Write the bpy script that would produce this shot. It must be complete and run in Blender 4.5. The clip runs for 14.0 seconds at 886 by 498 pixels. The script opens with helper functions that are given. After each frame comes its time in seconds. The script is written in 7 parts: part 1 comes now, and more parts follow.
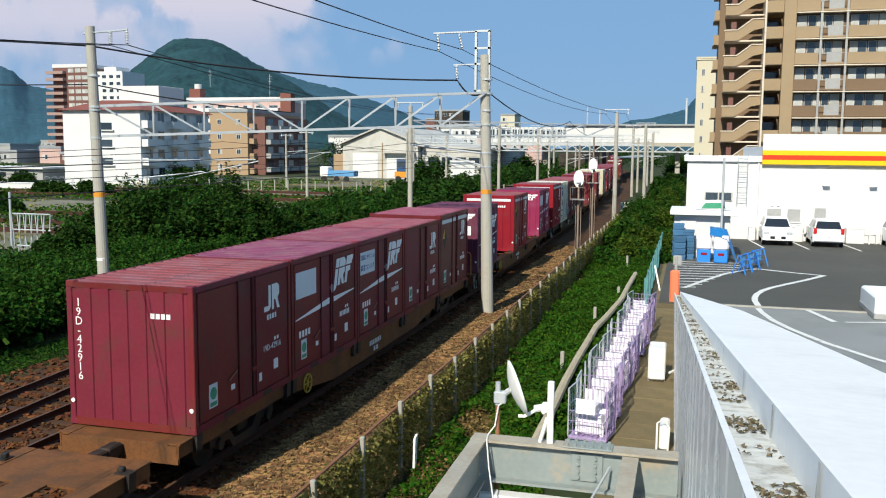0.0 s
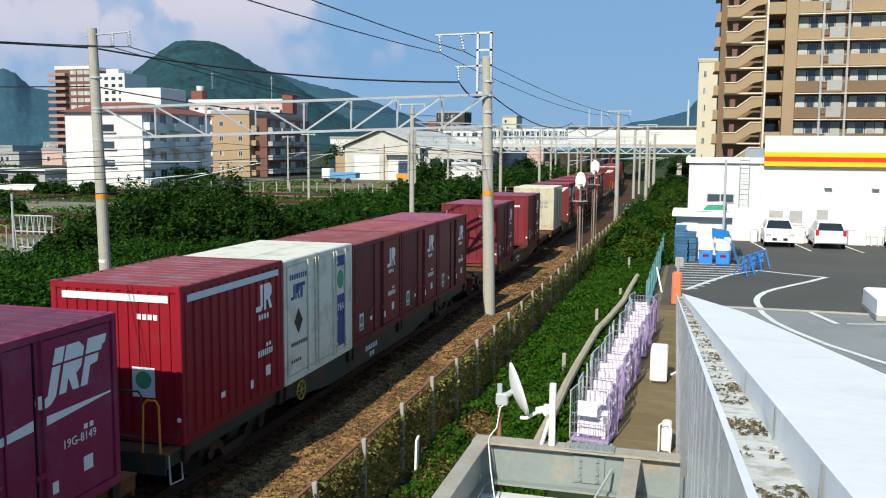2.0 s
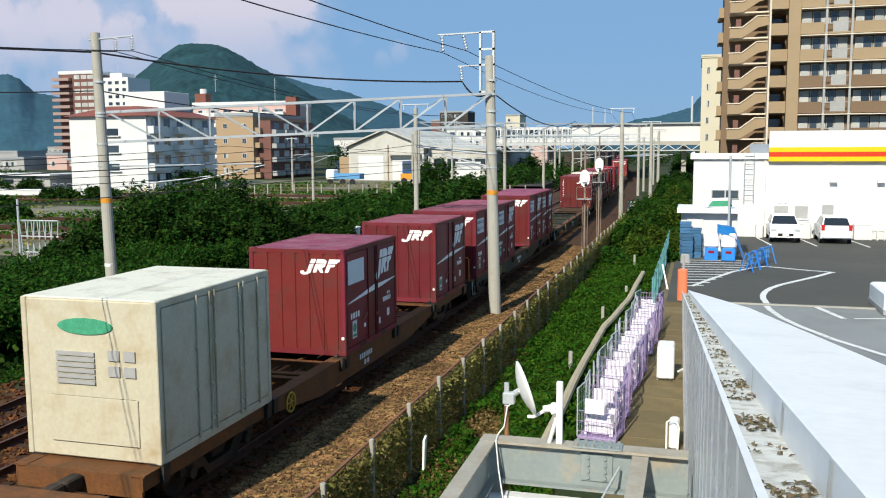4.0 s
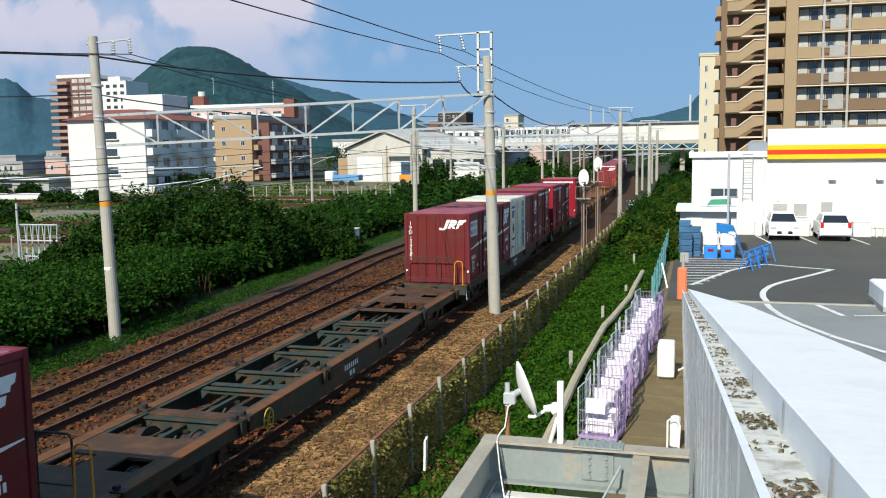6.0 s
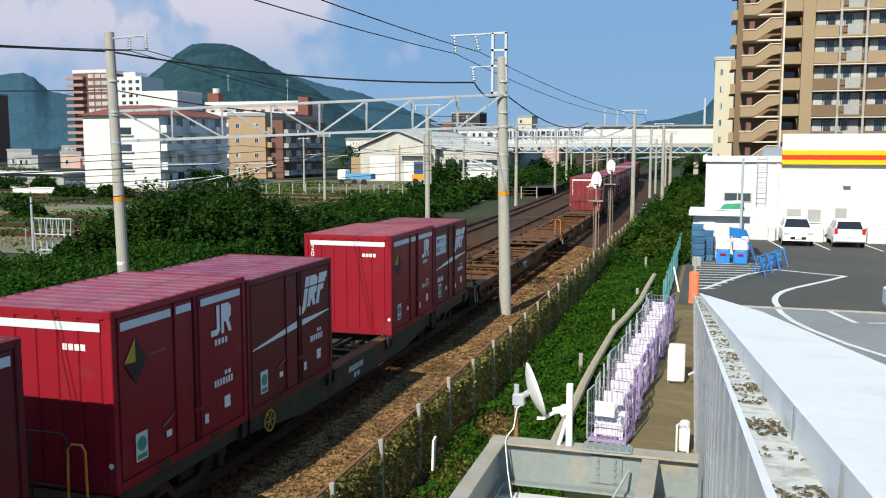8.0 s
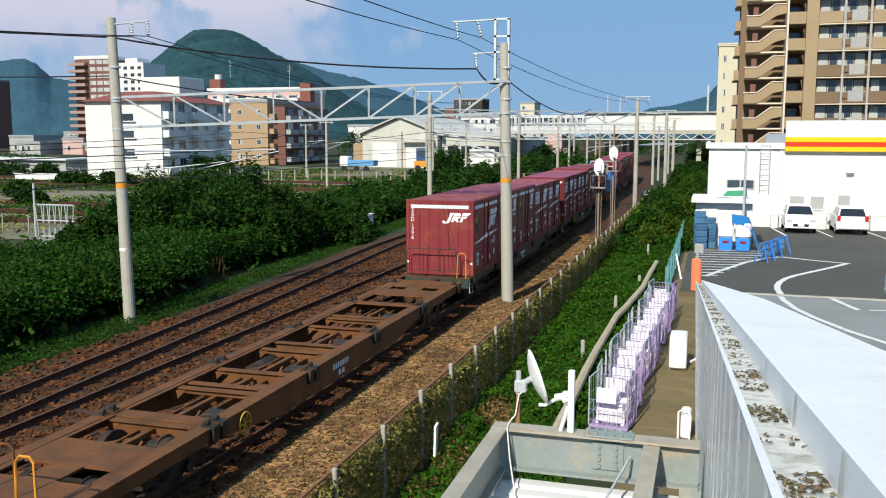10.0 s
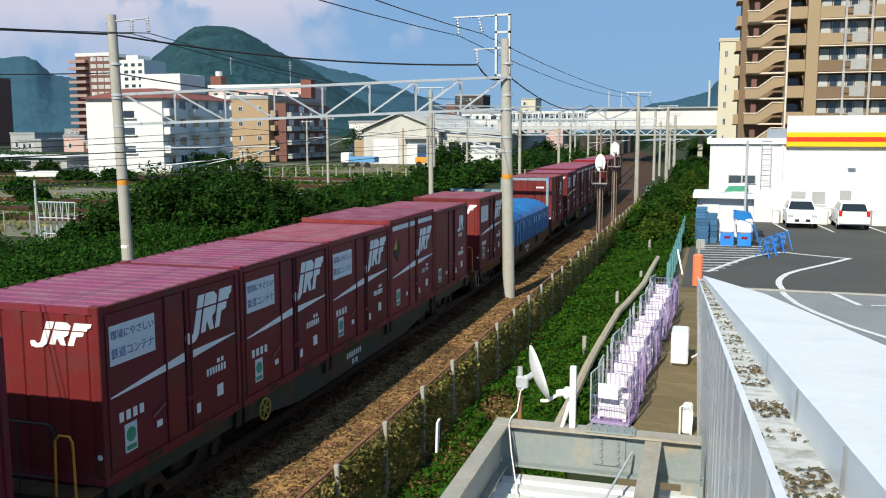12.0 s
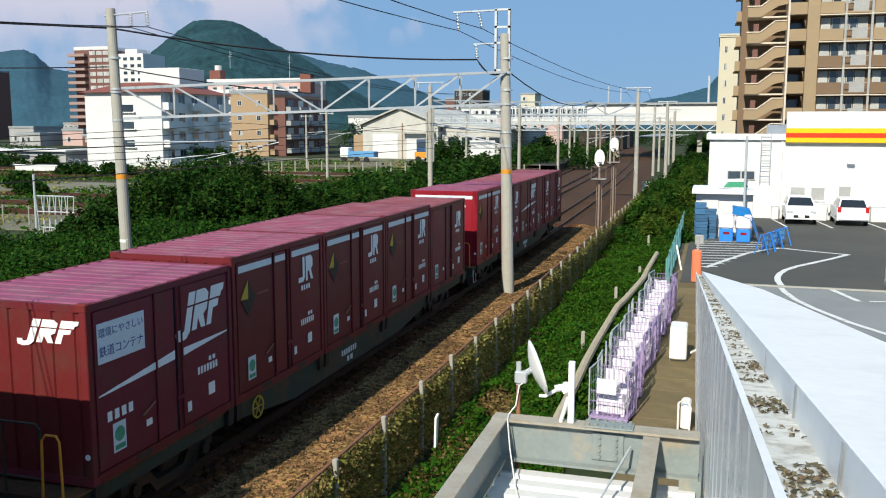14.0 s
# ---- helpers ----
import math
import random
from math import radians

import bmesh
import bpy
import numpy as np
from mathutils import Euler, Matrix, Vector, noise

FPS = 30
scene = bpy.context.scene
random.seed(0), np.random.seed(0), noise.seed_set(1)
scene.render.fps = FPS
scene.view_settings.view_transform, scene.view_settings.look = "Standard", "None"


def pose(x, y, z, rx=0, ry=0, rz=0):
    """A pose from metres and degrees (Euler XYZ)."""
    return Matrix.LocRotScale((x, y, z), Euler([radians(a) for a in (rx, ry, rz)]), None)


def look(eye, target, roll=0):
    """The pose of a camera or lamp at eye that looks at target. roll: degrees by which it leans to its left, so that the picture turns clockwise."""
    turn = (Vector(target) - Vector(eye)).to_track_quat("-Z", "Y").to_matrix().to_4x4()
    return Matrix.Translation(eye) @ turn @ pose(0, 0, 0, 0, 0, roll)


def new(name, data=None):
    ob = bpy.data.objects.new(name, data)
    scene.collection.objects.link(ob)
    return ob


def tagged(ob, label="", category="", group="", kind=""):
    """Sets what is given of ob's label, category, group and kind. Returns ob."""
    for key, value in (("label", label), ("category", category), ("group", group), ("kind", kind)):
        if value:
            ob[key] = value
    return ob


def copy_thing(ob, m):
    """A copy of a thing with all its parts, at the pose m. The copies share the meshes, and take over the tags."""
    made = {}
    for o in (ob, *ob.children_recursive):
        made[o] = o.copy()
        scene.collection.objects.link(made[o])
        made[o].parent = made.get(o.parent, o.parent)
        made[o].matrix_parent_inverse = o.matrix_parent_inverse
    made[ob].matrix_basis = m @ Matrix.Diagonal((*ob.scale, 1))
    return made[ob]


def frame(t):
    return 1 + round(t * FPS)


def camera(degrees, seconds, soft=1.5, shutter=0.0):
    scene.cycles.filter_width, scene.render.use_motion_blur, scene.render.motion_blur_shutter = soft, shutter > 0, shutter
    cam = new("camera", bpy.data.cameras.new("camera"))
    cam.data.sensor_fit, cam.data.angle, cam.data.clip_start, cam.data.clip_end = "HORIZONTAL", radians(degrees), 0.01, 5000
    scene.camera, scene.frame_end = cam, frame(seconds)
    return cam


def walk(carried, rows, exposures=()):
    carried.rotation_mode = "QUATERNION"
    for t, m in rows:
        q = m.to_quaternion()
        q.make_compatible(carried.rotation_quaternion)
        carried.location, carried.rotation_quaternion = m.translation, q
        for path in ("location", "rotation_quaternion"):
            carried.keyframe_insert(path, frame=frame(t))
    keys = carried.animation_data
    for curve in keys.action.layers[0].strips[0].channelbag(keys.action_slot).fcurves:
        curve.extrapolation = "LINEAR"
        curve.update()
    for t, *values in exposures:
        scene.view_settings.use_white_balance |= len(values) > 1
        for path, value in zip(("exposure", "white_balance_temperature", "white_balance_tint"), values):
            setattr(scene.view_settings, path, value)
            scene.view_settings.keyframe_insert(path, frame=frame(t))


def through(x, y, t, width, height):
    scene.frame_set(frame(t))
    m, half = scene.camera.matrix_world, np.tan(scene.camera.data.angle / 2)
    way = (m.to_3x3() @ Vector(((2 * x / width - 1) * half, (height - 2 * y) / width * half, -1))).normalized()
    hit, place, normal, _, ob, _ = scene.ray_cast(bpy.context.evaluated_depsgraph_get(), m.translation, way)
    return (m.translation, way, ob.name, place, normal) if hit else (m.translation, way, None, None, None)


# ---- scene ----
# ---- camera ----
cam = camera(52.73, 14.0, soft=1.1)
EYE = (9.042, 0.0, 5.837)
TURNS = [(0, 15.48, -6.536, 0.459), (0.5, 15.468, -6.354, 0.619), (1, 15.571, -6.257, 0.742), (1.5, 15.618, -6.227, 0.864),
         (2, 15.596, -6.426, 0.445), (2.5, 15.639, -6.431, 0.287), (3, 15.784, -6.435, 0.162), (5.5, 15.848, -6.452, -0.856),
         (6, 15.883, -6.402, -0.794), (6.5, 16.009, -5.918, -0.404), (7, 16.138, -6.048, 0.091), (7.5, 16.408, -6.029, -0.14),
         (8, 16.62, -6.392, 0.044), (10.5, 16.766, -7.261, 0.093), (11, 16.84, -7.167, -0.07), (11.5, 16.798, -7.389, -0.057),
         (12, 16.851, -7.483, -0.075), (12.5, 16.878, -7.562, -0.07), (13, 16.826, -7.553, -0.099), (13.5, 16.771, -7.629, -0.104),
         (14, 16.789, -7.803, 0.086)]
walk(cam, [(t, pose(*EYE, 90 + tilt, 0, yaw) @ pose(0, 0, 0, 0, 0, roll)) for t, yaw, tilt, roll in TURNS],
     exposures=[(0, 0.22, 6520, 8), (14, 0.22, 6520, 8)])

# ---- light ----
SUN_EL, SUN_AZ = 37.5, 188.0          # degrees; azimuth clockwise from +Y
world = bpy.data.worlds.new("sky")
scene.world = world
world.use_nodes = True
wn = world.node_tree.nodes
wl = world.node_tree.links
sky = wn.new("ShaderNodeTexSky")
sky.sky_type = "NISHITA"
sky.sun_disc = False
sky.sun_elevation, sky.sun_rotation = radians(SUN_EL), radians(SUN_AZ)
sky.air_density, sky.dust_density, sky.ozone_density = 1.0, 0.3, 3.2
tone = wn.new("ShaderNodeMix")
tone.data_type, tone.blend_type = "RGBA", "MULTIPLY"
tone.inputs["Factor"].default_value = 1.0
tone.inputs["B"].default_value = (0.98, 1.03, 1.28, 1)
wl.new(sky.outputs[0], tone.inputs["A"])
even = wn.new("ShaderNodeMix")                # bright even summer haze over the clear sky
even.data_type = "RGBA"
even.inputs["Factor"].default_value = 0.85
even.inputs["B"].default_value = (4.4, 8.2, 13.6, 1)
wl.new(tone.outputs["Result"], even.inputs["A"])
wl.new(even.outputs["Result"], wn["Background"].inputs[0])
wn["Background"].inputs[1].default_value = 0.046
sun = new("sun", bpy.data.lights.new("sun", "SUN"))
sun.data.energy, sun.data.angle, sun.data.color = 5.0, radians(0.53), (1.0, 0.93, 0.80)
_az = radians(SUN_AZ)
_d = Vector((math.sin(_az) * math.cos(radians(SUN_EL)), math.cos(_az) * math.cos(radians(SUN_EL)), math.sin(radians(SUN_EL))))
sun.matrix_world = look(_d * 100, (0, 0, 0))

# ---- materials ----
def mat(name, base, rough=0.6, metal=0.0, vary=0.12, scale=3.0, fine=40.0, bump=0.0, spec=0.28, dirt=None, dirt_amount=0.0,
        dirt_scale=1.5, rand=0.0, hue=0.0, coord="Object", stretch=(1, 1, 1), island=0.0):
    """Procedural surface: base colour with broad and fine variation, optional dirt patches and per-object shift."""
    m = bpy.data.materials.new(name)
    m.use_nodes = True
    n, l = m.node_tree.nodes, m.node_tree.links
    p = n["Principled BSDF"]
    p.inputs["Metallic"].default_value = metal
    p.inputs["Specular IOR Level"].default_value = spec
    tc = n.new("ShaderNodeTexCoord")
    mp = n.new("ShaderNodeMapping")
    mp.inputs["Scale"].default_value = stretch
    l.new(tc.outputs[coord], mp.inputs[0])
    big = n.new("ShaderNodeTexNoise")
    big.inputs["Scale"].default_value, big.inputs["Detail"].default_value = scale, 4
    l.new(mp.outputs[0], big.inputs[0])
    small = n.new("ShaderNodeTexNoise")
    small.inputs["Scale"].default_value, small.inputs["Detail"].default_value = fine, 3
    l.new(mp.outputs[0], small.inputs[0])
    add = n.new("ShaderNodeMath")
    add.operation = "ADD"
    l.new(big.outputs[0], add.inputs[0])
    l.new(small.outputs[0], add.inputs[1])
    rng = n.new("ShaderNodeMapRange")
    rng.inputs[1].default_value, rng.inputs[2].default_value = 0.6, 1.4
    rng.inputs[3].default_value, rng.inputs[4].default_value = 1 - vary, 1 + vary
    l.new(add.outputs[0], rng.inputs[0])
    value = rng.outputs[0]
    if rand or island:
        src = n.new("ShaderNodeObjectInfo") if rand else n.new("ShaderNodeNewGeometry")
        rr = n.new("ShaderNodeMapRange")
        k = rand or island
        rr.inputs[3].default_value, rr.inputs[4].default_value = 1 - k, 1 + k
        l.new(src.outputs["Random" if rand else "Random Per Island"], rr.inputs[0])
        mul = n.new("ShaderNodeMath")
        mul.operation = "MULTIPLY"
        l.new(value, mul.inputs[0])
        l.new(rr.outputs[0], mul.inputs[1])
        value = mul.outputs[0]
    hsv = n.new("ShaderNodeHueSaturation")
    hsv.inputs["Color"].default_value = (*base, 1)
    l.new(value, hsv.inputs["Value"])
    if hue:
        src = n.new("ShaderNodeObjectInfo") if rand else n.new("ShaderNodeNewGeometry")
        hr = n.new("ShaderNodeMapRange")
        hr.inputs[3].default_value, hr.inputs[4].default_value = 0.5 - hue, 0.5 + hue
        wn_ = n.new("ShaderNodeTexWhiteNoise")
        wn_.noise_dimensions = "1D"
        l.new(src.outputs["Random" if rand else "Random Per Island"], wn_.inputs["W"])
        l.new(wn_.outputs[0], hr.inputs[0])
        l.new(hr.outputs[0], hsv.inputs["Hue"])
    col = hsv.outputs[0]
    if dirt:
        dn = n.new("ShaderNodeTexNoise")
        dn.inputs["Scale"].default_value, dn.inputs["Detail"].default_value, dn.inputs["Roughness"].default_value = dirt_scale, 7, 0.65
        l.new(mp.outputs[0], dn.inputs[0])
        dr = n.new("ShaderNodeMapRange")
        dr.inputs[1].default_value, dr.inputs[2].default_value = 0.62 - 0.3 * dirt_amount, 0.75
        l.new(dn.outputs[0], dr.inputs[0])
        mix = n.new("ShaderNodeMix")
        mix.data_type = "RGBA"
        l.new(dr.outputs[0], mix.inputs["Factor"])
        l.new(col, mix.inputs["A"])
        mix.inputs["B"].default_value = (*dirt, 1)
        col = mix.outputs["Result"]
    l.new(col, p.inputs["Base Color"])
    ro = n.new("ShaderNodeMapRange")
    ro.inputs[3].default_value, ro.inputs[4].default_value = max(0.03, rough - 0.12), min(1, rough + 0.12)
    l.new(big.outputs[0], ro.inputs[0])
    l.new(ro.outputs[0], p.inputs["Roughness"])
    if bump:
        bp = n.new("ShaderNodeBump")
        bp.inputs["Strength"].default_value, bp.inputs["Distance"].default_value = 0.6, bump
        l.new(add.outputs[0], bp.inputs["Height"])
        l.new(bp.outputs[0], p.inputs["Normal"])
    return m


def leaf_mat(name, base, vary=0.5, hue=0.03, through=0.35):
    """Thin leaves that let some of the light through."""
    m = mat(name, base, rough=0.85, vary=0.35, scale=0.7, fine=6, island=vary, hue=hue, spec=0.08)
    n, l = m.node_tree.nodes, m.node_tree.links
    p = n["Principled BSDF"]
    tr = n.new("ShaderNodeBsdfTranslucent")
    l.new(p.inputs["Base Color"].links[0].from_socket, tr.inputs[0])
    mx = n.new("ShaderNodeMixShader")
    mx.inputs[0].default_value = through
    l.new(p.outputs[0], mx.inputs[1])
    l.new(tr.outputs[0], mx.inputs[2])
    l.new(mx.outputs[0], n["Material Output"].inputs[0])
    return m


RED = mat("container_red", (0.155, 0.019, 0.025), 0.55, spec=0.2, vary=0.14, scale=1.2, fine=14, bump=0.004, dirt=(0.10, 0.035, 0.028), dirt_amount=0.4, rand=0.22, hue=0.012)
# Roofs are paler and pinker than the sides: grazing sunlight put into the paint.
ROOF_RED = mat("container_roof_sunlit_red", (0.21, 0.055, 0.085), 0.7, spec=0.2, vary=0.2, scale=1.1, fine=9, dirt=(0.24, 0.125, 0.145), dirt_amount=0.6, rand=0.2, hue=0.03)
MAROON = mat("maroon_paint", (0.135, 0.016, 0.020), 0.5, spec=0.2, vary=0.12, scale=1.2, fine=14, bump=0.003, dirt=(0.1, 0.03, 0.026), dirt_amount=0.25, rand=0.15)
BRIGHT = mat("bright_red_paint", (0.235, 0.010, 0.020), 0.45, spec=0.2, vary=0.1, scale=1.2, fine=14, bump=0.003, dirt=(0.2, 0.03, 0.035), dirt_amount=0.2, rand=0.12)
FADED = mat("sun_faded_red_paint", (0.205, 0.03, 0.036), 0.6, spec=0.2, vary=0.12, scale=1.2, fine=14, bump=0.004, dirt=(0.26, 0.075, 0.04), dirt_amount=0.4, rand=0.1)
PINK = mat("magenta_paint", (0.25, 0.022, 0.072), 0.5, spec=0.2, vary=0.12, scale=1.2, fine=14, bump=0.003, dirt=(0.25, 0.06, 0.11), dirt_amount=0.4)
PURPLE = mat("purple_paint", (0.125, 0.032, 0.06), 0.55, spec=0.2, vary=0.12, scale=1.2, fine=14, bump=0.003, dirt=(0.14, 0.07, 0.09), dirt_amount=0.4)
WHITE_BOX = mat("white_container_paint", (0.74, 0.71, 0.58), 0.5, vary=0.1, scale=1.5, fine=14, dirt=(0.42, 0.38, 0.29), dirt_amount=0.45)
CREAM = mat("cream_paint", (0.52, 0.48, 0.36), 0.5, vary=0.1, scale=1.5, fine=14, dirt=(0.38, 0.29, 0.17), dirt_amount=0.5)
MARK = mat("white_lettering", (0.78, 0.78, 0.76), 0.55, vary=0.07, scale=6, fine=30)
MARK_GREY = mat("grey_white_panel", (0.62, 0.66, 0.68), 0.5, vary=0.06, scale=5, fine=30)
MARK_BLUE = mat("blue_lettering", (0.02, 0.06, 0.22), 0.5, vary=0.05)
STICKER = mat("green_sticker", (0.06, 0.30, 0.17), 0.5, vary=0.3, scale=9, fine=30)
YELLOW = mat("yellow_paint", (0.46, 0.32, 0.04), 0.55, vary=0.15, dirt=(0.2, 0.1, 0.04), dirt_amount=0.3)
ORANGE_RAIL = mat("orange_handrail_paint", (0.62, 0.26, 0.03), 0.5, vary=0.15)
BLACK = mat("black_rubber", (0.018, 0.018, 0.02), 0.7, vary=0.2)
STEEL_DARK = mat("sooty_steel", (0.028, 0.026, 0.023), 0.6, 0.2, vary=0.3, scale=3, fine=30, dirt=(0.11, 0.055, 0.03), dirt_amount=0.5)
WAGON_GREEN = mat("weathered_green_grey_frame", (0.030, 0.043, 0.033), 0.65, vary=0.25, scale=1.5, fine=18, bump=0.003, dirt=(0.10, 0.05, 0.028), dirt_amount=0.5, dirt_scale=2.2)
DECKPLATE = mat("dirty_brown_deck_plate", (0.062, 0.034, 0.018), 0.75, vary=0.25, scale=1.5, fine=18, dirt=(0.13, 0.06, 0.03), dirt_amount=0.5, dirt_scale=2.2)
WAGON_RUST = mat("rusted_brown_frame", (0.15, 0.06, 0.02), 0.75, vary=0.3, scale=1.5, fine=18, bump=0.004, dirt=(0.07, 0.04, 0.019), dirt_amount=0.6, dirt_scale=2.0)
RAIL = mat("rusty_rail", (0.075, 0.034, 0.024), 0.55, 0.4, vary=0.25, scale=1, fine=20)
RAIL_TOP = mat("worn_rail_head", (0.13, 0.07, 0.045), 0.55, 0.3, vary=0.2, scale=1, fine=20)
SLEEPER = mat("weathered_sleeper", (0.055, 0.027, 0.013), 0.85, vary=0.25, scale=3, fine=30, bump=0.005, rand=0.25)
BALLAST = mat("rust_stained_ballast", (0.072, 0.033, 0.013), 0.9, vary=0.35, scale=2, fine=45, bump=0.03, dirt=(0.035, 0.022, 0.015), dirt_amount=0.6, dirt_scale=0.7)
RUSTSTONES = mat("rusty_track_stones", (0.098, 0.034, 0.009), 0.9, vary=0.3, scale=1.2, fine=30, island=0.5, hue=0.015, dirt=(0.03, 0.012, 0.005), dirt_amount=0.65, dirt_scale=0.5)
STONES = mat("ballast_stones", (0.175, 0.1, 0.04), 0.9, vary=0.3, scale=1.2, fine=30, island=0.75, hue=0.02, dirt=(0.062, 0.034, 0.013), dirt_amount=0.5, dirt_scale=0.5)
YARD = mat("grey_yard_gravel", (0.20, 0.18, 0.135), 0.95, vary=0.3, scale=0.3, fine=6, dirt=(0.07, 0.095, 0.03), dirt_amount=0.9, dirt_scale=0.1)
SOIL = mat("dry_soil", (0.17, 0.125, 0.075), 0.95, vary=0.3, scale=0.8, fine=12, bump=0.03, dirt=(0.07, 0.09, 0.03), dirt_amount=0.7, dirt_scale=0.25)
GRASS_G = mat("grass_ground", (0.028, 0.04, 0.011), 0.95, vary=0.35, scale=0.4, fine=9, bump=0.04, dirt=(0.07, 0.058, 0.028), dirt_amount=0.5, dirt_scale=0.12)
CONCRETE = mat("pole_concrete", (0.39, 0.375, 0.325), 0.8, vary=0.12, scale=1.5, fine=30, bump=0.002, dirt=(0.28, 0.24, 0.19), dirt_amount=0.4)
GALV = mat("galvanised_steel", (0.52, 0.55, 0.56), 0.45, 0.35, vary=0.12, scale=2, fine=25)
CABLE = mat("black_cable", (0.02, 0.02, 0.022), 0.6, vary=0.1)
INSUL = mat("white_porcelain", (0.75, 0.75, 0.73), 0.25, vary=0.05)
ASPHALT = mat("worn_asphalt", (0.066, 0.067, 0.061), 0.9, vary=0.2, scale=0.25, fine=60, bump=0.003, dirt=(0.095, 0.093, 0.08), dirt_amount=0.6, dirt_scale=0.12)
SLABGREY = mat("pale_grey_deck", (0.24, 0.25, 0.245), 0.8, vary=0.15, scale=0.4, fine=40, dirt=(0.16, 0.17, 0.165), dirt_amount=0.6, dirt_scale=0.3)
LINE = mat("road_line_paint", (0.68, 0.68, 0.66), 0.8, vary=0.12, scale=3, fine=30, dirt=(0.3, 0.3, 0.29), dirt_amount=0.35, dirt_scale=3)
WALKWAY = mat("mossy_concrete_walkway", (0.17, 0.13, 0.065), 0.9, vary=0.2, scale=1.0, fine=20, bump=0.004, dirt=(0.12, 0.10, 0.05), dirt_amount=0.65, dirt_scale=1.4, rand=0.2)
# Near-black for platform soot, a dark far tower and shade beyond the concourse.
SOOT_DARK = mat("sooty_stone", (0.045, 0.038, 0.032), 0.9, vary=0.3, scale=0.6, fine=8, dirt=(0.09, 0.075, 0.055), dirt_amount=0.4, dirt_scale=0.5)
WHITEWALL = mat("white_store_cladding", (0.651, 0.651, 0.642), 0.55, vary=0.04, scale=0.7, fine=12, dirt=(0.66, 0.66, 0.64), dirt_amount=0.25, dirt_scale=0.5)
RENDERW = mat("white_render", (0.632, 0.632, 0.623), 0.8, vary=0.06, scale=0.25, fine=5, dirt=(0.6, 0.6, 0.58), dirt_amount=0.3, dirt_scale=0.2)
SHEET = mat("white_sheet_metal", (0.83, 0.835, 0.83), 0.45, vary=0.06, scale=1.0, fine=14, dirt=(0.7, 0.71, 0.71), dirt_amount=0.3, dirt_scale=1.2)
WALLSHEET = mat("glossy_wall_sheet", (0.74, 0.76, 0.77), 0.27, 0.25, vary=0.08, scale=0.8, fine=10, dirt=(0.56, 0.58, 0.58), dirt_amount=0.35, dirt_scale=0.8)
GUTTER = mat("weathered_gutter", (0.62, 0.62, 0.58), 0.7, vary=0.1, scale=4, fine=30, dirt=(0.22, 0.19, 0.13), dirt_amount=0.45, dirt_scale=9)
BEAMPAINT = mat("grey_green_beam_paint", (0.23, 0.265, 0.26), 0.5, vary=0.1, scale=2, fine=20, dirt=(0.38, 0.3, 0.2), dirt_amount=0.35, dirt_scale=2.5)
BEAMTOP = mat("weathered_beam_flange", (0.36, 0.33, 0.27), 0.6, vary=0.15, scale=2, fine=20, dirt=(0.3, 0.24, 0.16), dirt_amount=0.5, dirt_scale=3)
STRIPE_Y = mat("yellow_fascia", (0.80, 0.50, 0.01), 0.45, vary=0.04)
STRIPE_R = mat("red_fascia", (0.66, 0.045, 0.012), 0.45, vary=0.04)
TANWALL = mat("tan_tile_wall", (0.32, 0.235, 0.14), 0.6, vary=0.07, scale=0.6, fine=9)
BROWNWALL = mat("brown_tile_wall", (0.18, 0.118, 0.07), 0.6, vary=0.08, scale=0.6, fine=9)
PALETRIM = mat("pale_balcony_trim", (0.62, 0.54, 0.43), 0.7, vary=0.05)
CREAMWALL = mat("cream_wall", (0.56, 0.515, 0.39), 0.7, vary=0.05, scale=0.3, fine=5)
MAROONWALL = mat("dark_brown_tile_wall", (0.16, 0.075, 0.06), 0.6, vary=0.1, scale=0.6, fine=9)
ROSEBAND = mat("dull_rose_wall", (0.33, 0.23, 0.20), 0.7, vary=0.1, scale=0.3, fine=5)
PINKWALL = mat("pinkish_wall", (0.52, 0.36, 0.32), 0.7, vary=0.08, scale=0.3, fine=5)
OCHREWALL = mat("ochre_wall", (0.36, 0.255, 0.155), 0.7, vary=0.08, scale=0.3, fine=5)
GREYWALL = mat("grey_wall", (0.34, 0.34, 0.33), 0.75, vary=0.12, scale=0.3, fine=5)
BEIGESHED = mat("beige_shed_cladding", (0.50, 0.49, 0.45), 0.7, vary=0.08, scale=0.4, fine=6, dirt=(0.38, 0.36, 0.32), dirt_amount=0.4, dirt_scale=0.3)
BRICKTOWER = mat("red_brown_tile_wall", (0.20, 0.075, 0.055), 0.7, vary=0.12, scale=0.4, fine=6)
ROOFRED = mat("red_roof", (0.21, 0.07, 0.05), 0.65, vary=0.15, scale=0.5, fine=8)
GREYROOF = mat("grey_roof", (0.30, 0.32, 0.33), 0.6, vary=0.12, scale=0.3, fine=6)
TARP = mat("blue_tarpaulin", (0.014, 0.15, 0.40), 0.42, vary=0.15, scale=2, fine=16, bump=0.01)
BLUEBOX = mat("faded_blue_paint", (0.025, 0.085, 0.22), 0.55, vary=0.15, scale=2, fine=16, dirt=(0.13, 0.12, 0.1), dirt_amount=0.4)
LTBLUE = mat("light_blue_paint", (0.11, 0.29, 0.52), 0.5, vary=0.1)
CRATEBLUE = mat("dull_blue_crate", (0.05, 0.135, 0.25), 0.5, vary=0.12, rand=0.3)
BLUEPLASTIC = mat("blue_plastic", (0.03, 0.20, 0.62), 0.4, vary=0.12, rand=0.2)
PURPLEWIRE = mat("purple_wire", (0.33, 0.25, 0.42), 0.5, vary=0.15)
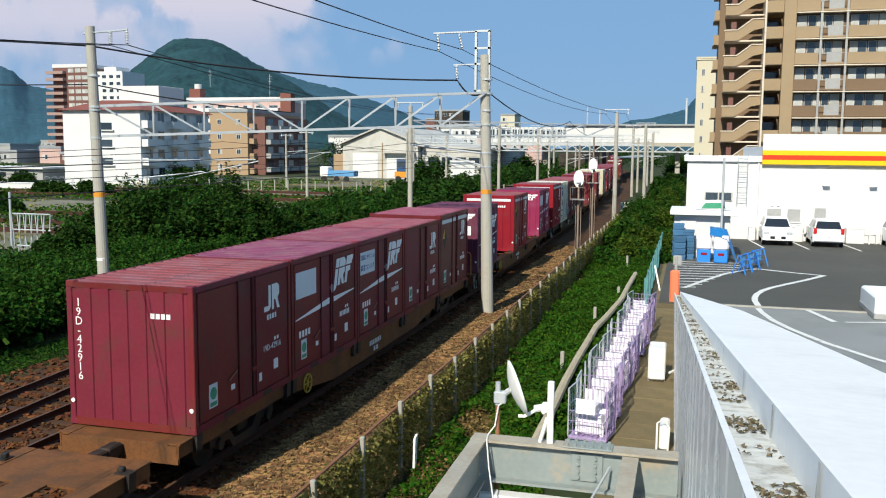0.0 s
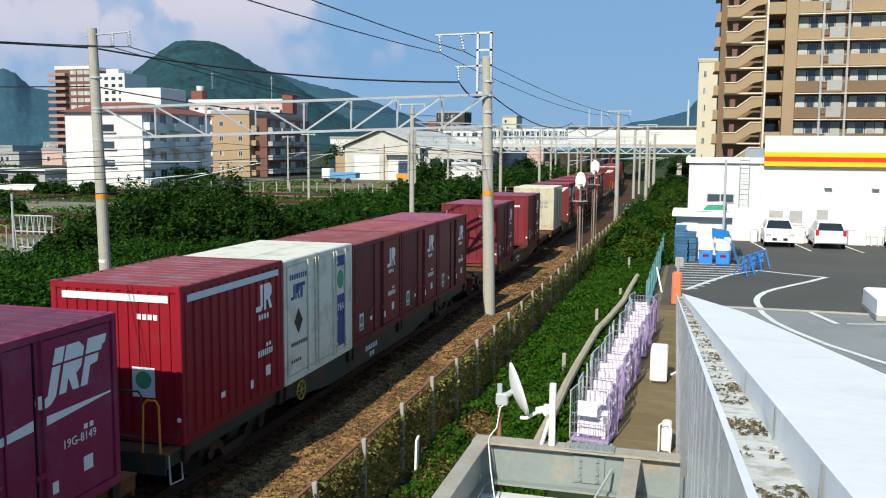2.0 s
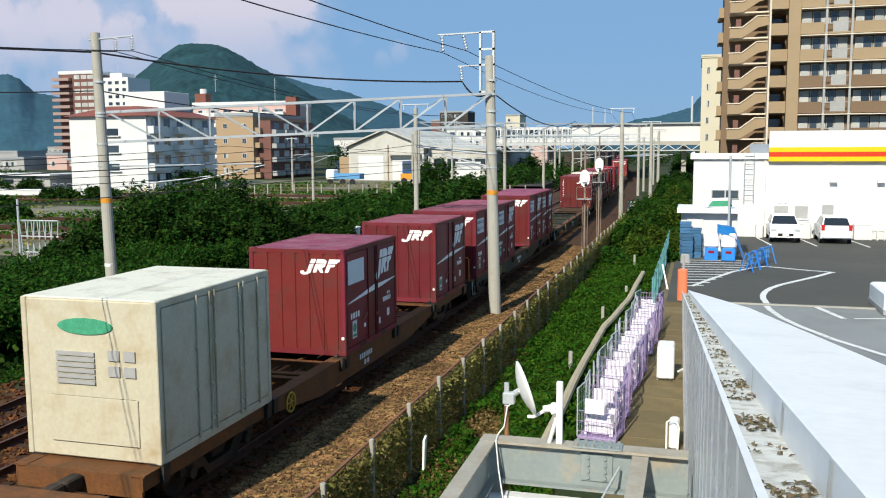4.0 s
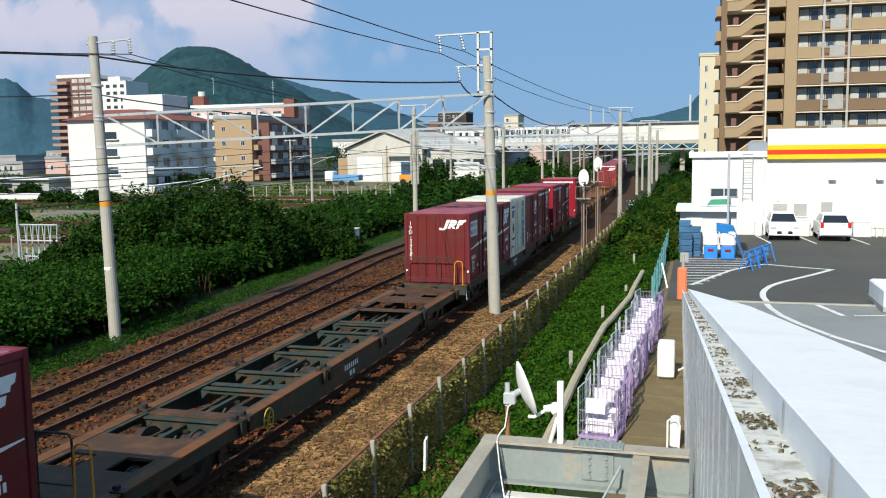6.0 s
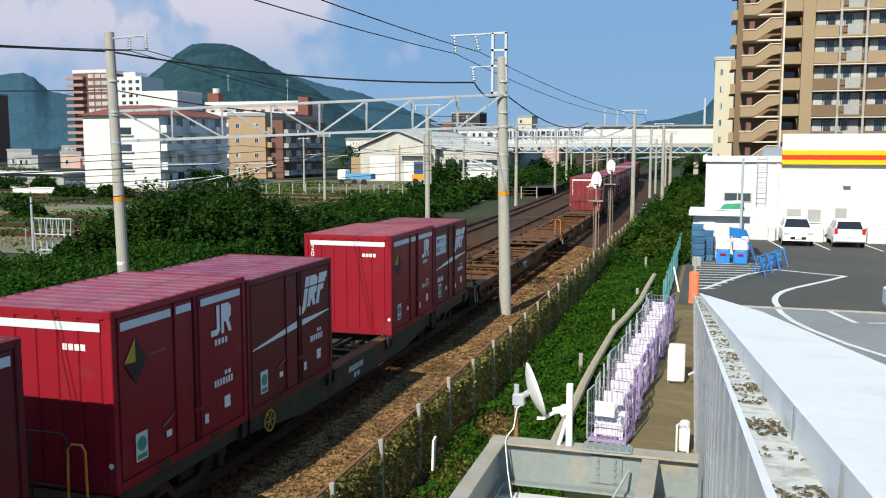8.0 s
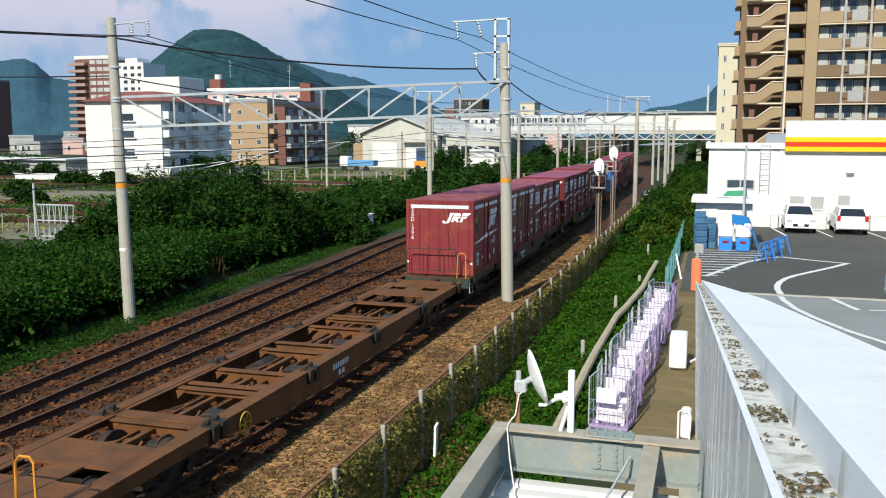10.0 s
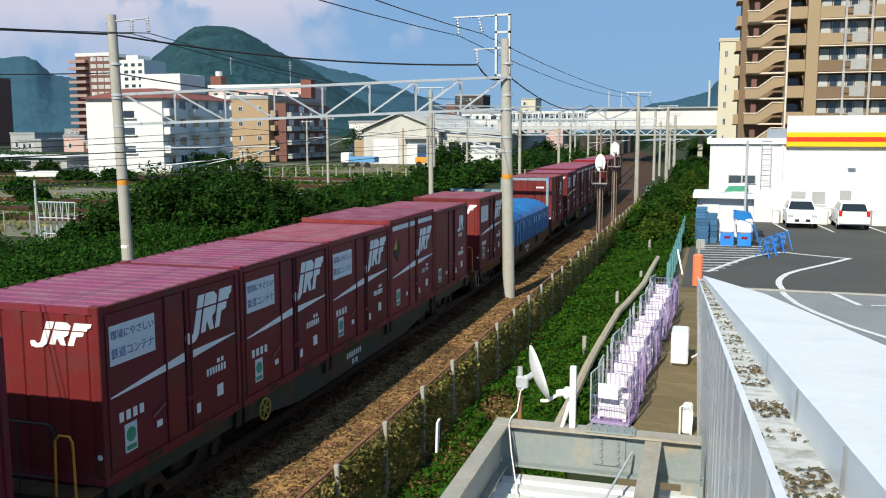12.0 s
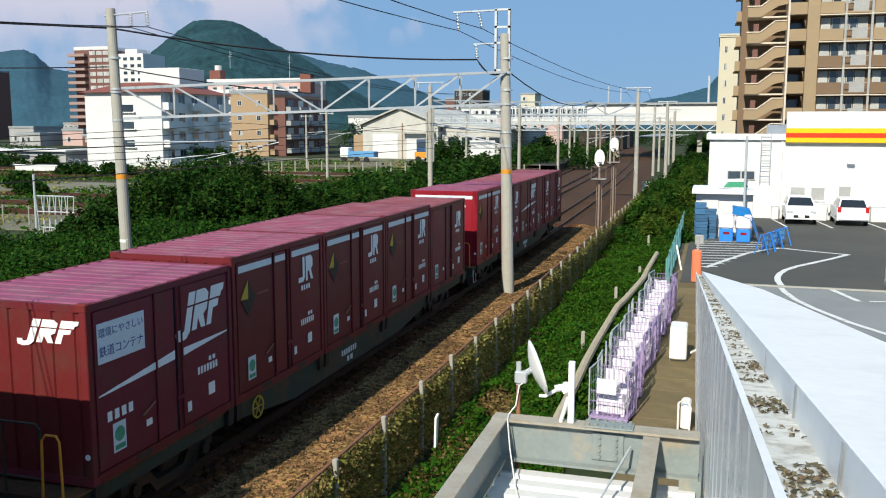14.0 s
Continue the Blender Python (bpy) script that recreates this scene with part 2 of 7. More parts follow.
WRAP = mat("white_plastic_sheet", (0.76, 0.74, 0.78), 0.45, vary=0.12, scale=5, fine=30, dirt=(0.52, 0.45, 0.6), dirt_amount=0.4, dirt_scale=5)
CORAL = mat("faded_orange_post", (0.72, 0.19, 0.09), 0.55, vary=0.08)
CARWHITE = mat("white_car_paint", (0.82, 0.82, 0.83), 0.22, vary=0.02, spec=0.6)
CARGLASS = mat("dark_car_glass", (0.015, 0.018, 0.022), 0.08, vary=0.05, spec=0.8)
REDLENS = mat("red_lens", (0.5, 0.02, 0.02), 0.2, vary=0.05)
PLASTICW = mat("white_plastic", (0.76, 0.75, 0.72), 0.45, vary=0.05, scale=3, fine=20)
GLASS = mat("window_glass", (0.035, 0.05, 0.065), 0.1, vary=0.15, scale=0.8, fine=4, spec=0.8, rand=0.35)
CURTAIN = mat("curtained_window", (0.42, 0.43, 0.41), 0.35, vary=0.12, scale=0.8, fine=4, rand=0.2)
FRAMEW = mat("pale_window_frame", (0.5, 0.5, 0.48), 0.5, vary=0.05)
WOOD = mat("weathered_wood", (0.42, 0.36, 0.25), 0.85, vary=0.2, scale=2, fine=25)
SIGNALPOST = mat("brownish_grey_post", (0.25, 0.19, 0.15), 0.8, vary=0.2, scale=3, fine=25)
RUSTPOST = mat("rusty_post", (0.24, 0.11, 0.06), 0.85, vary=0.25, scale=3, fine=25)
FENCEWIRE = mat("rusty_chain_link", (0.20, 0.15, 0.10), 0.7, 0.3, vary=0.3, scale=2, fine=20)
FENCEPOST = mat("grey_concrete_fence_post", (0.33, 0.315, 0.27), 0.85, vary=0.15, scale=2, fine=20)
GREENFENCE = mat("teal_fence_paint", (0.12, 0.30, 0.30), 0.5, vary=0.1)
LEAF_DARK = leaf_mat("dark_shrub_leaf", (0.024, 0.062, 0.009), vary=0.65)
LEAF_MID = leaf_mat("ivy_leaf", (0.036, 0.096, 0.007))
LEAF_LIGHT = leaf_mat("weed_leaf", (0.062, 0.105, 0.012))
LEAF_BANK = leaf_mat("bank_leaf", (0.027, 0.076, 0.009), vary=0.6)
LITTER = leaf_mat("grey_leaf_litter", (0.17, 0.14, 0.085))
LEAF_DRY = leaf_mat("dry_weed_leaf", (0.19, 0.13, 0.05))
LEAF_GREY = leaf_mat("fence_vine_leaf", (0.27, 0.235, 0.07), through=0.5)
# Blue distance haze is mixed into both forest colours.
MOUNT_HAZED = mat("hazed_forest_slope", (0.019, 0.054, 0.062), 0.95, vary=0.55, scale=0.01, fine=0.06, coord="Object", spec=0.1)
MOUNT_FAR = mat("far_hazed_forest_slope", (0.033, 0.082, 0.115), 0.95, vary=0.25, scale=0.006, fine=0.04, spec=0.1)


# ---- mesh helpers ----
class Build:
    """Collects boxes, bars and sheets into one mesh."""
    def __init__(self):
        self.v, self.f, self.m, self.mi = [], [], [], 0

    def add(self, verts, faces):
        o = len(self.v)
        self.v += [tuple(p) for p in verts]
        self.f += [tuple(i + o for i in q) for q in faces]
        self.m += [self.mi] * len(faces)
        return self

    def box(self, x0, x1, y0, y1, z0, z1, bev=0.0):
        if bev <= 0:
            v = [(x, y, z) for z in (z0, z1) for y in (y0, y1) for x in (x0, x1)]
            return self.add(v, [(0, 2, 3, 1), (4, 5, 7, 6), (0, 1, 5, 4), (2, 6, 7, 3), (0, 4, 6, 2), (1, 3, 7, 5)])
        b = min(bev, (x1 - x0) / 2.01, (y1 - y0) / 2.01, (z1 - z0) / 2.01)
        v = []
        for z, k in ((z0, b), (z0 + b, 0), (z1 - b, 0), (z1, b)):
            for x, y in ((x0 + b + k, y0 + k), (x1 - b - k, y0 + k), (x1 - k, y0 + b + k), (x1 - k, y1 - b - k), (x1 - b - k, y1 - k),
                         (x0 + b + k, y1 - k), (x0 + k, y1 - b - k), (x0 + k, y0 + b + k)):
                v.append((min(max(x, x0), x1), min(max(y, y0), y1), z))
        f = [tuple(range(7, -1, -1)), tuple(range(24, 32))]
        for r in range(3):
            for i in range(8):
                f.append((r * 8 + i, r * 8 + (i + 1) % 8, r * 8 + 8 + (i + 1) % 8, r * 8 + 8 + i))
        return self.add(v, f)

    def bar(self, a, b, r, n=6, r2=None, cap=True):
        a, b = Vector(a), Vector(b)
        d = (b - a)
        if d.length < 1e-6:
            return self
        q = d.to_track_quat("Z", "Y")
        r2 = r if r2 is None else r2
        v = []
        for p, rr in ((a, r), (b, r2)):
            for i in range(n):
                w = 2 * math.pi * (i + 0.5) / n
                v.append(p + q @ Vector((math.cos(w) * rr, math.sin(w) * rr, 0)))
        f = [(i, (i + 1) % n, n + (i + 1) % n, n + i) for i in range(n)]
        if cap:
            f += [tuple(range(n - 1, -1, -1)), tuple(range(n, 2 * n))]
        return self.add(v, f)

    def path(self, pts, r, n=5):
        """One connected tube through the points."""
        pts = [Vector(p) for p in pts]
        v = []
        for i, p in enumerate(pts):
            d = (pts[min(i + 1, len(pts) - 1)] - pts[max(i - 1, 0)]).normalized()
            side = d.cross(Vector((0.13, 0.27, 0.95)))
            if side.length < 0.2:
                side = d.cross(Vector((1, 0, 0)))
            side.normalize()
            up = side.cross(d)
            v += [p + side * (r * math.cos(2 * math.pi * k / n)) + up * (r * math.sin(2 * math.pi * k / n)) for k in range(n)]
        m = len(pts)
        f = [(i * n + k, i * n + (k + 1) % n, (i + 1) * n + (k + 1) % n, (i + 1) * n + k) for i in range(m - 1) for k in range(n)]
        f += [tuple(range(n - 1, -1, -1)), tuple(range((m - 1) * n, m * n))]
        return self.add(v, f)

    def fold(self, prof, axis, a, b):
        """An open folded sheet: profile points pushed along an axis."""
        def at(p, t):
            return (t, p[0], p[1]) if axis == "x" else (p[0], t, p[1]) if axis == "y" else (p[0], p[1], t)
        n = len(prof)
        return self.add([at(p, a) for p in prof] + [at(p, b) for p in prof], [(i, i + 1, n + i + 1, n + i) for i in range(n - 1)])

    def prism(self, poly, axis, a, b):
        """A polygon (2D) pushed along an axis from a to b."""
        def at(p, t):
            return (t, p[0], p[1]) if axis == "x" else (p[0], t, p[1]) if axis == "y" else (p[0], p[1], t)
        n = len(poly)
        v = [at(p, a) for p in poly] + [at(p, b) for p in poly]
        f = [tuple(range(n))[::-1], tuple(range(n, 2 * n))] + [(i, (i + 1) % n, n + (i + 1) % n, n + i) for i in range(n)]
        return self.add(v, f)

    def mesh(self, name, mats, smooth=False, fix=True):
        me = bpy.data.meshes.new(name)
        me.from_pydata(self.v, [], self.f)
        for m in (mats if isinstance(mats, (list, tuple)) else [mats]):
            me.materials.append(m)
        if any(self.m):
            me.polygons.foreach_set("material_index", self.m)
        if fix and len(self.f) < 20000:
            bm = bmesh.new()
            bm.from_mesh(me)
            bmesh.ops.recalc_face_normals(bm, faces=bm.faces)
            bm.to_mesh(me)
            bm.free()
        if smooth:
            me.polygons.foreach_set("use_smooth", [True] * len(me.polygons))
        me.update()
        return me


def part(name, b, material, parent=None, label="", smooth=False, at=None):
    """One mesh object, under a thing where a parent is given."""
    me = b if isinstance(b, bpy.types.Mesh) else b.mesh(name, material, smooth)
    ob = new(name, me)
    if parent:
        ob.parent = parent
    if at is not None:
        ob.matrix_basis = at
    if label:
        tagged(ob, label)
    return ob


def thing(name, label, category, group="", kind="", at=None):
    e = new(name)
    e.empty_display_size = 0.3
    tagged(e, label, category, group, kind)
    if at is not None:
        e.matrix_basis = at
    return e


def text_mesh(body, size, material, extrude=0.004, spacing=0.0):
    """Lettering as a thin raised mesh in the xy plane."""
    c = bpy.data.curves.new("lettering", "FONT")
    c.body, c.size, c.extrude, c.align_x, c.align_y = body, size, extrude, "CENTER", "TOP" if spacing else "CENTER"
    if spacing:
        c.space_line = spacing
    c.resolution_u = 2
    ob = bpy.data.objects.new("lettering", c)
    me = bpy.data.meshes.new_from_object(ob)
    bpy.data.objects.remove(ob)
    me.materials.clear()
    me.materials.append(material)
    return me

# ---- track and train course ----
PITCH, SLOT, BOX_L, BOX_W, BOX_H, DECK = 20.4, 3.76, 3.715, 2.45, 2.5, 1.0


def course(y):
    """Centre of the near track at y: straight, then a wide bend to the left."""
    d = max(y - 25.0, 0.0)
    return -d * d / 4360.0


def heading(y):
    return math.atan(max(y - 25.0, 0.0) / 2180.0)


def third(y):
    """The diverging track on the far side."""
    return course(y) - min(5.65 + 0.07 * (y - 15.7), 7.7 + 0.004 * max(y - 45, 0))


GAUGE = 0.5335
RAILX = GAUGE + 0.033
TRACKS = (lambda y: course(y), lambda y: course(y) - 3.75, third)


def ribbon(xs, y0, y1, step, zs):
    """A swept profile: xs(y) offsets and heights zs, along y."""
    b = Build()
    n = int((y1 - y0) / step)
    ys = [y0 + (y1 - y0) * i / n for i in range(n + 1)]
    k = len(zs)
    v = [(x, y, z) for y in ys for x, z in zip(xs(y), zs)]
    f = [(i * k + j, i * k + j + 1, (i + 1) * k + j + 1, (i + 1) * k + j) for i in range(n) for j in range(k - 1)]
    return b.add(v, f)

# ---- ground, tracks ----
def ground_height(x, y):
    """Rail yard level with a shallow bank beside the fence."""
    z = -0.42
    if 4.3 < x < 7.0:
        z += 0.55 * min(1, (x - 4.3) / 2.2)
    elif x >= 7.0:
        z = 0.13
    return z


def make_ground():
    b = Build()
    xs = [-4800, -1500, -600, -300, -150, -80, -50, -35, -25, -18, -13, -9, -6, -3, 0, 2, 3.2, 4.3, 5, 5.6, 6.2, 7.0, 9, 14, 30, 60, 150, 400, 1500, 4800]
    ys = [-4800, -1500, -300, -60, -20, -5, 5, 12, 20, 30, 45, 60, 80, 110, 150, 200, 300, 500, 1000, 2000, 4900]
    v = [(x, y, ground_height(x, y)) for y in ys for x in xs]
    k = len(xs)
    f = [(j * k + i, j * k + i + 1, (j + 1) * k + i + 1, (j + 1) * k + i) for j in range(len(ys) - 1) for i in range(k - 1)]
    b.add(v, f)
    return tagged(part("ground", b, GRASS_G), "uneven ground with rough grass and weeds", "ground", kind="structure")


make_ground()

bed = ribbon(lambda y: (third(y) - 2.2, third(y) - 1.6, course(y) + 1.5, course(y) + 3.3), -120, 420, 4, (-0.40, -0.19, -0.19, -0.385))
tagged(part("track_bed", bed, BALLAST), "rust-stained stone ballast bed under the tracks", "ballast", kind="structure")

RAIL_PROFILE = [(-0.062, -0.155), (-0.02, -0.13), (-0.012, -0.05), (-0.033, -0.03), (-0.033, -0.002), (0.033, -0.002), (0.033, -0.03), (0.012, -0.05), (0.02, -0.13), (0.062, -0.155)]
for centre in TRACKS:
    for side in (-1, 1):
        rail = ribbon(lambda y: [centre(y) + side * RAILX + p[0] for p in RAIL_PROFILE], -120, 420, 5, [p[1] for p in RAIL_PROFILE])
        rail.mi = 1
        head = ribbon(lambda y: [centre(y) + side * RAILX + o for o in (-0.028, 0.028)], -120, 420, 5, (0.0, 0.0))
        rail.add(head.v, head.f)
        tagged(part("rail", rail, [RAIL, RAIL_TOP]), "brown rusty steel rail on sleepers", "rail", "rails of the tracks", kind="structure")

# ---- mountains ----
def ridge(name, label, material, pts, base_y, depth, seed):
    """A wooded hill: a profile of summits swept into a rough slope towards the viewer."""
    rng = np.random.default_rng(seed)
    n, rows = 240, 40
    xs = np.linspace(pts[0][0], pts[-1][0], n)
    top = np.interp(xs, [p[0] for p in pts], [p[1] for p in pts])
    v, f = [], []
    for j in range(rows):
        t = j / (rows - 1)
        for i in range(n):
            h = top[i] * (1 - t) ** 0.85
            y = base_y - depth * t
            w = noise.noise(Vector((xs[i] * 0.006, y * 0.006, seed))) * 0.07 + noise.noise(Vector((xs[i] * 0.02, y * 0.02, seed))) * 0.014
            z = h * (1 + w * (2.2 * t * (1 - t) + 0.12)) + noise.noise(Vector((xs[i] * 0.07, y * 0.07, seed))) * 4.0 + rng.uniform(-0.7, 0.7) - 3 * t
            v.append((xs[i] * y / base_y, y, z))
    for j in range(rows - 1):
        for i in range(n - 1):
            f.append((j * n + i, j * n + i + 1, (j + 1) * n + i + 1, (j + 1) * n + i))
    b = Build().add(v, f)
    return tagged(part(name, b, material, smooth=True), label, "mountain", kind="structure")


ridge("mountain", "wooded cone-shaped mountain behind the town", MOUNT_HAZED,
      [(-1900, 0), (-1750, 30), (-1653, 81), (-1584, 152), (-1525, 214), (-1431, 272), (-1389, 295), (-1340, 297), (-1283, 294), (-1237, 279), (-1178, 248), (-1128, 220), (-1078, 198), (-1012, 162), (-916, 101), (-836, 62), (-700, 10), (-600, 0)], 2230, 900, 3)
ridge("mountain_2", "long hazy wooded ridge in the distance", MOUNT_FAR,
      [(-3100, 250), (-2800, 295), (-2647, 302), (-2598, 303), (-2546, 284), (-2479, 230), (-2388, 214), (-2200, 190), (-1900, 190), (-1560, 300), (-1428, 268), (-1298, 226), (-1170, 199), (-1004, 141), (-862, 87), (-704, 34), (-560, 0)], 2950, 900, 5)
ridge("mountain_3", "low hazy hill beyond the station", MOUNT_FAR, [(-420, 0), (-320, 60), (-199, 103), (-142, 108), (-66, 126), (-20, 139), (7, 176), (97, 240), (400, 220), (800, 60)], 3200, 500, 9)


# ---- soft cumulus clouds far behind the mountains ----
def cloud_mat(lobes, foot, head, dense, seed, crisp=0.2):
    """Cloud sheet whose emission stands in for sunlit vapour: billowing lobes with a crisp top that thin out towards
    their foot.
    """
    m = bpy.data.materials.new("pale_cloud")
    m.use_nodes = True
    n, l = m.node_tree.nodes, m.node_tree.links
    p = n["Principled BSDF"]
    p.inputs["Base Color"].default_value = (0.02, 0.02, 0.02, 1)
    p.inputs["Roughness"].default_value = 1.0
    p.inputs["Specular IOR Level"].default_value = 0.0
    p.inputs["Emission Strength"].default_value = 1.0
    tc = n.new("ShaderNodeTexCoord")

    def math_node(op, a, b):
        k = n.new("ShaderNodeMath")
        k.operation = op
        for i, q in enumerate((a, b)):
            if isinstance(q, (int, float)):
                k.inputs[i].default_value = q
            else:
                l.new(q, k.inputs[i])
        return k.outputs[0]

    def step(src, a, b, top=1.0):
        k = n.new("ShaderNodeMapRange")
        k.interpolation_type = "SMOOTHSTEP"
        k.inputs[1].default_value, k.inputs[2].default_value, k.inputs[4].default_value = a, b, top
        l.new(src, k.inputs[0])
        return k.outputs[0]

    body = None
    for x, z, r in lobes:
        gr = n.new("ShaderNodeTexGradient")
        gr.gradient_type = "SPHERICAL"
        mp = n.new("ShaderNodeMapping")
        mp.inputs["Location"].default_value = (-x / r, 0, -z / r)
        mp.inputs["Scale"].default_value = (1 / r, 0, 1 / r)
        l.new(tc.outputs["Object"], mp.inputs[0])
        l.new(mp.outputs[0], gr.inputs[0])
        body = gr.outputs[0] if body is None else math_node("MAXIMUM", body, gr.outputs[0])
    noises = []
    for size, detail in ((190, 7), (75, 5)):
        no = n.new("ShaderNodeTexNoise")
        no.inputs["Scale"].default_value, no.inputs["Detail"].default_value, no.inputs["Roughness"].default_value = 1.0, detail, 0.55
        mp = n.new("ShaderNodeMapping")
        mp.inputs["Location"].default_value = (seed * 3.1, seed, seed * 1.7)
        mp.inputs["Scale"].default_value = (1 / size, 1 / size, 1 / size)
        l.new(tc.outputs["Object"], mp.inputs[0])
        l.new(mp.outputs[0], no.inputs[0])
        noises.append(no.outputs[0])
    edge = math_node("ADD", body, math_node("MULTIPLY", math_node("SUBTRACT", noises[0], 0.5), 1.5))
    held = math_node("MULTIPLY", edge, step(body, 0.0, 0.3))
    xyz = n.new("ShaderNodeSeparateXYZ")
    l.new(tc.outputs["Object"], xyz.inputs[0])
    alpha = math_node("MULTIPLY", step(held, 0.12, 0.12 + crisp, dense), step(xyz.outputs[2], foot, head))
    l.new(alpha, p.inputs["Alpha"])
    # Emission colour imitates shaded blue rims and sunlit pale cores.
    tint = n.new("ShaderNodeMix")
    tint.data_type = "RGBA"
    tint.inputs["A"].default_value = (0.30, 0.38, 0.58, 1)
    tint.inputs["B"].default_value = (0.56, 0.54, 0.65, 1)
    l.new(step(math_node("ADD", noises[1], body), 0.35, 1.0), tint.inputs["Factor"])
    l.new(tint.outputs["Result"], p.inputs["Emission Color"])
    return m


def cloud(label, y, lobes, foot, head, dense, seed, crisp=0.2):
    b = Build()
    x0, x1 = min(q[0] - q[2] for q in lobes), max(q[0] + q[2] for q in lobes)
    z1 = max(q[1] + q[2] for q in lobes)
    b.add([(x0, y, foot), (x1, y, foot), (x1, y, z1), (x0, y, z1)], [(0, 1, 2, 3)])
    return tagged(part("cloud", b, cloud_mat(lobes, foot, head, dense, seed, crisp)), label, "cloud", kind="structure")


cloud("wide pale veil of cloud", 3600, [(-2700, 420, 900), (-2000, 420, 800), (-3500, 450, 900)], 100, 420, 0.5, 1, 0.8)
cloud("towering pale cumulus cloud", 3520, [(-1980, 800, 380), (-2170, 690, 230), (-1800, 700, 300), (-1640, 620, 210), (-1920, 590, 330)], 330, 640, 0.95, 2, 0.3)
cloud("soft pale cumulus bank", 3500, [(-2765, 580, 230), (-2950, 530, 230), (-2640, 580, 160), (-2470, 500, 200), (-3150, 540, 260)], 330, 600, 0.8, 5, 0.35)
cloud("small pale cloud puff", 3480, [(-1160, 385, 80), (-1235, 355, 70)], 290, 470, 0.35, 7, 0.5)

# ---- containers ----
def slab(b, x, y0, y1, z0, z1, t=0.004):
    """A thin raised panel on the side face at x."""
    return b.box(x, x + t, y0, y1, z0, z1)


def poly_x(b, poly, x, t=0.005):
    return b.prism(poly, "x", x, x + t)


def logo_wide(y, z, w, h):
    """Slanted block mark: three bold strokes crossed by a thin gap, as (y, z) polygons."""
    def q(pts):
        return [(y + w * (a + 0.15 * c), z + h * c) for a, c in pts]
    return [q([(-0.07, 0.02), (-0.03, -0.13), (0.08, -0.19), (0.19, -0.14), (0.25, 0.0), (0.25, 0.62), (0.12, 0.62), (0.12, 0.06), (0.07, 0.01), (0.03, 0.06), (0.02, 0.12), (-0.07, 0.12)]),
            q([(0.12, 0.67), (0.27, 0.67), (0.27, 1.0), (0.12, 1.0)]),
            q([(0.30, 0.0), (0.41, 0.0), (0.41, 0.3), (0.52, 0.0), (0.62, 0.0), (0.53, 0.34), (0.6, 0.44), (0.6, 0.62), (0.30, 0.62)]),
            q([(0.30, 0.67), (0.6, 0.67), (0.6, 0.86), (0.5, 1.0), (0.30, 1.0)]),
            q([(0.65, 0.0), (0.76, 0.0), (0.76, 0.4), (0.88, 0.44), (0.88, 0.62), (0.65, 0.62)]),
            q([(0.65, 0.67), (0.92, 0.67), (0.92, 0.78), (0.97, 0.82), (0.97, 1.0), (0.65, 1.0)])]


def logo_small(y, z, w, h):
    """Two plain hooked strokes."""
    def q(pts):
        return [(y + w * a, z + h * c) for a, c in pts]
    return [q([(0.0, 0.0), (0.3, 0.0), (0.42, 0.14), (0.42, 1.0), (0.28, 1.0), (0.28, 0.2), (0.0, 0.2)]),
            q([(0.5, 0.0), (0.62, 0.0), (0.62, 0.38), (0.72, 0.38), (0.85, 0.0), (1.0, 0.0), (0.86, 0.42), (0.98, 0.56), (0.98, 0.86), (0.86, 1.0), (0.5, 1.0)])]


def bars_text(b, y, z, w, h, x, n=5, t=0.004):
    """Unreadable lettering as a row of short bars."""
    for i in range(n):
        b.box(x, x + t, y + w * i / n, y + w * (i + 0.62) / n, z, z + h)
    return b


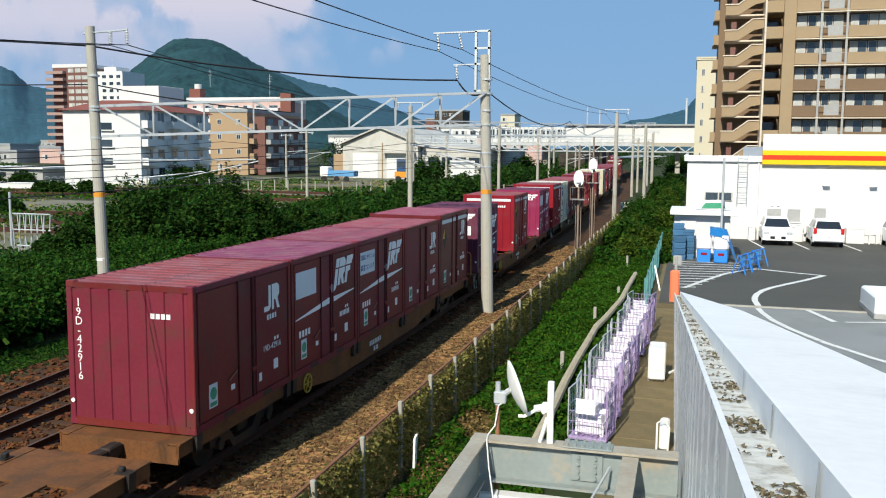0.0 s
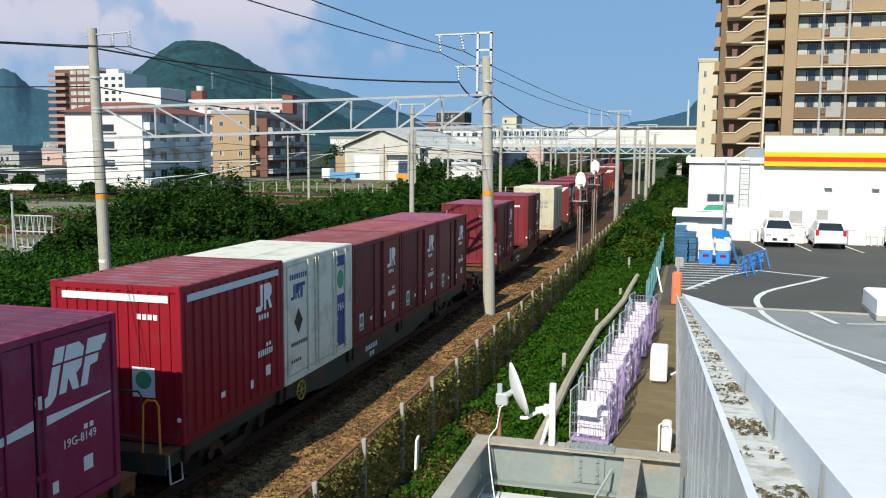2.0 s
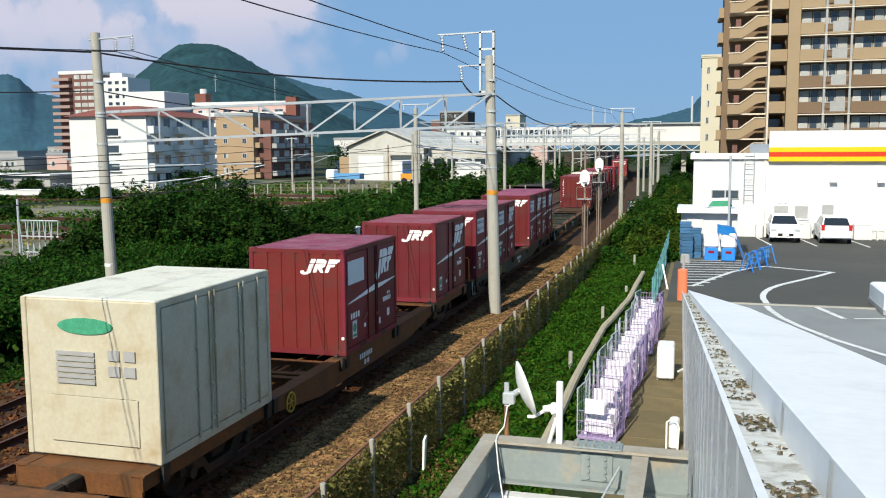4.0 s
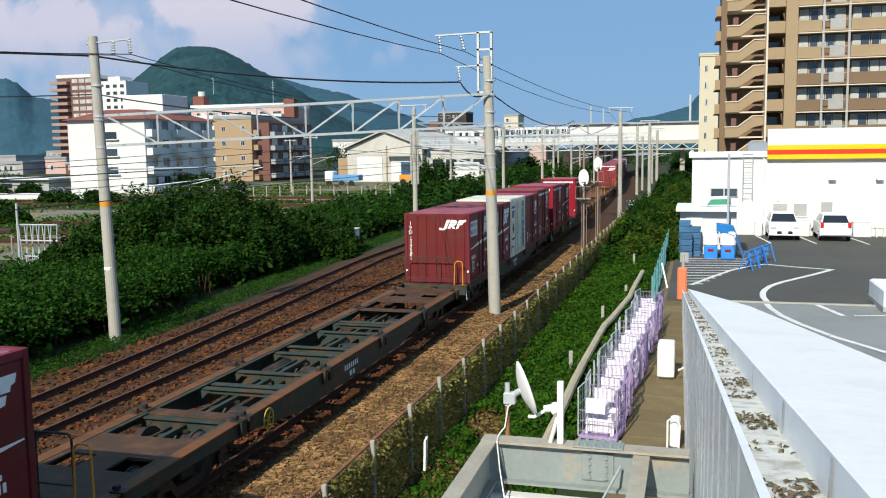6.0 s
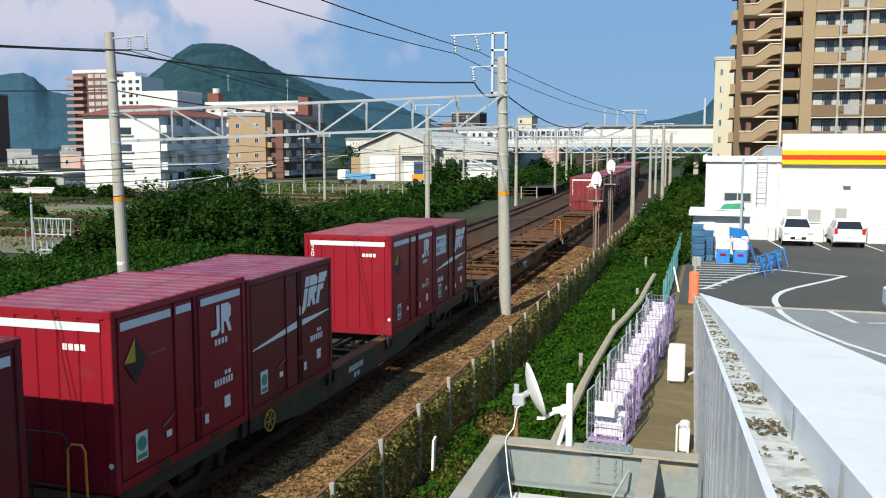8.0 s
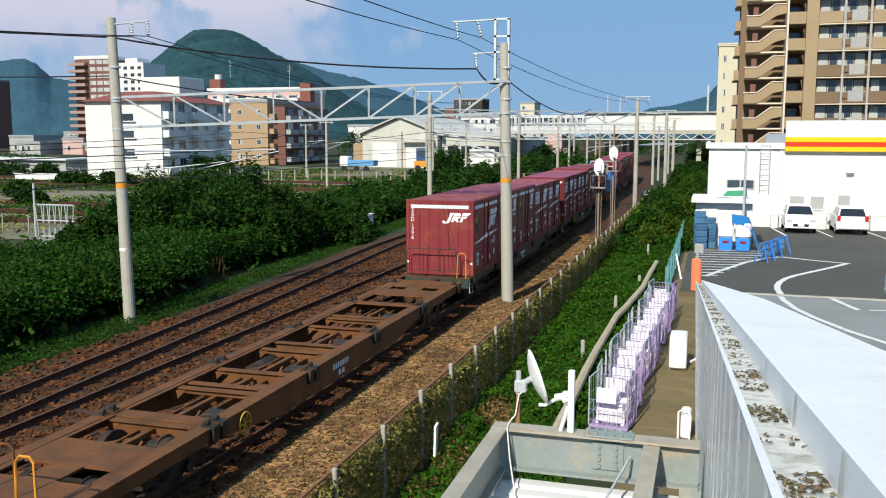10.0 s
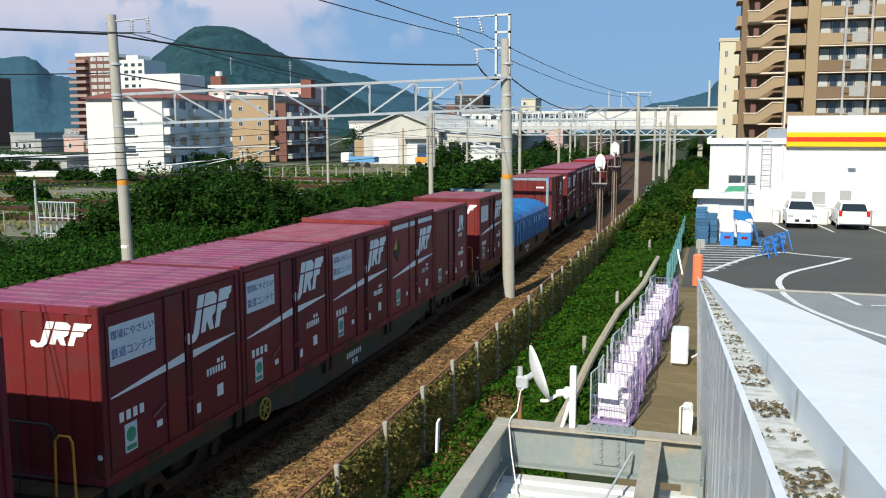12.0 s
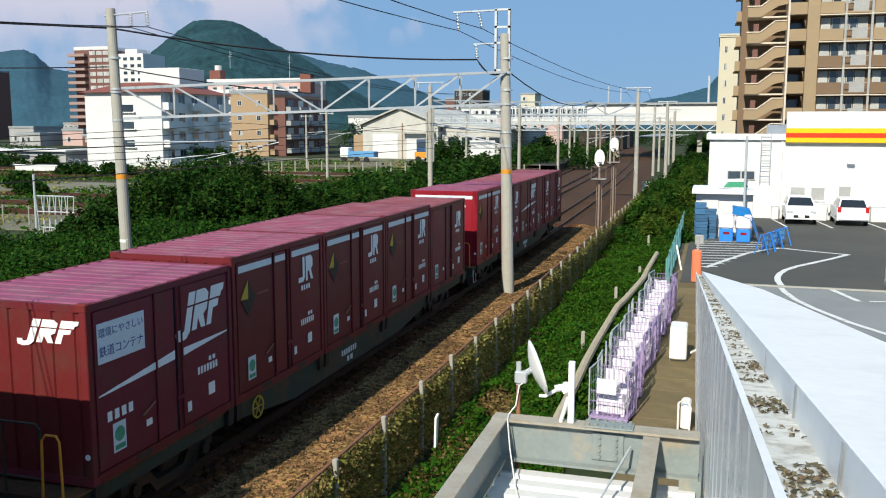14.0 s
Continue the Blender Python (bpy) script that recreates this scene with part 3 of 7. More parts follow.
def make_container(name, label, paint, roof, kind, height=BOX_H, number="", front="small", sign="", green=True):
    """One 12-foot container: base at z 0, front end at y 0 and facing -y, long side at +x."""
    W, Lc, H = BOX_W / 2, BOX_L, height
    c = thing(name, label, "container", "containers on the train")
    part("body", Build().box(-W + 0.03, W - 0.03, 0.03, Lc - 0.03, 0.0, H - 0.03), paint, c)
    for x0, x1 in ((-W, -W + 0.11), (W - 0.11, W)):
        for y0, y1 in ((0, 0.11), (Lc - 0.11, Lc)):
            part("corner_post", Build().box(x0, x1, y0, y1, 0, H, 0.012), paint, c)
    for z0, z1 in ((0, 0.13), (H - 0.1, H - 0.005)):
        for x in (-W, W - 0.07):
            part("side_rail", Build().box(x, x + 0.07, 0.11, Lc - 0.11, z0, z1), paint, c)
        for y in (0, Lc - 0.07):
            part("end_rail", Build().box(-W + 0.11, W - 0.11, y, y + 0.07, z0, z1), paint, c)
    n = 6 if kind != "ribbed" else 11
    for y, s in ((0.026, -1), (Lc - 0.026, 1)):                 # folded end sheets
        prof = [(-W + 0.1, y)]
        for i in range(n):
            x = -W + 0.16 + (2 * W - 0.32) * (i + 0.5) / n
            w = (2 * W - 0.32) / n * (0.44 if kind != "ribbed" else 0.3)
            prof += [(x - w, y), (x - w * 0.9, y + s * 0.022), (x + w * 0.9, y + s * 0.022), (x + w, y)]
        part("end_panel", Build().fold(prof + [(W - 0.1, y)], "z", 0.12, H - 0.09), paint, c)
    prof = [(0.06, H - 0.014)]                                  # roof sheet with pressed ribs
    for i in range(12):
        y = 0.2 + (Lc - 0.4) * i / 11
        prof += [(y - 0.09, H - 0.014), (y - 0.06, H + 0.001), (y + 0.06, H + 0.001), (y + 0.09, H - 0.014)]
    part("roof", Build().fold(prof + [(Lc - 0.06, H - 0.014)], "x", -W + 0.06, W - 0.06), roof, c)
    X = W - 0.03
    if kind == "ribbed":
        for xx, sg in ((X + 0.002, 1), (-X - 0.002, -1)):
            prof = [(xx, 0.1)]
            for i in range(13):
                y = 0.2 + (Lc - 0.4) * i / 12
                prof += [(xx, y - 0.085), (xx + sg * 0.03, y - 0.055), (xx + sg * 0.03, y + 0.055), (xx, y + 0.085)]
            part("side_panel", Build().fold(prof + [(xx, Lc - 0.1)], "z", 0.12, H - 0.09), paint, c)
    else:
        for s in (1, -1):                                       # two-leaf side door
            for y0, y1 in ((0.16, 1.50), (1.52, 2.02), (2.22, Lc - 0.16)):
                b = Build()
                xa, xb = (X, X + 0.02) if s > 0 else (-X - 0.02, -X)
                b.box(xa, xb, y0, y1, 0.15, H - 0.12, 0.008)
                d = part("door" if y0 > 0.2 else "side_panel", b, paint, c)
        for y in (1.51, 2.06, 2.18):
            part("locking_bar", Build().bar((X + 0.035, y, 0.12), (X + 0.035, y, H - 0.1), 0.016, 6), paint, c)
        for y in (1.50, 2.03):
            part("door_seal", Build().box(X + 0.004, X + 0.023, y, y + 0.035, 0.14, H - 0.11), BLACK, c, "black rubber door seal")
        part("latch", Build().box(X, X + 0.05, 2.0, 2.24, 0.62, 0.69), paint, c)
        part("handle", Build().bar((X + 0.045, 1.12, 0.66), (X + 0.045, 1.42, 0.78), 0.016, 5), RUSTPOST, c, "worn brown door handle")
        # Flat dark plates: the shade inside the fork pockets is their colour.
        for y in (0.95, 2.45):
            part("fork_pocket", Build().box(W - 0.002, W + 0.004, y, y + 0.36, 0.02, 0.11), STEEL_DARK, c, "dark fork pocket")
    xm = {"plain": X + 0.021, "ribbed": X + 0.031}.get(kind, W + 0.001)
    fy = 0.006                                                  # face of the front ribs
    if sign in ("white", "blue"):
        b = slab(Build(), xm, 0.22, 1.26, H - 0.86, H - 0.30)
        sg = part("sign_panel", b, MARK_GREY, c, "pale rectangular panel")
        if sign == "blue":
            for j, line in enumerate(("環境にやさしい", "鉄道コンテナ")):
                me = text_mesh(line, 0.142 if j == 0 else 0.165, MARK_BLUE, 0.002)
                part("lettering", me, None, sg, "blue Japanese lettering", at=Matrix(((0, 0, 1, xm + 0.005), (1, 0, 0, 0.74), (0, 1, 0, H - 0.45 - 0.26 * j), (0, 0, 0, 1))))
    if kind != "ribbed" and sign or front == "wide" and kind != "ribbed":
        b = Build()
        dz = 0.2 if kind == "band" else 0.0
        for pl in logo_wide(2.12, H - 0.88 - dz, 1.22, 0.62):
            poly_x(b, pl, xm)
        part("side_emblem", b, MARK, c, "bold white slanted emblem")
        b = poly_x(Build(), [(0.2, H - 1.29 - dz), (2.0, H - 1.08 - dz), (2.0, H - 1.22 - dz), (0.2, H - 1.31 - dz)], xm)
        poly_x(b, [(2.24, H - 1.10 - dz), (Lc - 0.17, H - 1.09 - dz), (Lc - 0.17, H - 1.11 - dz), (2.24, H - 1.22 - dz)], xm)
        part("side_stripe", b, MARK, c, "white tapering stripe")
    elif kind == "ribbed" and front == "wide":
        b = Build()
        for pl in logo_wide(2.1, H - 0.95, 1.25, 0.5):
            poly_x(b, pl, xm)
        poly_x(b, [(0.25, H - 1.45), (Lc - 0.2, H - 1.15), (Lc - 0.2, H - 1.19), (0.25, H - 1.47)], xm)
        part("side_emblem", b, MARK, c, "bold white slanted emblem and stripe")
    else:
        b = Build()
        for pl in logo_small(2.55, H - 0.86, 0.66, 0.5):
            poly_x(b, pl, xm)
        bars_text(b, 2.66, H - 1.03, 0.44, 0.1, xm, 4)
        part("side_emblem", b, MARK, c, "white hooked emblem")
    if kind == "band":
        b = Build()
        for y0, y1 in ((0.2, 1.42), (1.56, 1.98), (2.26, Lc - 0.2)):
            slab(b, xm, y0, y1, H - 0.30, H - 0.18)
        b.box(-W + 0.18, W - 0.18, fy - 0.004, fy, H - 0.28, H - 0.16)
        part("white_band", b, MARK_GREY, c, "white reflective bands along the top")
        b = poly_x(Build(), [(0.26, H - 0.78), (0.52, H - 0.80), (0.52, H - 0.46)], xm)
        part("warning_diamond", b, YELLOW, c, "yellow half of a diamond warning plate")
        b = poly_x(Build(), [(0.53, H - 0.46), (0.53, H - 0.81), (0.27, H - 0.80), (0.53, H - 1.12), (0.79, H - 0.79)], xm)
        part("warning_text", slab(Build(), xm, 0.85, 1.27, H - 0.78, H - 0.75), RUSTPOST, c, "faint line of small lettering")
        part("warning_diamond", b, STEEL_DARK, c, "dark half of a diamond warning plate")
    b = Build()                                                 # small side lettering
    if number:
        part("side_number", text_mesh(number, 0.17, MARK, 0.002), None, c, "white painted container number", at=Matrix(((0, 0, 1, xm + 0.003), (1, 0, 0, 2.86), (0, 1, 0, 0.92), (0, 0, 0, 1))))
    else:
        bars_text(b, 2.62, 0.86, 0.62, 0.12, xm, 7)
    bars_text(b, 2.95, 1.02, 0.24, 0.07, xm, 2)
    part("side_markings", b, MARK, c, "small worn white markings")
    for y, z, w, h in ((2.92, 0.44, 0.19, 0.2), (2.3, 0.34, 0.11, 0.16), (1.22, 0.46, 0.14, 0.1)):
        part("marking_plate", slab(Build(), xm, y, y + w, z, z + h), MARK, c)
    if kind != "ribbed" and green:
        b = slab(Build(), xm, 0.46, 0.74, 0.32, 0.74)
        st = part("sticker", b, MARK_GREY, c, "white sticker with a green emblem")
        b = Build()
        b.prism([(0.6 + 0.11 * math.cos(i * math.pi / 6), 0.57 + 0.11 * math.sin(i * math.pi / 6)) for i in range(12)], "x", xm + 0.004, xm + 0.007)
        b.box(xm + 0.004, xm + 0.007, 0.49, 0.71, 0.35, 0.42)
        part("emblem", b, STICKER, st, "green round emblem")
        if sign:
            b = bars_text(Build(), 0.36, 0.80, 0.62, 0.14, xm, 4)
            part("side_markings", b, MARK, c)
    # front end
    b = Build()
    if front == "small":
        for i in range(4):
            x = 0.42 + i * 0.1
            b.box(x, x + 0.075, fy - 0.004, fy, H - 0.56, H - 0.47)
        part("front_emblem", b, MARK, c, "small white mark on the end panel")
    else:
        for pl in logo_wide(0.16, H - (0.74 if kind == "band" else 0.54), 0.86, 0.32):
            b.prism(pl, "y", fy - 0.005, fy)
        part("front_emblem", b, MARK, c, "bold white slanted emblem on the end panel")
    if number:
        me = text_mesh("\n".join(number), 0.205, MARK, 0.002, 0.78)
        part("number", me, None, c, "white painted container number", at=Matrix(((1, 0, 0, -W + 0.24), (0, 0, -1, fy - 0.003), (0, 1, 0, H - 0.26), (0, 0, 0, 1))))
    for x in (-W + 0.07, W - 0.07):
        part("marker_disc", Build().bar((x, fy + 0.0, 0.42), (x, -0.012, 0.42), 0.04, 10), MARK, c, "small round white marker")
    for x in (-W, W - 0.16):
        for z in (-0.01, H - 0.1):
            part("corner_casting", Build().box(x - 0.004, x + 0.164, -0.004, 0.14, z, z + 0.115, 0.015), paint, c)
    return c


def make_reefer(name, label, paint, variant):
    """White insulated container with hinged doors and a panel at its end."""
    W, Lc, H = BOX_W / 2, BOX_L, 2.55
    c = thing(name, label, "container", "containers on the train")
    b = Build().box(-W + 0.02, W - 0.02, 0.02, Lc - 0.02, 0, H - 0.02, 0.02)
    for x0 in (-W, W - 0.1):
        for y0 in (0, Lc - 0.1):
            b.box(x0, x0 + 0.1, y0, y0 + 0.1, 0, H, 0.012)
    for x in (-W, W - 0.08):
        b.box(x, x + 0.08, 0.1, Lc - 0.1, 0, 0.15)
        b.box(x, x + 0.08, 0.1, Lc - 0.1, H - 0.1, H)
    part("body", b, paint, c)
    part("roof", Build().box(-W + 0.03, W - 0.03, 0.03, Lc - 0.03, H - 0.02, H + 0.012, 0.01), WHITE_BOX, c)
    X = W - 0.02
    for y0, y1 in ((0.15, 1.55), (1.6, 2.55), (2.6, Lc - 0.15)):
        part("door", Build().box(X, X + 0.025, y0, y1, 0.17, H - 0.12, 0.01), paint, c)
    for y in (1.1, 1.5, 1.66, 2.5, 2.66, 3.2):
        b = Build().bar((X + 0.045, y, 0.1), (X + 0.045, y, H - 0.06), 0.018, 6)
        for z in (0.3, 0.9, 1.6, 2.2):
            b.box(X + 0.02, X + 0.065, y - 0.04, y + 0.04, z, z + 0.06)
        part("locking_bar", b, paint, c)
    xm = X + 0.026
    if variant == "blue":
        part("blue_panel", slab(Build(), xm, 2.72, 3.18, 0.25, 1.45), MARK_BLUE, c, "dark blue lower panel")
        part("blue_panel", slab(Build(), xm, 2.72, 3.18, 2.12, 2.36), MARK_BLUE, c, "dark blue upper panel")
        b = Build()
        b.prism([(2.95 + 0.19 * math.cos(i * math.pi / 7), 1.8 + 0.22 * math.sin(i * math.pi / 7)) for i in range(14)], "x", xm, xm + 0.004)
        part("round_emblem", b, STICKER, c, "green and blue round emblem")
        me = text_mesh("19A", 0.25, MARK, 0.002)
        part("lettering", me, None, c, "white lettering on blue", at=Matrix(((0, 0, 1, xm + 0.006), (1, 0, 0, 2.95), (0, 1, 0, 1.15), (0, 0, 0, 1))))
        b = Build()
        for pl in logo_small(0.3, 1.72, 0.42, 0.32):
            poly_x(b, pl, xm)
        poly_x(b, [(0.76, 1.72), (0.86, 1.72), (0.86, 1.96), (0.98, 1.96), (0.98, 2.04), (0.66, 2.04), (0.66, 1.96), (0.76, 1.96)], xm)
        bars_text(b, 0.25, 2.14, 0.85, 0.11, xm, 8)
        part("side_emblem", b, MARK_BLUE, c, "dark blue emblem")
        part("warning_diamond", poly_x(Build(), [(0.45, 1.25), (0.65, 0.98), (0.85, 1.25), (0.65, 1.52)], xm), STEEL_DARK, c, "dark diamond plate")
        part("side_markings", bars_text(bars_text(Build(), 0.3, 0.75, 0.8, 0.08, xm, 9), 0.3, 0.4, 0.5, 0.07, xm, 5), STEEL_DARK, c, "small dark markings")
    else:
        part("front_panel", Build().box(-0.75, 0.85, -0.005, 0.02, 0.25, 1.0, 0.01), paint, c, "recessed machinery cover")
        b = Build()
        for i in range(6):
            b.box(-0.6, 0.1, -0.012, 0.02, 1.2 + i * 0.09, 1.26 + i * 0.09)
        part("grille", b, GREYWALL, c, "grey louvred grille")
        b = Build().prism([(0.15 + 0.5 * math.cos(i * math.pi / 8) - 0.2, 2.12 + 0.13 * math.sin(i * math.pi / 8)) for i in range(16)], "y", -0.004, 0.021)
        part("oval_emblem", b, STICKER, c, "green oval emblem")
        b = Build()
        for z in (1.35, 1.6):
            for i in range(2):
                b.box(0.35 + i * 0.28, 0.55 + i * 0.28, -0.008, 0.02, z, z + 0.16)
        part("control_box", b, GREYWALL, c)
    return c


# ---- flat wagon ----
def make_wagon(name, label, paint, rail_paint, rails=True):
    """Container flat wagon: rail level z 0, body from y -0.4 to 19.2."""
    g = thing(name, label, "flat wagon", "wagons of the train")
    y0, y1 = -0.4, 19.2
    for s in (-1, 1):                                           # fish-bellied side sill
        poly = [(y0, 0.97), (y0, 0.72), (3.6, 0.72), (6.2, 0.40), (12.6, 0.40), (15.2, 0.72), (y1, 0.72), (y1, 0.97)]
        b = Build().prism(poly, "x", s * 1.12 - 0.02, s * 1.12 + 0.02)
        part("side_sill", b, paint, g)
        part("sill_top", Build().box(min(s * 1.17, s * 0.93), max(s * 1.17, s * 0.93), y0, y1, 0.945, 0.975), WAGON_RUST, g, "rusty sill top")
    for s in (-1, 1):
        part("centre_sill", Build().box(s * 0.3 - 0.025, s * 0.3 + 0.025, 2.0, 16.8, 0.5, 0.78), paint, g)
        part("inner_flange", Build().box(*sorted((s * 0.93, s * 0.84)), 2.45, 16.4, 0.938, 0.962), paint, g)
    for y, h in ((3.62, 0.24), (5.7, 0.12), (6.05, 0.12), (7.15, 0.34), (9.05, 0.30), (9.75, 0.30), (11.65, 0.34), (12.75, 0.12), (13.1, 0.12), (15.2, 0.24)):
        b = Build().box(-0.93, 0.93, y - 0.04, y + 0.02, 0.92 - h, 0.92, 0.006)
        b.box(-0.93, 0.93, y - 0.11, y + 0.07, 0.905, 0.93)
        part("cross_beam", b, paint, g)
    for ya, yb in ((2.5, 3.6), (4.05, 5.55), (6.2, 7.0), (7.3, 8.9), (9.9, 11.5), (11.8, 12.6), (13.2, 15.0)):
        m, w = (ya + yb) / 2, yb - ya                             # bay fittings: stringer, brace, pipes and levers
        part("stringer", Build().box(-0.06, 0.04, ya, yb, 0.76, 0.84), paint, g)
        part("diagonal_brace", Build().bar((-0.8, ya + 0.1, 0.72), (0.1, yb - 0.1, 0.74), 0.04, 4), paint, g)
        part("pipe", Build().path([(0.55, ya, 0.66), (0.55, m, 0.66), (0.62, m + 0.2, 0.6), (0.62, yb, 0.6)], 0.028, 6), STEEL_DARK, g)
        part("brake_rod", Build().bar((-0.45, ya, 0.62), (-0.38, yb, 0.6), 0.022, 5), STEEL_DARK, g)
        part("lever", Build().prism([(m - 0.25, 0.70), (m - 0.05, 0.82), (m + 0.3, 0.66), (m + 0.2, 0.60)], "x", 0.16, 0.2), paint, g)
        part("fitting", Build().box(0.3, 0.62, m - 0.14 * w, m + 0.1 * w, 0.7, 0.82, 0.02), STEEL_DARK if w > 1 else paint, g)
        for s in (-1, 1):
            part("gusset", Build().prism([(s * 0.92, 0.9), (s * 0.62, 0.9), (s * 0.92, 0.62)], "y", yb - 0.03, yb), paint, g)
    deck_paint = DECKPLATE if paint is WAGON_GREEN else paint
    for ya, yb, sg in ((y0, 2.45, 1), (16.35, y1, -1)):         # plated end decks with openings
        h0, h1 = (0.85, 1.45) if sg > 0 else (17.35, 17.95)
        for q in ((-0.95, 0.95, ya, h0), (-0.95, 0.95, h1, yb), (-0.95, -0.8, h0, h1), (-0.28, 0.28, h0, h1), (0.8, 0.95, h0, h1)):
            part("deck_plate", Build().box(*q, 0.93, 0.965), deck_paint, g)
        ys_ = 3.7 if sg > 0 else 14.75
        part("deck_plate", Build().box(-0.95, 0.95, ys_, ys_ + 0.32, 0.93, 0.962), deck_paint, g)
        part("end_beam", Build().box(-1.12, 1.12, min(ya, yb) if sg > 0 else yb - 0.06, (min(ya, yb) + 0.06) if sg > 0 else yb, 0.62, 0.93), paint, g)
    for i in range(5):                                          # container clamps
        for y in (i * SLOT + 0.12, i * SLOT + BOX_L - 0.12):
            for s in (-1, 1):
                b = Build().prism([(s * 0.97, 1.0), (s * 0.97, 0.975), (s * 1.15, 0.975), (s * 1.14, 0.72), (s * 1.21, 0.70), (s * 1.23, 1.0)], "y", y - 0.09, y + 0.09)
                b.box(*sorted((s * 0.99, s * 1.09)), y - 0.05, y + 0.05, 1.0, 1.075, 0.015)
                part("clamp", b, STEEL_DARK, g)
    part("air_tank", Build().bar((-0.55, 8.0, 0.62), (-0.55, 9.1, 0.62), 0.19, 12), STEEL_DARK, g)
    b = Build()
    for i in range(16):                                         # hand brake wheel
        a, c2 = 2 * math.pi * i / 16, 2 * math.pi * (i + 1) / 16
        b.bar((1.19, 4.6 + 0.2 * math.cos(a), 0.72 + 0.2 * math.sin(a)), (1.19, 4.6 + 0.2 * math.cos(c2), 0.72 + 0.2 * math.sin(c2)), 0.018, 5)
    for i in range(3):
        a = math.pi * i / 3
        b.bar((1.19, 4.6 - 0.2 * math.cos(a), 0.72 - 0.2 * math.sin(a)), (1.19, 4.6 + 0.2 * math.cos(a), 0.72 + 0.2 * math.sin(a)), 0.012, 4)
    part("brake_wheel", b, YELLOW, g, "dull yellow hand brake wheel")
    b = bars_text(Build(), 8.6, 0.66, 0.9, 0.13, 1.142, 7)
    bars_text(b, 8.9, 0.48, 0.4, 0.12, 1.142, 2)
    part("side_markings", b, MARK_GREY, g, "worn pale markings")
    for yb in (2.2, 16.6):                                      # bogies
        bg = thing("bogie", "", "")
        bg.parent = g
        bg.matrix_basis = pose(0, yb, 0)
        for k in list(bg.keys()):
            del bg[k]
        for s in (-1, 1):
            poly = [(-1.25, 0.42), (-1.25, 0.6), (-0.6, 0.64), (-0.35, 0.36), (0.35, 0.36), (0.6, 0.64), (1.25, 0.6), (1.25, 0.42), (0.55, 0.4), (0.4, 0.2), (-0.4, 0.2), (-0.55, 0.4)]
            part("side_frame", Build().prism(poly, "x", s * 0.86 - 0.06, s * 0.86 + 0.06), STEEL_DARK, bg)
        for yy in (-0.95, 0.95):
            b = Build()
            for s in (-1, 1):
                b.bar((s * 0.5, yy, 0.43), (s * 0.63, yy, 0.43), 0.43, 20)
                b.bar((s * 0.47, yy, 0.43), (s * 0.5, yy, 0.43), 0.46, 20)
                b.bar((s * 0.8, yy, 0.43), (s * 0.99, yy, 0.43), 0.11, 10)
            b.bar((-0.85, yy, 0.43), (0.85, yy, 0.43), 0.07, 8)
            part("wheelset", b, STEEL_DARK, bg)
        part("bolster", Build().box(-0.9, 0.9, -0.2, 0.2, 0.4, 0.68, 0.03), STEEL_DARK, bg)
    for s, ye in ((-1, y0), (1, y1)):
        b = Build().box(-0.11, 0.11, min(ye, ye + s * 0.4), max(ye, ye + s * 0.4), 0.70, 0.92, 0.03)
        part("coupler", b, STEEL_DARK, g)
    if not rails:
        return g
    # walkway handrail at the front end
    hr = part("handrail", Build().path([(-1.1, y0 + 0.05, 0.95), (-1.1, y0 + 0.05, 1.88), (-1.04, y0 + 0.05, 1.95), (0.64, y0 + 0.05, 1.95), (0.7, y0 + 0.05, 1.88), (0.7, y0 + 0.05, 0.95)], 0.018, 6), paint, g)
    for x in (-0.5, 0.1):
        part("rail_post", Build().bar((x, y0 + 0.05, 0.95), (x, y0 + 0.05, 1.95), 0.015, 6), paint, hr)
    part("lower_rail", Build().bar((-1.1, y0 + 0.05, 1.2), (0.7, y0 + 0.05, 1.2), 0.014, 6), paint, hr)
    b = Build()
    b.path([(0.72, y0 + 0.02, 0.95), (0.75, y0 + 0.02, 1.75), (0.82, y0 + 0.02, 1.83), (0.98, y0 + 0.02, 1.83), (1.03, y0 + 0.02, 1.75), (1.04, y0 + 0.02, 0.95)], 0.018, 6)
    part("grab_rail", b, rail_paint, g, "orange grab rail")
    b = Build().path([(1.13, y0 + 0.1, 0.95), (1.16, y0 + 0.1, 0.45), (1.16, y0 + 0.45, 0.42), (1.13, y0 + 0.45, 0.95)], 0.018, 6)
    part("step", b, GALV, g)
    return g


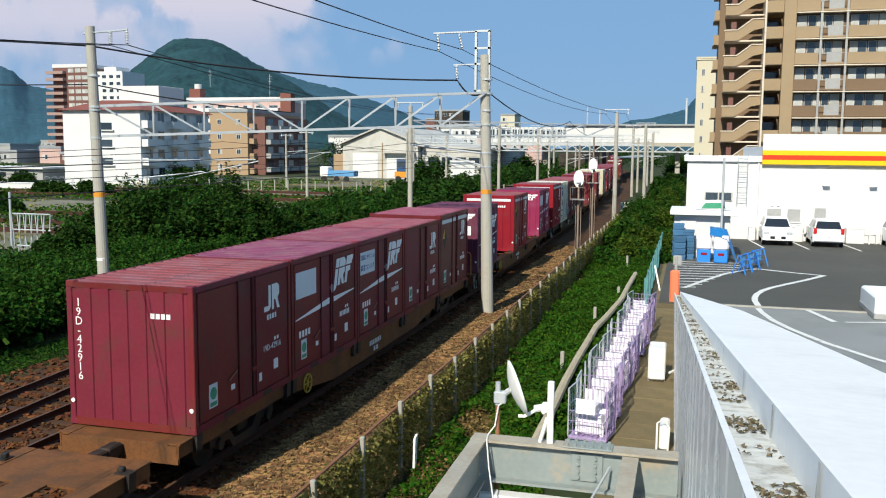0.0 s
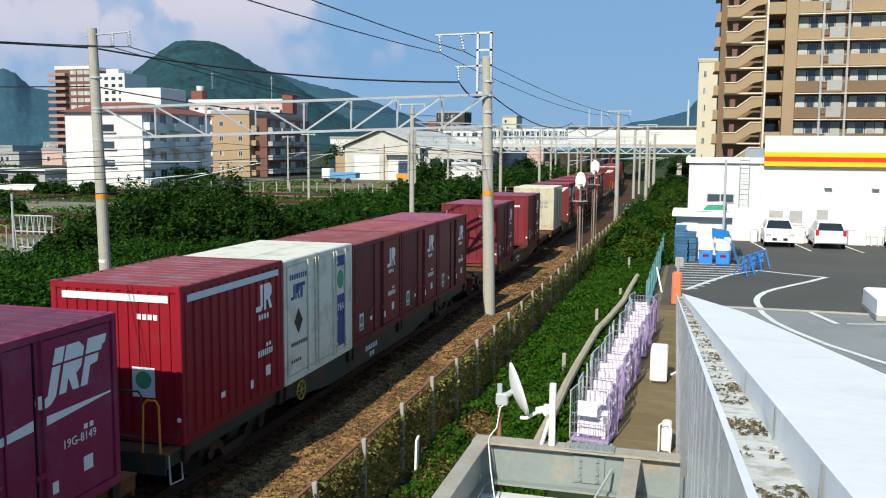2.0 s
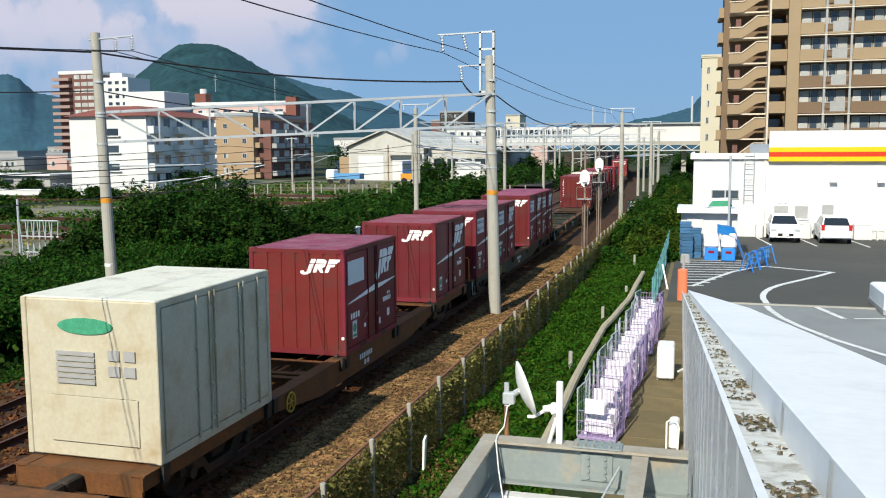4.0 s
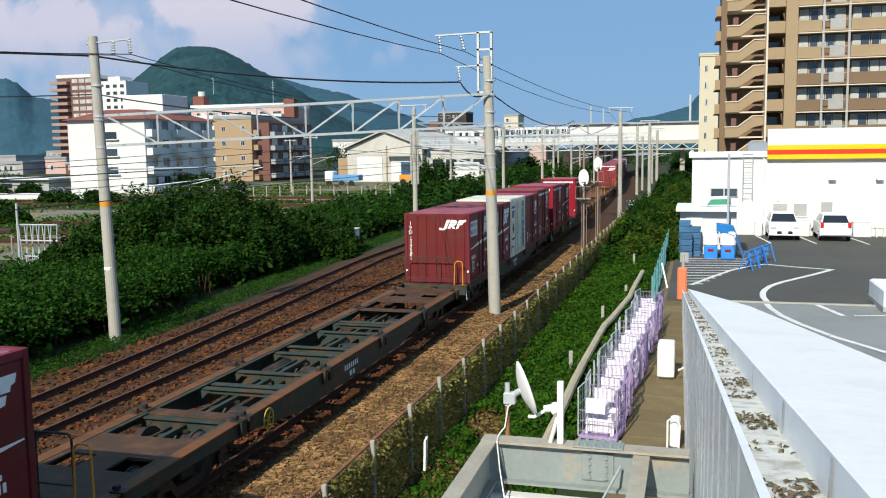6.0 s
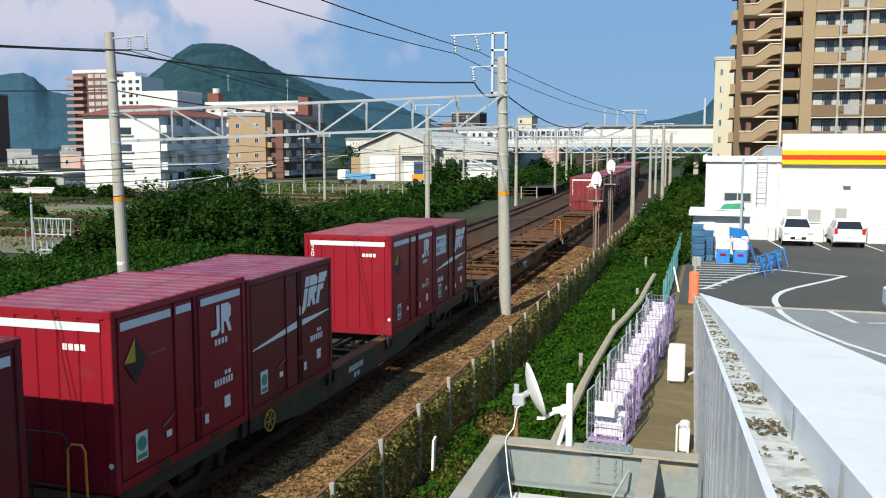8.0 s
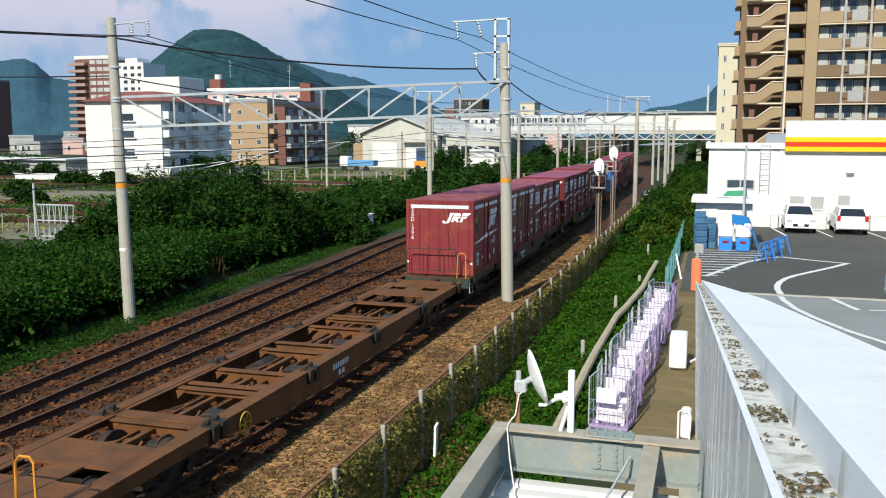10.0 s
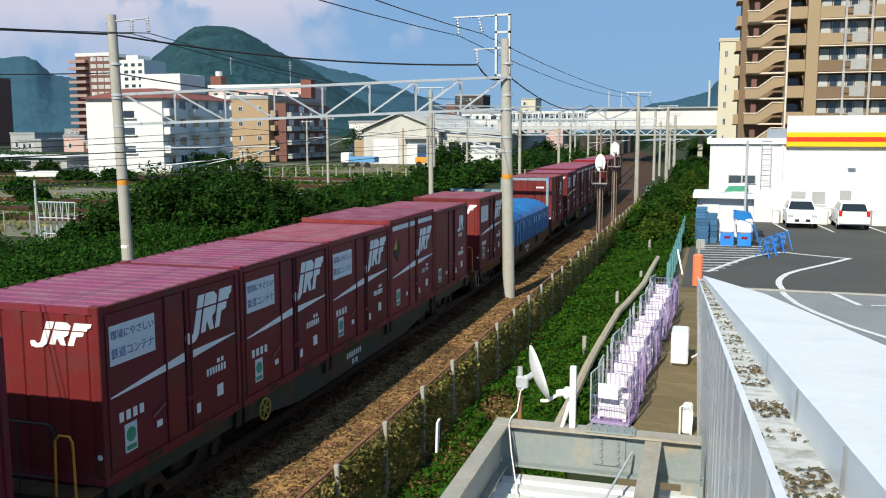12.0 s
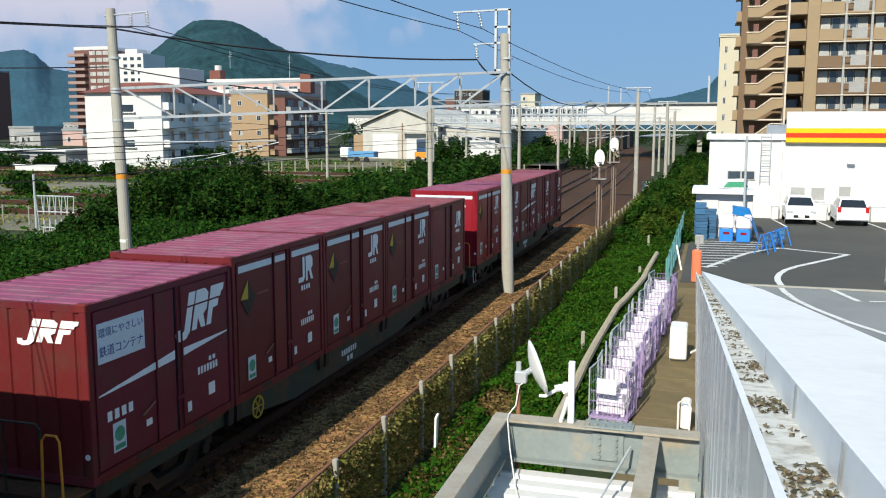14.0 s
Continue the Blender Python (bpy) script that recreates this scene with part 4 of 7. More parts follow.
def make_flatrack(name):
    """Blue open-top rack of 9.3 m with end gates, loaded under a tarpaulin; base z 0, front y 0."""
    Lr, W = 9.35, 1.2
    c = thing(name, "blue open rack container with striped end gates and a blue tarpaulin", "open container", "containers on the train")
    b = Build().box(-W, W, 0, Lr, 0, 0.22, 0.02)
    part("base", b, BLUEBOX, c)
    b = Build()
    for s in (-1, 1):
        b.box(s * (W - 0.03) - 0.03, s * (W - 0.03) + 0.03, 0.1, Lr - 0.1, 0.22, 1.1)
        b.box(s * (W - 0.02) - 0.06, s * (W - 0.02) + 0.06, 0.1, Lr - 0.1, 1.04, 1.12)
    part("side_wall", b, BLUEBOX, c)
    for i in range(15):
        y = 0.35 + (Lr - 0.7) * i / 14
        b = Build().box(W, W + 0.05, y - 0.05, y + 0.05, 0.1, 1.1, 0.01)
        part("side_post", b, LTBLUE, c)
    for i in range(14):
        y = 0.35 + (Lr - 0.7) * (i + 0.5) / 14
        part("side_panel", Build().box(W, W + 0.02, y - 0.19, y + 0.19, 0.62, 0.98, 0.01), BLUEBOX if i % 2 else LTBLUE, c)
    for i, ch in enumerate("工業株式会社"):
        y = Lr - 4.1 + i * 0.66
        part("lettering", text_mesh(ch, 0.26, MARK, 0.002), None, c, "white Japanese lettering", at=Matrix(((0, 0, 1, W + 0.055), (1, 0, 0, y), (0, 1, 0, 0.8), (0, 0, 0, 1))))
    for y in (0.06, Lr - 0.06):                                  # end gates
        b = Build()
        for s in (-1, 1):
            b.box(s * 1.16 - 0.06, s * 1.16 + 0.06, y - 0.06, y + 0.06, 0.2, 2.5)
        b.box(-1.22, 1.22, y - 0.05, y + 0.05, 2.4, 2.52)
        b.box(-1.1, 1.1, y - 0.03, y + 0.03, 0.2, 1.1)
        gate = part("end_gate", b, LTBLUE, c, "light blue gate frame")
        b = Build()
        for i in range(14):
            x = -1.1 + i * 0.16
            b.prism([(x, 2.415), (x + 0.07, 2.415), (x + 0.12, 2.505), (x + 0.05, 2.505)], "y", y - 0.056, y - 0.051)
        for s in (-1, 1):
            for i in range(11):
                z = 1.15 + i * 0.115
                b.prism([(s * 1.16 - 0.055, z), (s * 1.16 + 0.055, z + 0.04), (s * 1.16 + 0.055, z + 0.085), (s * 1.16 - 0.055, z + 0.045)], "y", y - 0.066, y - 0.061)
                b.prism([(y - 0.055, z), (y + 0.055, z + 0.04), (y + 0.055, z + 0.085), (y - 0.055, z + 0.045)], "x", s * 1.221, s * 1.226)
        part("hazard_stripes", b, YELLOW, gate, "yellow hazard stripes")
    n, k = 110, 29                                                # tarpaulin over a lumpy load
    v = []
    for i in range(n):
        y = 0.2 + (Lr - 0.4) * i / (n - 1)
        end = min(1, min(i, n - 1 - i) / 7)
        crown = 0.36 * end + 0.10 * noise.noise(Vector((y * 1.1, 0, 3))) + 0.05 * math.sin(y * 2.4)
        for j in range(k):
            u = -1 + 2 * j / (k - 1)
            x = u * (W + 0.05 + 0.02 * noise.noise(Vector((y * 3, u, 1))))
            edge = abs(u) ** 4
            z = 1.14 + crown * (1 - edge) - 0.2 * max(0, abs(u) - 0.93) / 0.07 * (0.75 + 0.45 * math.sin(y * 5.0 + u))
            z += 0.045 * noise.noise(Vector((x * 2.2, y * 2.2, 7))) + 0.05 * (abs(noise.noise(Vector((x * 2.0, y * 5.0, 2)))) - 0.2) + 0.02 * noise.noise(Vector((x * 9, y * 9, 5)))
            v.append((x, y, z))
    b = Build().add(v, [(i * k + j, i * k + j + 1, (i + 1) * k + j + 1, (i + 1) * k + j) for i in range(n - 1) for j in range(k - 1)])
    part("tarpaulin", b, TARP, c, "crumpled bright blue tarpaulin", smooth=True)
    return c


PROTO = {
    "jr": make_container("container", "maroon steel freight container with a white hooked emblem", RED, ROOF_RED, "plain"),
    "jrw": make_container("container", "maroon freight container with a blank pale sign", RED, ROOF_RED, "plain", sign="white", front="wide"),
    "jrb": make_container("container", "maroon freight container with a blue-lettered sign", RED, ROOF_RED, "plain", sign="blue", front="wide"),
    "jrn": make_container("container", "maroon freight container with a bold emblem and stripe", RED, ROOF_RED, "plain", front="wide"),
    "band": make_container("container", "maroon tall container with white top bands", MAROON, ROOF_RED, "band", height=2.6),
    "bandr": make_container("container", "bright red tall container with white top bands", BRIGHT, ROOF_RED, "band", height=2.6),
    "bandw": make_container("container", "sun-faded red tall container with white bands and bold emblem", FADED, ROOF_RED, "band", height=2.6, front="wide", number="20D-396"),
    "bandn": make_container("container", "bright red tall container with painted number", BRIGHT, ROOF_RED, "band", height=2.6, number="20D-4773"),
    "pink": make_container("container", "magenta freight container with a bold white emblem", PINK, PURPLE, "plain", sign="white", front="wide", number="19G-8149"),
    "purple": make_container("container", "dull purple ribbed container with a white sign", PURPLE, PURPLE, "ribbed", front="wide"),
    "redrib": make_container("container", "dark red ribbed container with a green sticker", BRIGHT, ROOF_RED, "ribbed", height=2.6),
    "n42916": make_container("container", "faded red container with number 19D-42916", RED, ROOF_RED, "plain", number="19D-42916"),
    "n50430": make_container("container", "faded red container with number 19D-50430", RED, ROOF_RED, "plain", number="19D-50430"),
    "n47009": make_container("container", "red container with number 19D-47009", RED, ROOF_RED, "plain", number="19D-47009"),
    "n318149": make_container("container", "maroon signed container with number 19D-318149", RED, ROOF_RED, "plain", sign="blue", front="wide", number="19D-318149"),
    "n34581": make_container("container", "rosy red signed container with number 19D-34581", RED, ROOF_RED, "plain", sign="blue", front="wide", number="19D-34581"),
    "white": make_reefer("container", "white insulated container with blue panels and dirt streaks", WHITE_BOX, "blue"),
    "cream": make_reefer("container", "cream refrigerated container with a green oval emblem", CREAM, "green"),
    "rack": make_flatrack("open_container"),
}
_p = PROTO["purple"]
part("sign_panel", Build().box(-0.05, 0.95, 0.0, 0.006, 1.45, 1.8), MARK, _p, "plain white sign on the end panel")
_s = part("sticker", Build().box(0.25, 0.6, 0.0, 0.006, 0.95, 1.4), MARK_GREY, _p, "white sticker with a round green emblem")
part("emblem", Build().prism([(0.425 + 0.13 * math.cos(i * math.pi / 7), 1.22 + 0.13 * math.sin(i * math.pi / 7)) for i in range(14)], "y", -0.004, 0.0), STICKER, _s, "green round emblem")
_p = PROTO["redrib"]
part("white_band", Build().box(-1.0, 1.0, 0.0, 0.006, 2.33, 2.45).box(1.226, 1.231, 0.2, 3.5, 2.33, 2.45), MARK_GREY, _p, "white bands along the top")
_s = part("sticker", Build().box(0.3, 0.72, 0.0, 0.006, 0.75, 1.25), MARK_GREY, _p, "white sticker with a round green emblem")
part("emblem", Build().prism([(0.51 + 0.15 * math.cos(i * math.pi / 7), 1.04 + 0.15 * math.sin(i * math.pi / 7)) for i in range(14)], "y", -0.004, 0.0), STICKER, _s, "green round emblem")
WAGONS = {"g": make_wagon("flat_wagon", "grey-green steel container flat wagon with rust", WAGON_GREEN, ORANGE_RAIL),
          "r": make_wagon("flat_wagon", "rust-brown steel container flat wagon", WAGON_RUST, ORANGE_RAIL),
          "n": make_wagon("flat_wagon", "rust-brown flat wagon without end handrails", WAGON_RUST, ORANGE_RAIL, False)}
CONSIST = [("n", {}), ("n", {0: "n42916", 1: "jrw", 2: "jrb", 3: "jr", 4: "band"}), ("r", {0: "purple", 2: "bandr", 4: "pink"}),
           ("g", {0: "redrib", 1: "white", 2: "jr", 3: "jr", 4: "jr"}), ("n", {1: "n50430", 3: "jr"}), ("n", {0: "cream", 2: "jrw", 4: "jrn"}),
           ("g", {0: "jrb", 1: "jrb", 3: "n318149", 4: "jrb"}), ("g", {}), ("g", {0: "n34581", 1: "jrb", 2: "white", 3: "jr", 4: "band"}),
           ("g", {0: "bandr", 1: "jrn", 3: "bandn", 4: "jrb"}), ("r", {}), ("r", {}), ("g", {0: "bandw", 1: "band", 2: "band", 3: "jrb", 4: "jrb"}),
           ("g", {0: "jrb", 1: "jrb", 2: "jrb", 3: "bandw", 4: "jr"}), ("r", {0: "jrw", 1.27: "rack", 4: "n47009"}),
           ("g", {0: "jrb", 1: "band", 2: "band", 3: "band", 4: "jr"}), ("g", {0: "bandr", 1: "jr", 2: "jrn", 3: "jr", 4: "jr"})]
MOVING = []            # (object, offset along the train, height above the rail)
used = set()


def take(proto, key):
    if key not in used:
        used.add(key)
        return proto
    return copy_thing(proto, Matrix.Identity(4))


for w, (kind, load) in enumerate(CONSIST):
    MOVING.append((take(WAGONS[kind], "wagon" + kind), (w - 1) * PITCH, 0.0, PITCH - 1.6))
    for s, k in load.items():
        MOVING.append((take(PROTO[k], k), (w - 1) * PITCH + s * SLOT, DECK, BOX_L if k != "rack" else 9.35))

# ---- buildings ----
def building(name, label, x0, x1, y0, y1, z1, wall, roof, floors, cols_front=(), cols_side=(), side=1, z0=-0.45, roof_kind="flat",
             win=(1.6, 1.3), glass=None, sill_off=0.9, floor_h=None, parapet=0.5, balconies=False):
    """A block with windows set into its front (-y) and one side wall."""
    g = thing(name, label, "building")
    glass = glass or GLASS
    b = Build().box(x0, x1, y0, y1, z0, z1)
    part("wall", b, wall, g)
    b = Build()
    if roof_kind == "flat":
        b.box(x0 - 0.15, x1 + 0.15, y0 - 0.15, y1 + 0.15, z1, z1 + 0.25)
        for q in ((x0 - 0.15, x1 + 0.15, y0 - 0.15, y0 + 0.05), (x0 - 0.15, x1 + 0.15, y1 - 0.05, y1 + 0.15), (x0 - 0.15, x0 + 0.05, y0, y1), (x1 - 0.05, x1 + 0.15, y0, y1)):
            b.box(*q, z1 + 0.2, z1 + 0.25 + parapet)
    elif roof_kind == "hip":
        o, h = 0.7, parapet
        v = [(x0 - o, y0 - o, z1), (x1 + o, y0 - o, z1), (x1 + o, y1 + o, z1), (x0 - o, y1 + o, z1)]
        i = min(x1 - x0, y1 - y0) * 0.3
        v += [(x0 + i, y0 + i, z1 + h), (x1 - i, y0 + i, z1 + h), (x1 - i, y1 - i, z1 + h), (x0 + i, y1 - i, z1 + h)]
        b.add(v, [(3, 2, 1, 0), (4, 5, 6, 7), (0, 1, 5, 4), (1, 2, 6, 5), (2, 3, 7, 6), (3, 0, 4, 7)])
    part("roof", b, roof, g)
    fh = floor_h or (z1 - max(z0, 0)) / floors
    w, h = win
    base = max(z0, 0)
    for f in range(floors):
        zc = base + f * fh + sill_off
        for k, x in enumerate(cols_front):
            wdw = part("window", Build().box(x - w / 2 - 0.08, x + w / 2 + 0.08, y0 - 0.05, y0 + 0.02, zc - 0.08, zc + h + 0.08, 0.01), FRAMEW, g)
            for s in (0, 1):
                part("pane", Build().box(x - w / 2 + s * w / 2 + 0.03, x + s * w / 2 - 0.03, y0 - 0.062, y0 - 0.03, zc, zc + h), CURTAIN if (f * 7 + k * 3 + s) % 4 == 0 else glass, wdw)
        xs = x1 if side > 0 else x0
        for k, y in enumerate(cols_side):
            xa, xb = (xs - 0.02, xs + 0.05) if side > 0 else (xs - 0.05, xs + 0.02)
            wdw = part("window", Build().box(xa, xb, y - w / 2 - 0.08, y + w / 2 + 0.08, zc - 0.08, zc + h + 0.08, 0.01), FRAMEW, g)
            xa, xb = (xs + 0.03, xs + 0.062) if side > 0 else (xs - 0.062, xs - 0.03)
            for s in (0, 1):
                part("pane", Build().box(xa, xb, y - w / 2 + s * w / 2 + 0.03, y + s * w / 2 - 0.03, zc, zc + h), CURTAIN if (f * 5 + k * 3 + s) % 5 == 0 else glass, wdw)
            if balconies and k % 2 == 0:
                b = Build().box(xs, xs + 1.1, y - 1.9, y + 1.9, zc - 1.05, zc - 0.9)
                b.box(xs + 1.0, xs + 1.1, y - 1.9, y + 1.9, zc - 0.9, zc + 0.1)
                for yy in (y - 1.9, y + 1.8):
                    b.box(xs, xs + 1.0, yy, yy + 0.1, zc - 0.9, zc + 0.1)
                part("balcony", b, wall, g)
    return g


def aerial(g, x, y, z, h):
    b = Build().bar((x, y, z), (x, y, z + h), 0.06, 5)
    for k in range(3):
        b.bar((x - 0.6, y, z + h * (0.7 + 0.1 * k)), (x + 0.6, y, z + h * (0.7 + 0.1 * k)), 0.03, 4)
    part("aerial", b, GALV, g)


wb = building("apartment_house", "white four-storey apartment house with a red hipped roof", -86, -72.2, 120, 140, 11.0, RENDERW, ROOFRED, 4,
              cols_front=(), cols_side=(122.2, 125.5, 129.2, 133, 137), roof_kind="hip", win=(1.7, 1.35), floor_h=2.85, parapet=1.7, sill_off=0.8, balconies=True)
part("stair_tower", Build().box(-82.5, -75, 129.5, 137, 11.0, 15.3, 0.05), RENDERW, wb)
for z in (3.2, 6.0, 8.6):
    part("recess", Build().box(-79.4, -77.2, 119.94, 120.04, z - 0.6, z + 0.5), GLASS, wb, "dark stairwell opening")
    part("ledge", Build().box(-79.6, -76.8, 119.6, 120.0, z - 0.75, z - 0.6), RENDERW, wb)
building("tower_block", "tall dark brown apartment tower with pale balconies", -258, -240.5, 332, 350, 38.2, MAROONWALL, RENDERW, 13,
         cols_front=(-249, -245.5, -242.2), side=-1, cols_side=(336, 341, 346), win=(2.6, 1.5), glass=CURTAIN, parapet=1.2)
for f in range(13):
    b = Build().box(-260.2, -251.5, 329.8, 332, f * 2.92 + 0.4, f * 2.92 + 1.6)
    part("balcony_band", b, ROSEBAND, bpy.data.objects["tower_block"])
tb = bpy.data.objects["tower_block"]
part("penthouse", Build().box(-240.3, -225, 334, 350, -0.4, 36.5), RENDERW, tb)
part("roof_house", Build().box(-236, -230, 337, 346, 36.5, 38.6), RENDERW, tb)
for f in range(12):
    for x in (-238, -234, -230.5, -227):
        part("window", Build().box(x - 0.9, x + 0.9, 333.9, 334.02, f * 2.95 + 1.2, f * 2.95 + 2.5), GLASS, tb)
aerial(tb, -246, 335, 39, 5), aerial(tb, -234, 340, 38.6, 4)
ob = building("ochre_apartment_house", "ochre mid-rise apartment house with small windows", -89.2, -80.5, 170, 196, 12.6, OCHREWALL, GREYROOF, 4,
              cols_front=(-87, -82.6), cols_side=(172.5, 176, 180, 184.5, 189, 193), win=(0.9, 0.9), floor_h=3.1, balconies=True)
part("brown_wing", Build().box(-80.4, -77.5, 172, 194, -0.4, 11.8), MAROONWALL, ob)
for f in range(4):
    for k in range(4):
        y = 174.5 + k * 5
        part("balcony", Build().box(-77.5, -76.4, y - 2.1, y + 2.1, f * 2.9 + 0.2, f * 2.9 + 1.2), GREYWALL, ob)
        part("window", Build().box(-77.52, -77.44, y - 1.2, y + 1.2, f * 2.9 + 1.3, f * 2.9 + 2.6), CURTAIN if (f + k) % 3 else GLASS, ob)
pb = building("pink_apartment_block", "pinkish-grey apartment block with balconies and a red-brown stair tower", -131, -101.5, 230, 246, 18.0, PINKWALL, RENDERW, 6,
              cols_front=(-128, -124, -120, -116, -112, -108, -104), win=(2.6, 1.2), floor_h=2.95, parapet=0.9)
part("stair_tower", Build().box(-101.5, -98.4, 229.2, 232, -0.4, 20.2), BRICKTOWER, pb)
part("stair_tower", Build().box(-131.5, -128, 232, 235, 18, 21.8), BRICKTOWER, pb)
part("water_tank", Build().bar((-129.5, 233.5, 21.8), (-129.5, 233.5, 23.2), 1.0, 14), RENDERW, pb, "white round roof tank")
for f in range(6):
    part("balcony", Build().box(-130.5, -102, 228.6, 230, f * 2.95 + 0.3, f * 2.95 + 1.4), RENDERW, pb)
aerial(pb, -127, 236, 22.5, 5), aerial(pb, -108, 236, 19, 7)

sh = thing("warehouse", "beige gabled steel warehouse with white sliding doors", "warehouse")
b = Build().prism([(-57.2, -0.45), (-57.2, 6.1), (-49.5, 9.2), (-41.8, 6.3), (-41.8, -0.45)], "y", 165, 205)
part("wall", b, BEIGESHED, sh)
b = Build().prism([(-57.8, 6.05), (-49.5, 9.4), (-49.5, 9.65), (-58, 6.3)], "y", 164.2, 206)
b.prism([(-41.2, 6.2), (-49.5, 9.4), (-49.5, 9.65), (-41, 6.45)], "y", 164.2, 206)
part("roof", b, BEIGESHED, sh)
part("canopy", Build().box(-48.6, -42.2, 163.6, 165, 4.5, 4.75), BEIGESHED, sh)
part("downpipe", Build().bar((-49.0, 164.9, -0.4), (-49.0, 164.9, 6.5), 0.12, 6), OCHREWALL, sh)
part("side_lean_to", Build().box(-59.6, -57.2, 166, 190, -0.45, 4.2), OCHREWALL, sh, "ochre lean-to at the warehouse side")
for x in (-52.5, -45.5):
    part("sliding_door", Build().box(x - 2.6, x + 2.6, 164.85, 165, -0.4, 4.4, 0.03), WHITEWALL, sh)
sh2 = thing("warehouse", "low beige warehouse with a pale roof and dark window band", "warehouse")
b = Build().prism([(-41.5, -0.45), (-41.5, 6.0), (-30, 5.2), (-30, -0.45)], "y", 167, 215)
part("wall", b, BEIGESHED, sh2)
part("roof", Build().prism([(-42, 6.0), (-29.6, 5.15), (-29.6, 5.45), (-42, 6.35)], "y", 166.4, 216), BEIGESHED, sh2)
for i in range(4):
    part("window", Build().box(-40.3 + i * 2.7, -38.2 + i * 2.7, 166.93, 167.02, 2.4, 3.8), GLASS, sh2)
part("sliding_door", Build().box(-36, -31, 166.9, 167.0, -0.4, 3.2, 0.03), WHITEWALL, sh2)

lw = thing("long_shed", "long low grey shed with a pale flat roof", "shed")
part("wall", Build().box(-150, -88.5, 118, 126, -0.45, 1.85), GREYWALL, lw)
part("roof", Build().box(-150.5, -88, 117.4, 126.5, 1.85, 2.1), RENDERW, lw)
for i in range(14):
    part("window", Build().box(-148 + i * 4.2, -145.8 + i * 4.2, 117.94, 118.02, 0.6, 1.3), GLASS, lw)
lw = thing("yard_wall", "low white block wall at the yard edge", "wall")
part("wall", Build().box(-82, -64, 100, 100.3, -0.45, 0.55, 0.02), RENDERW, lw)
part("coping", Build().box(-82.1, -63.9, 99.9, 100.4, 0.55, 0.65, 0.01), SHEET, lw)
hv = thing("garden_frames", "row of bent pipe arches behind the wall", "pipe arches")
for i in range(9):
    x = -71 + i * 1.1
    part("arch", Build().path([(x, 97, -0.4), (x, 97, 1.2), (x + 0.25, 97, 1.6), (x + 0.75, 97, 1.6), (x + 1.0, 97, 1.2), (x + 1.0, 97, -0.4)], 0.03, 5), GALV, hv)

# station over the tracks
st = thing("station_building", "white station concourse bridging the tracks", "station")
part("wall", Build().box(-15.5, 40, 180, 192, 6.9, 10.2, 0.05), RENDERW, st)
part("roof", Build().box(-16, 40.5, 179.4, 192.6, 10.2, 10.5), GREYROOF, st)
part("deck_edge", Build().box(-32, 40, 179.2, 193, 6.2, 6.9), CONCRETE, st)
for i in range(14):
    x = -31 + i * 1.15
    part("window", Build().box(x, x + 0.85, 180.2, 180.3, 7.8, 9.4), GLASS, st)
part("corridor", Build().box(-32, -15.5, 180.3, 190, 6.9, 9.9), RENDERW, st, "glazed corridor")
for x in (-30, -20, -9.8, 6.2, 14, 24):
    part("pier", Build().box(x - 0.45, x + 0.45, 183, 186, -0.45, 6.2), CONCRETE, st)
for x in (-5.4, 10):
    part("platform_canopy", Build().box(x - 2.2, x + 2.2, 196, 290, 3.6, 3.8), GREYROOF, st)
pl = ribbon(lambda y: (-10.9 - 0.042 * (y - 120), -10.9 - 0.042 * (y - 120), -14.6 - 0.042 * (y - 120), -14.6 - 0.042 * (y - 120)), 116, 300, 8, (-0.4, 0.8, 0.8, -0.4))
tagged(part("platform", pl, SOOT_DARK), "old station platform with a sooty stone edge", "platform", kind="structure")
# Dark blocks added to imitate the deep shade under the bridge.
for y in (205, 225, 245, 265):
    part("shelter", Build().box(-20.5, -14.5, y, y + 12, -0.4, 4.6), SOOT_DARK, st, "dark waiting room under the canopy")
for i in range(15):                                            # lattice girder under the concourse
    x = -31.5 + i * 2.9
    part("girder_web", Build().bar((x, 179.1, 6.25), (x + 1.45, 179.1, 5.2), 0.11, 4).bar((x + 1.45, 179.1, 5.2), (x + 2.9, 179.1, 6.25), 0.11, 4), GALV, st)
part("girder_chord", Build().bar((-32, 179.1, 5.15), (12, 179.1, 5.15), 0.14, 4), GALV, st)
for i in range(18):                                            # mullions of the glazed corridor
    x = -31.6 + i * 0.93
    part("mullion", Build().box(x, x + 0.14, 180.1, 180.24, 7.0, 9.9), GALV, st)
part("aerial", Build().bar((-12, 186, 10.4), (-12, 186, 14), 0.15, 6).bar((-9.5, 186, 10.4), (-9.5, 186, 13.6), 0.15, 6).bar((7.5, 190, 10.4), (7.5, 190, 16), 0.25, 8), GALV, st)

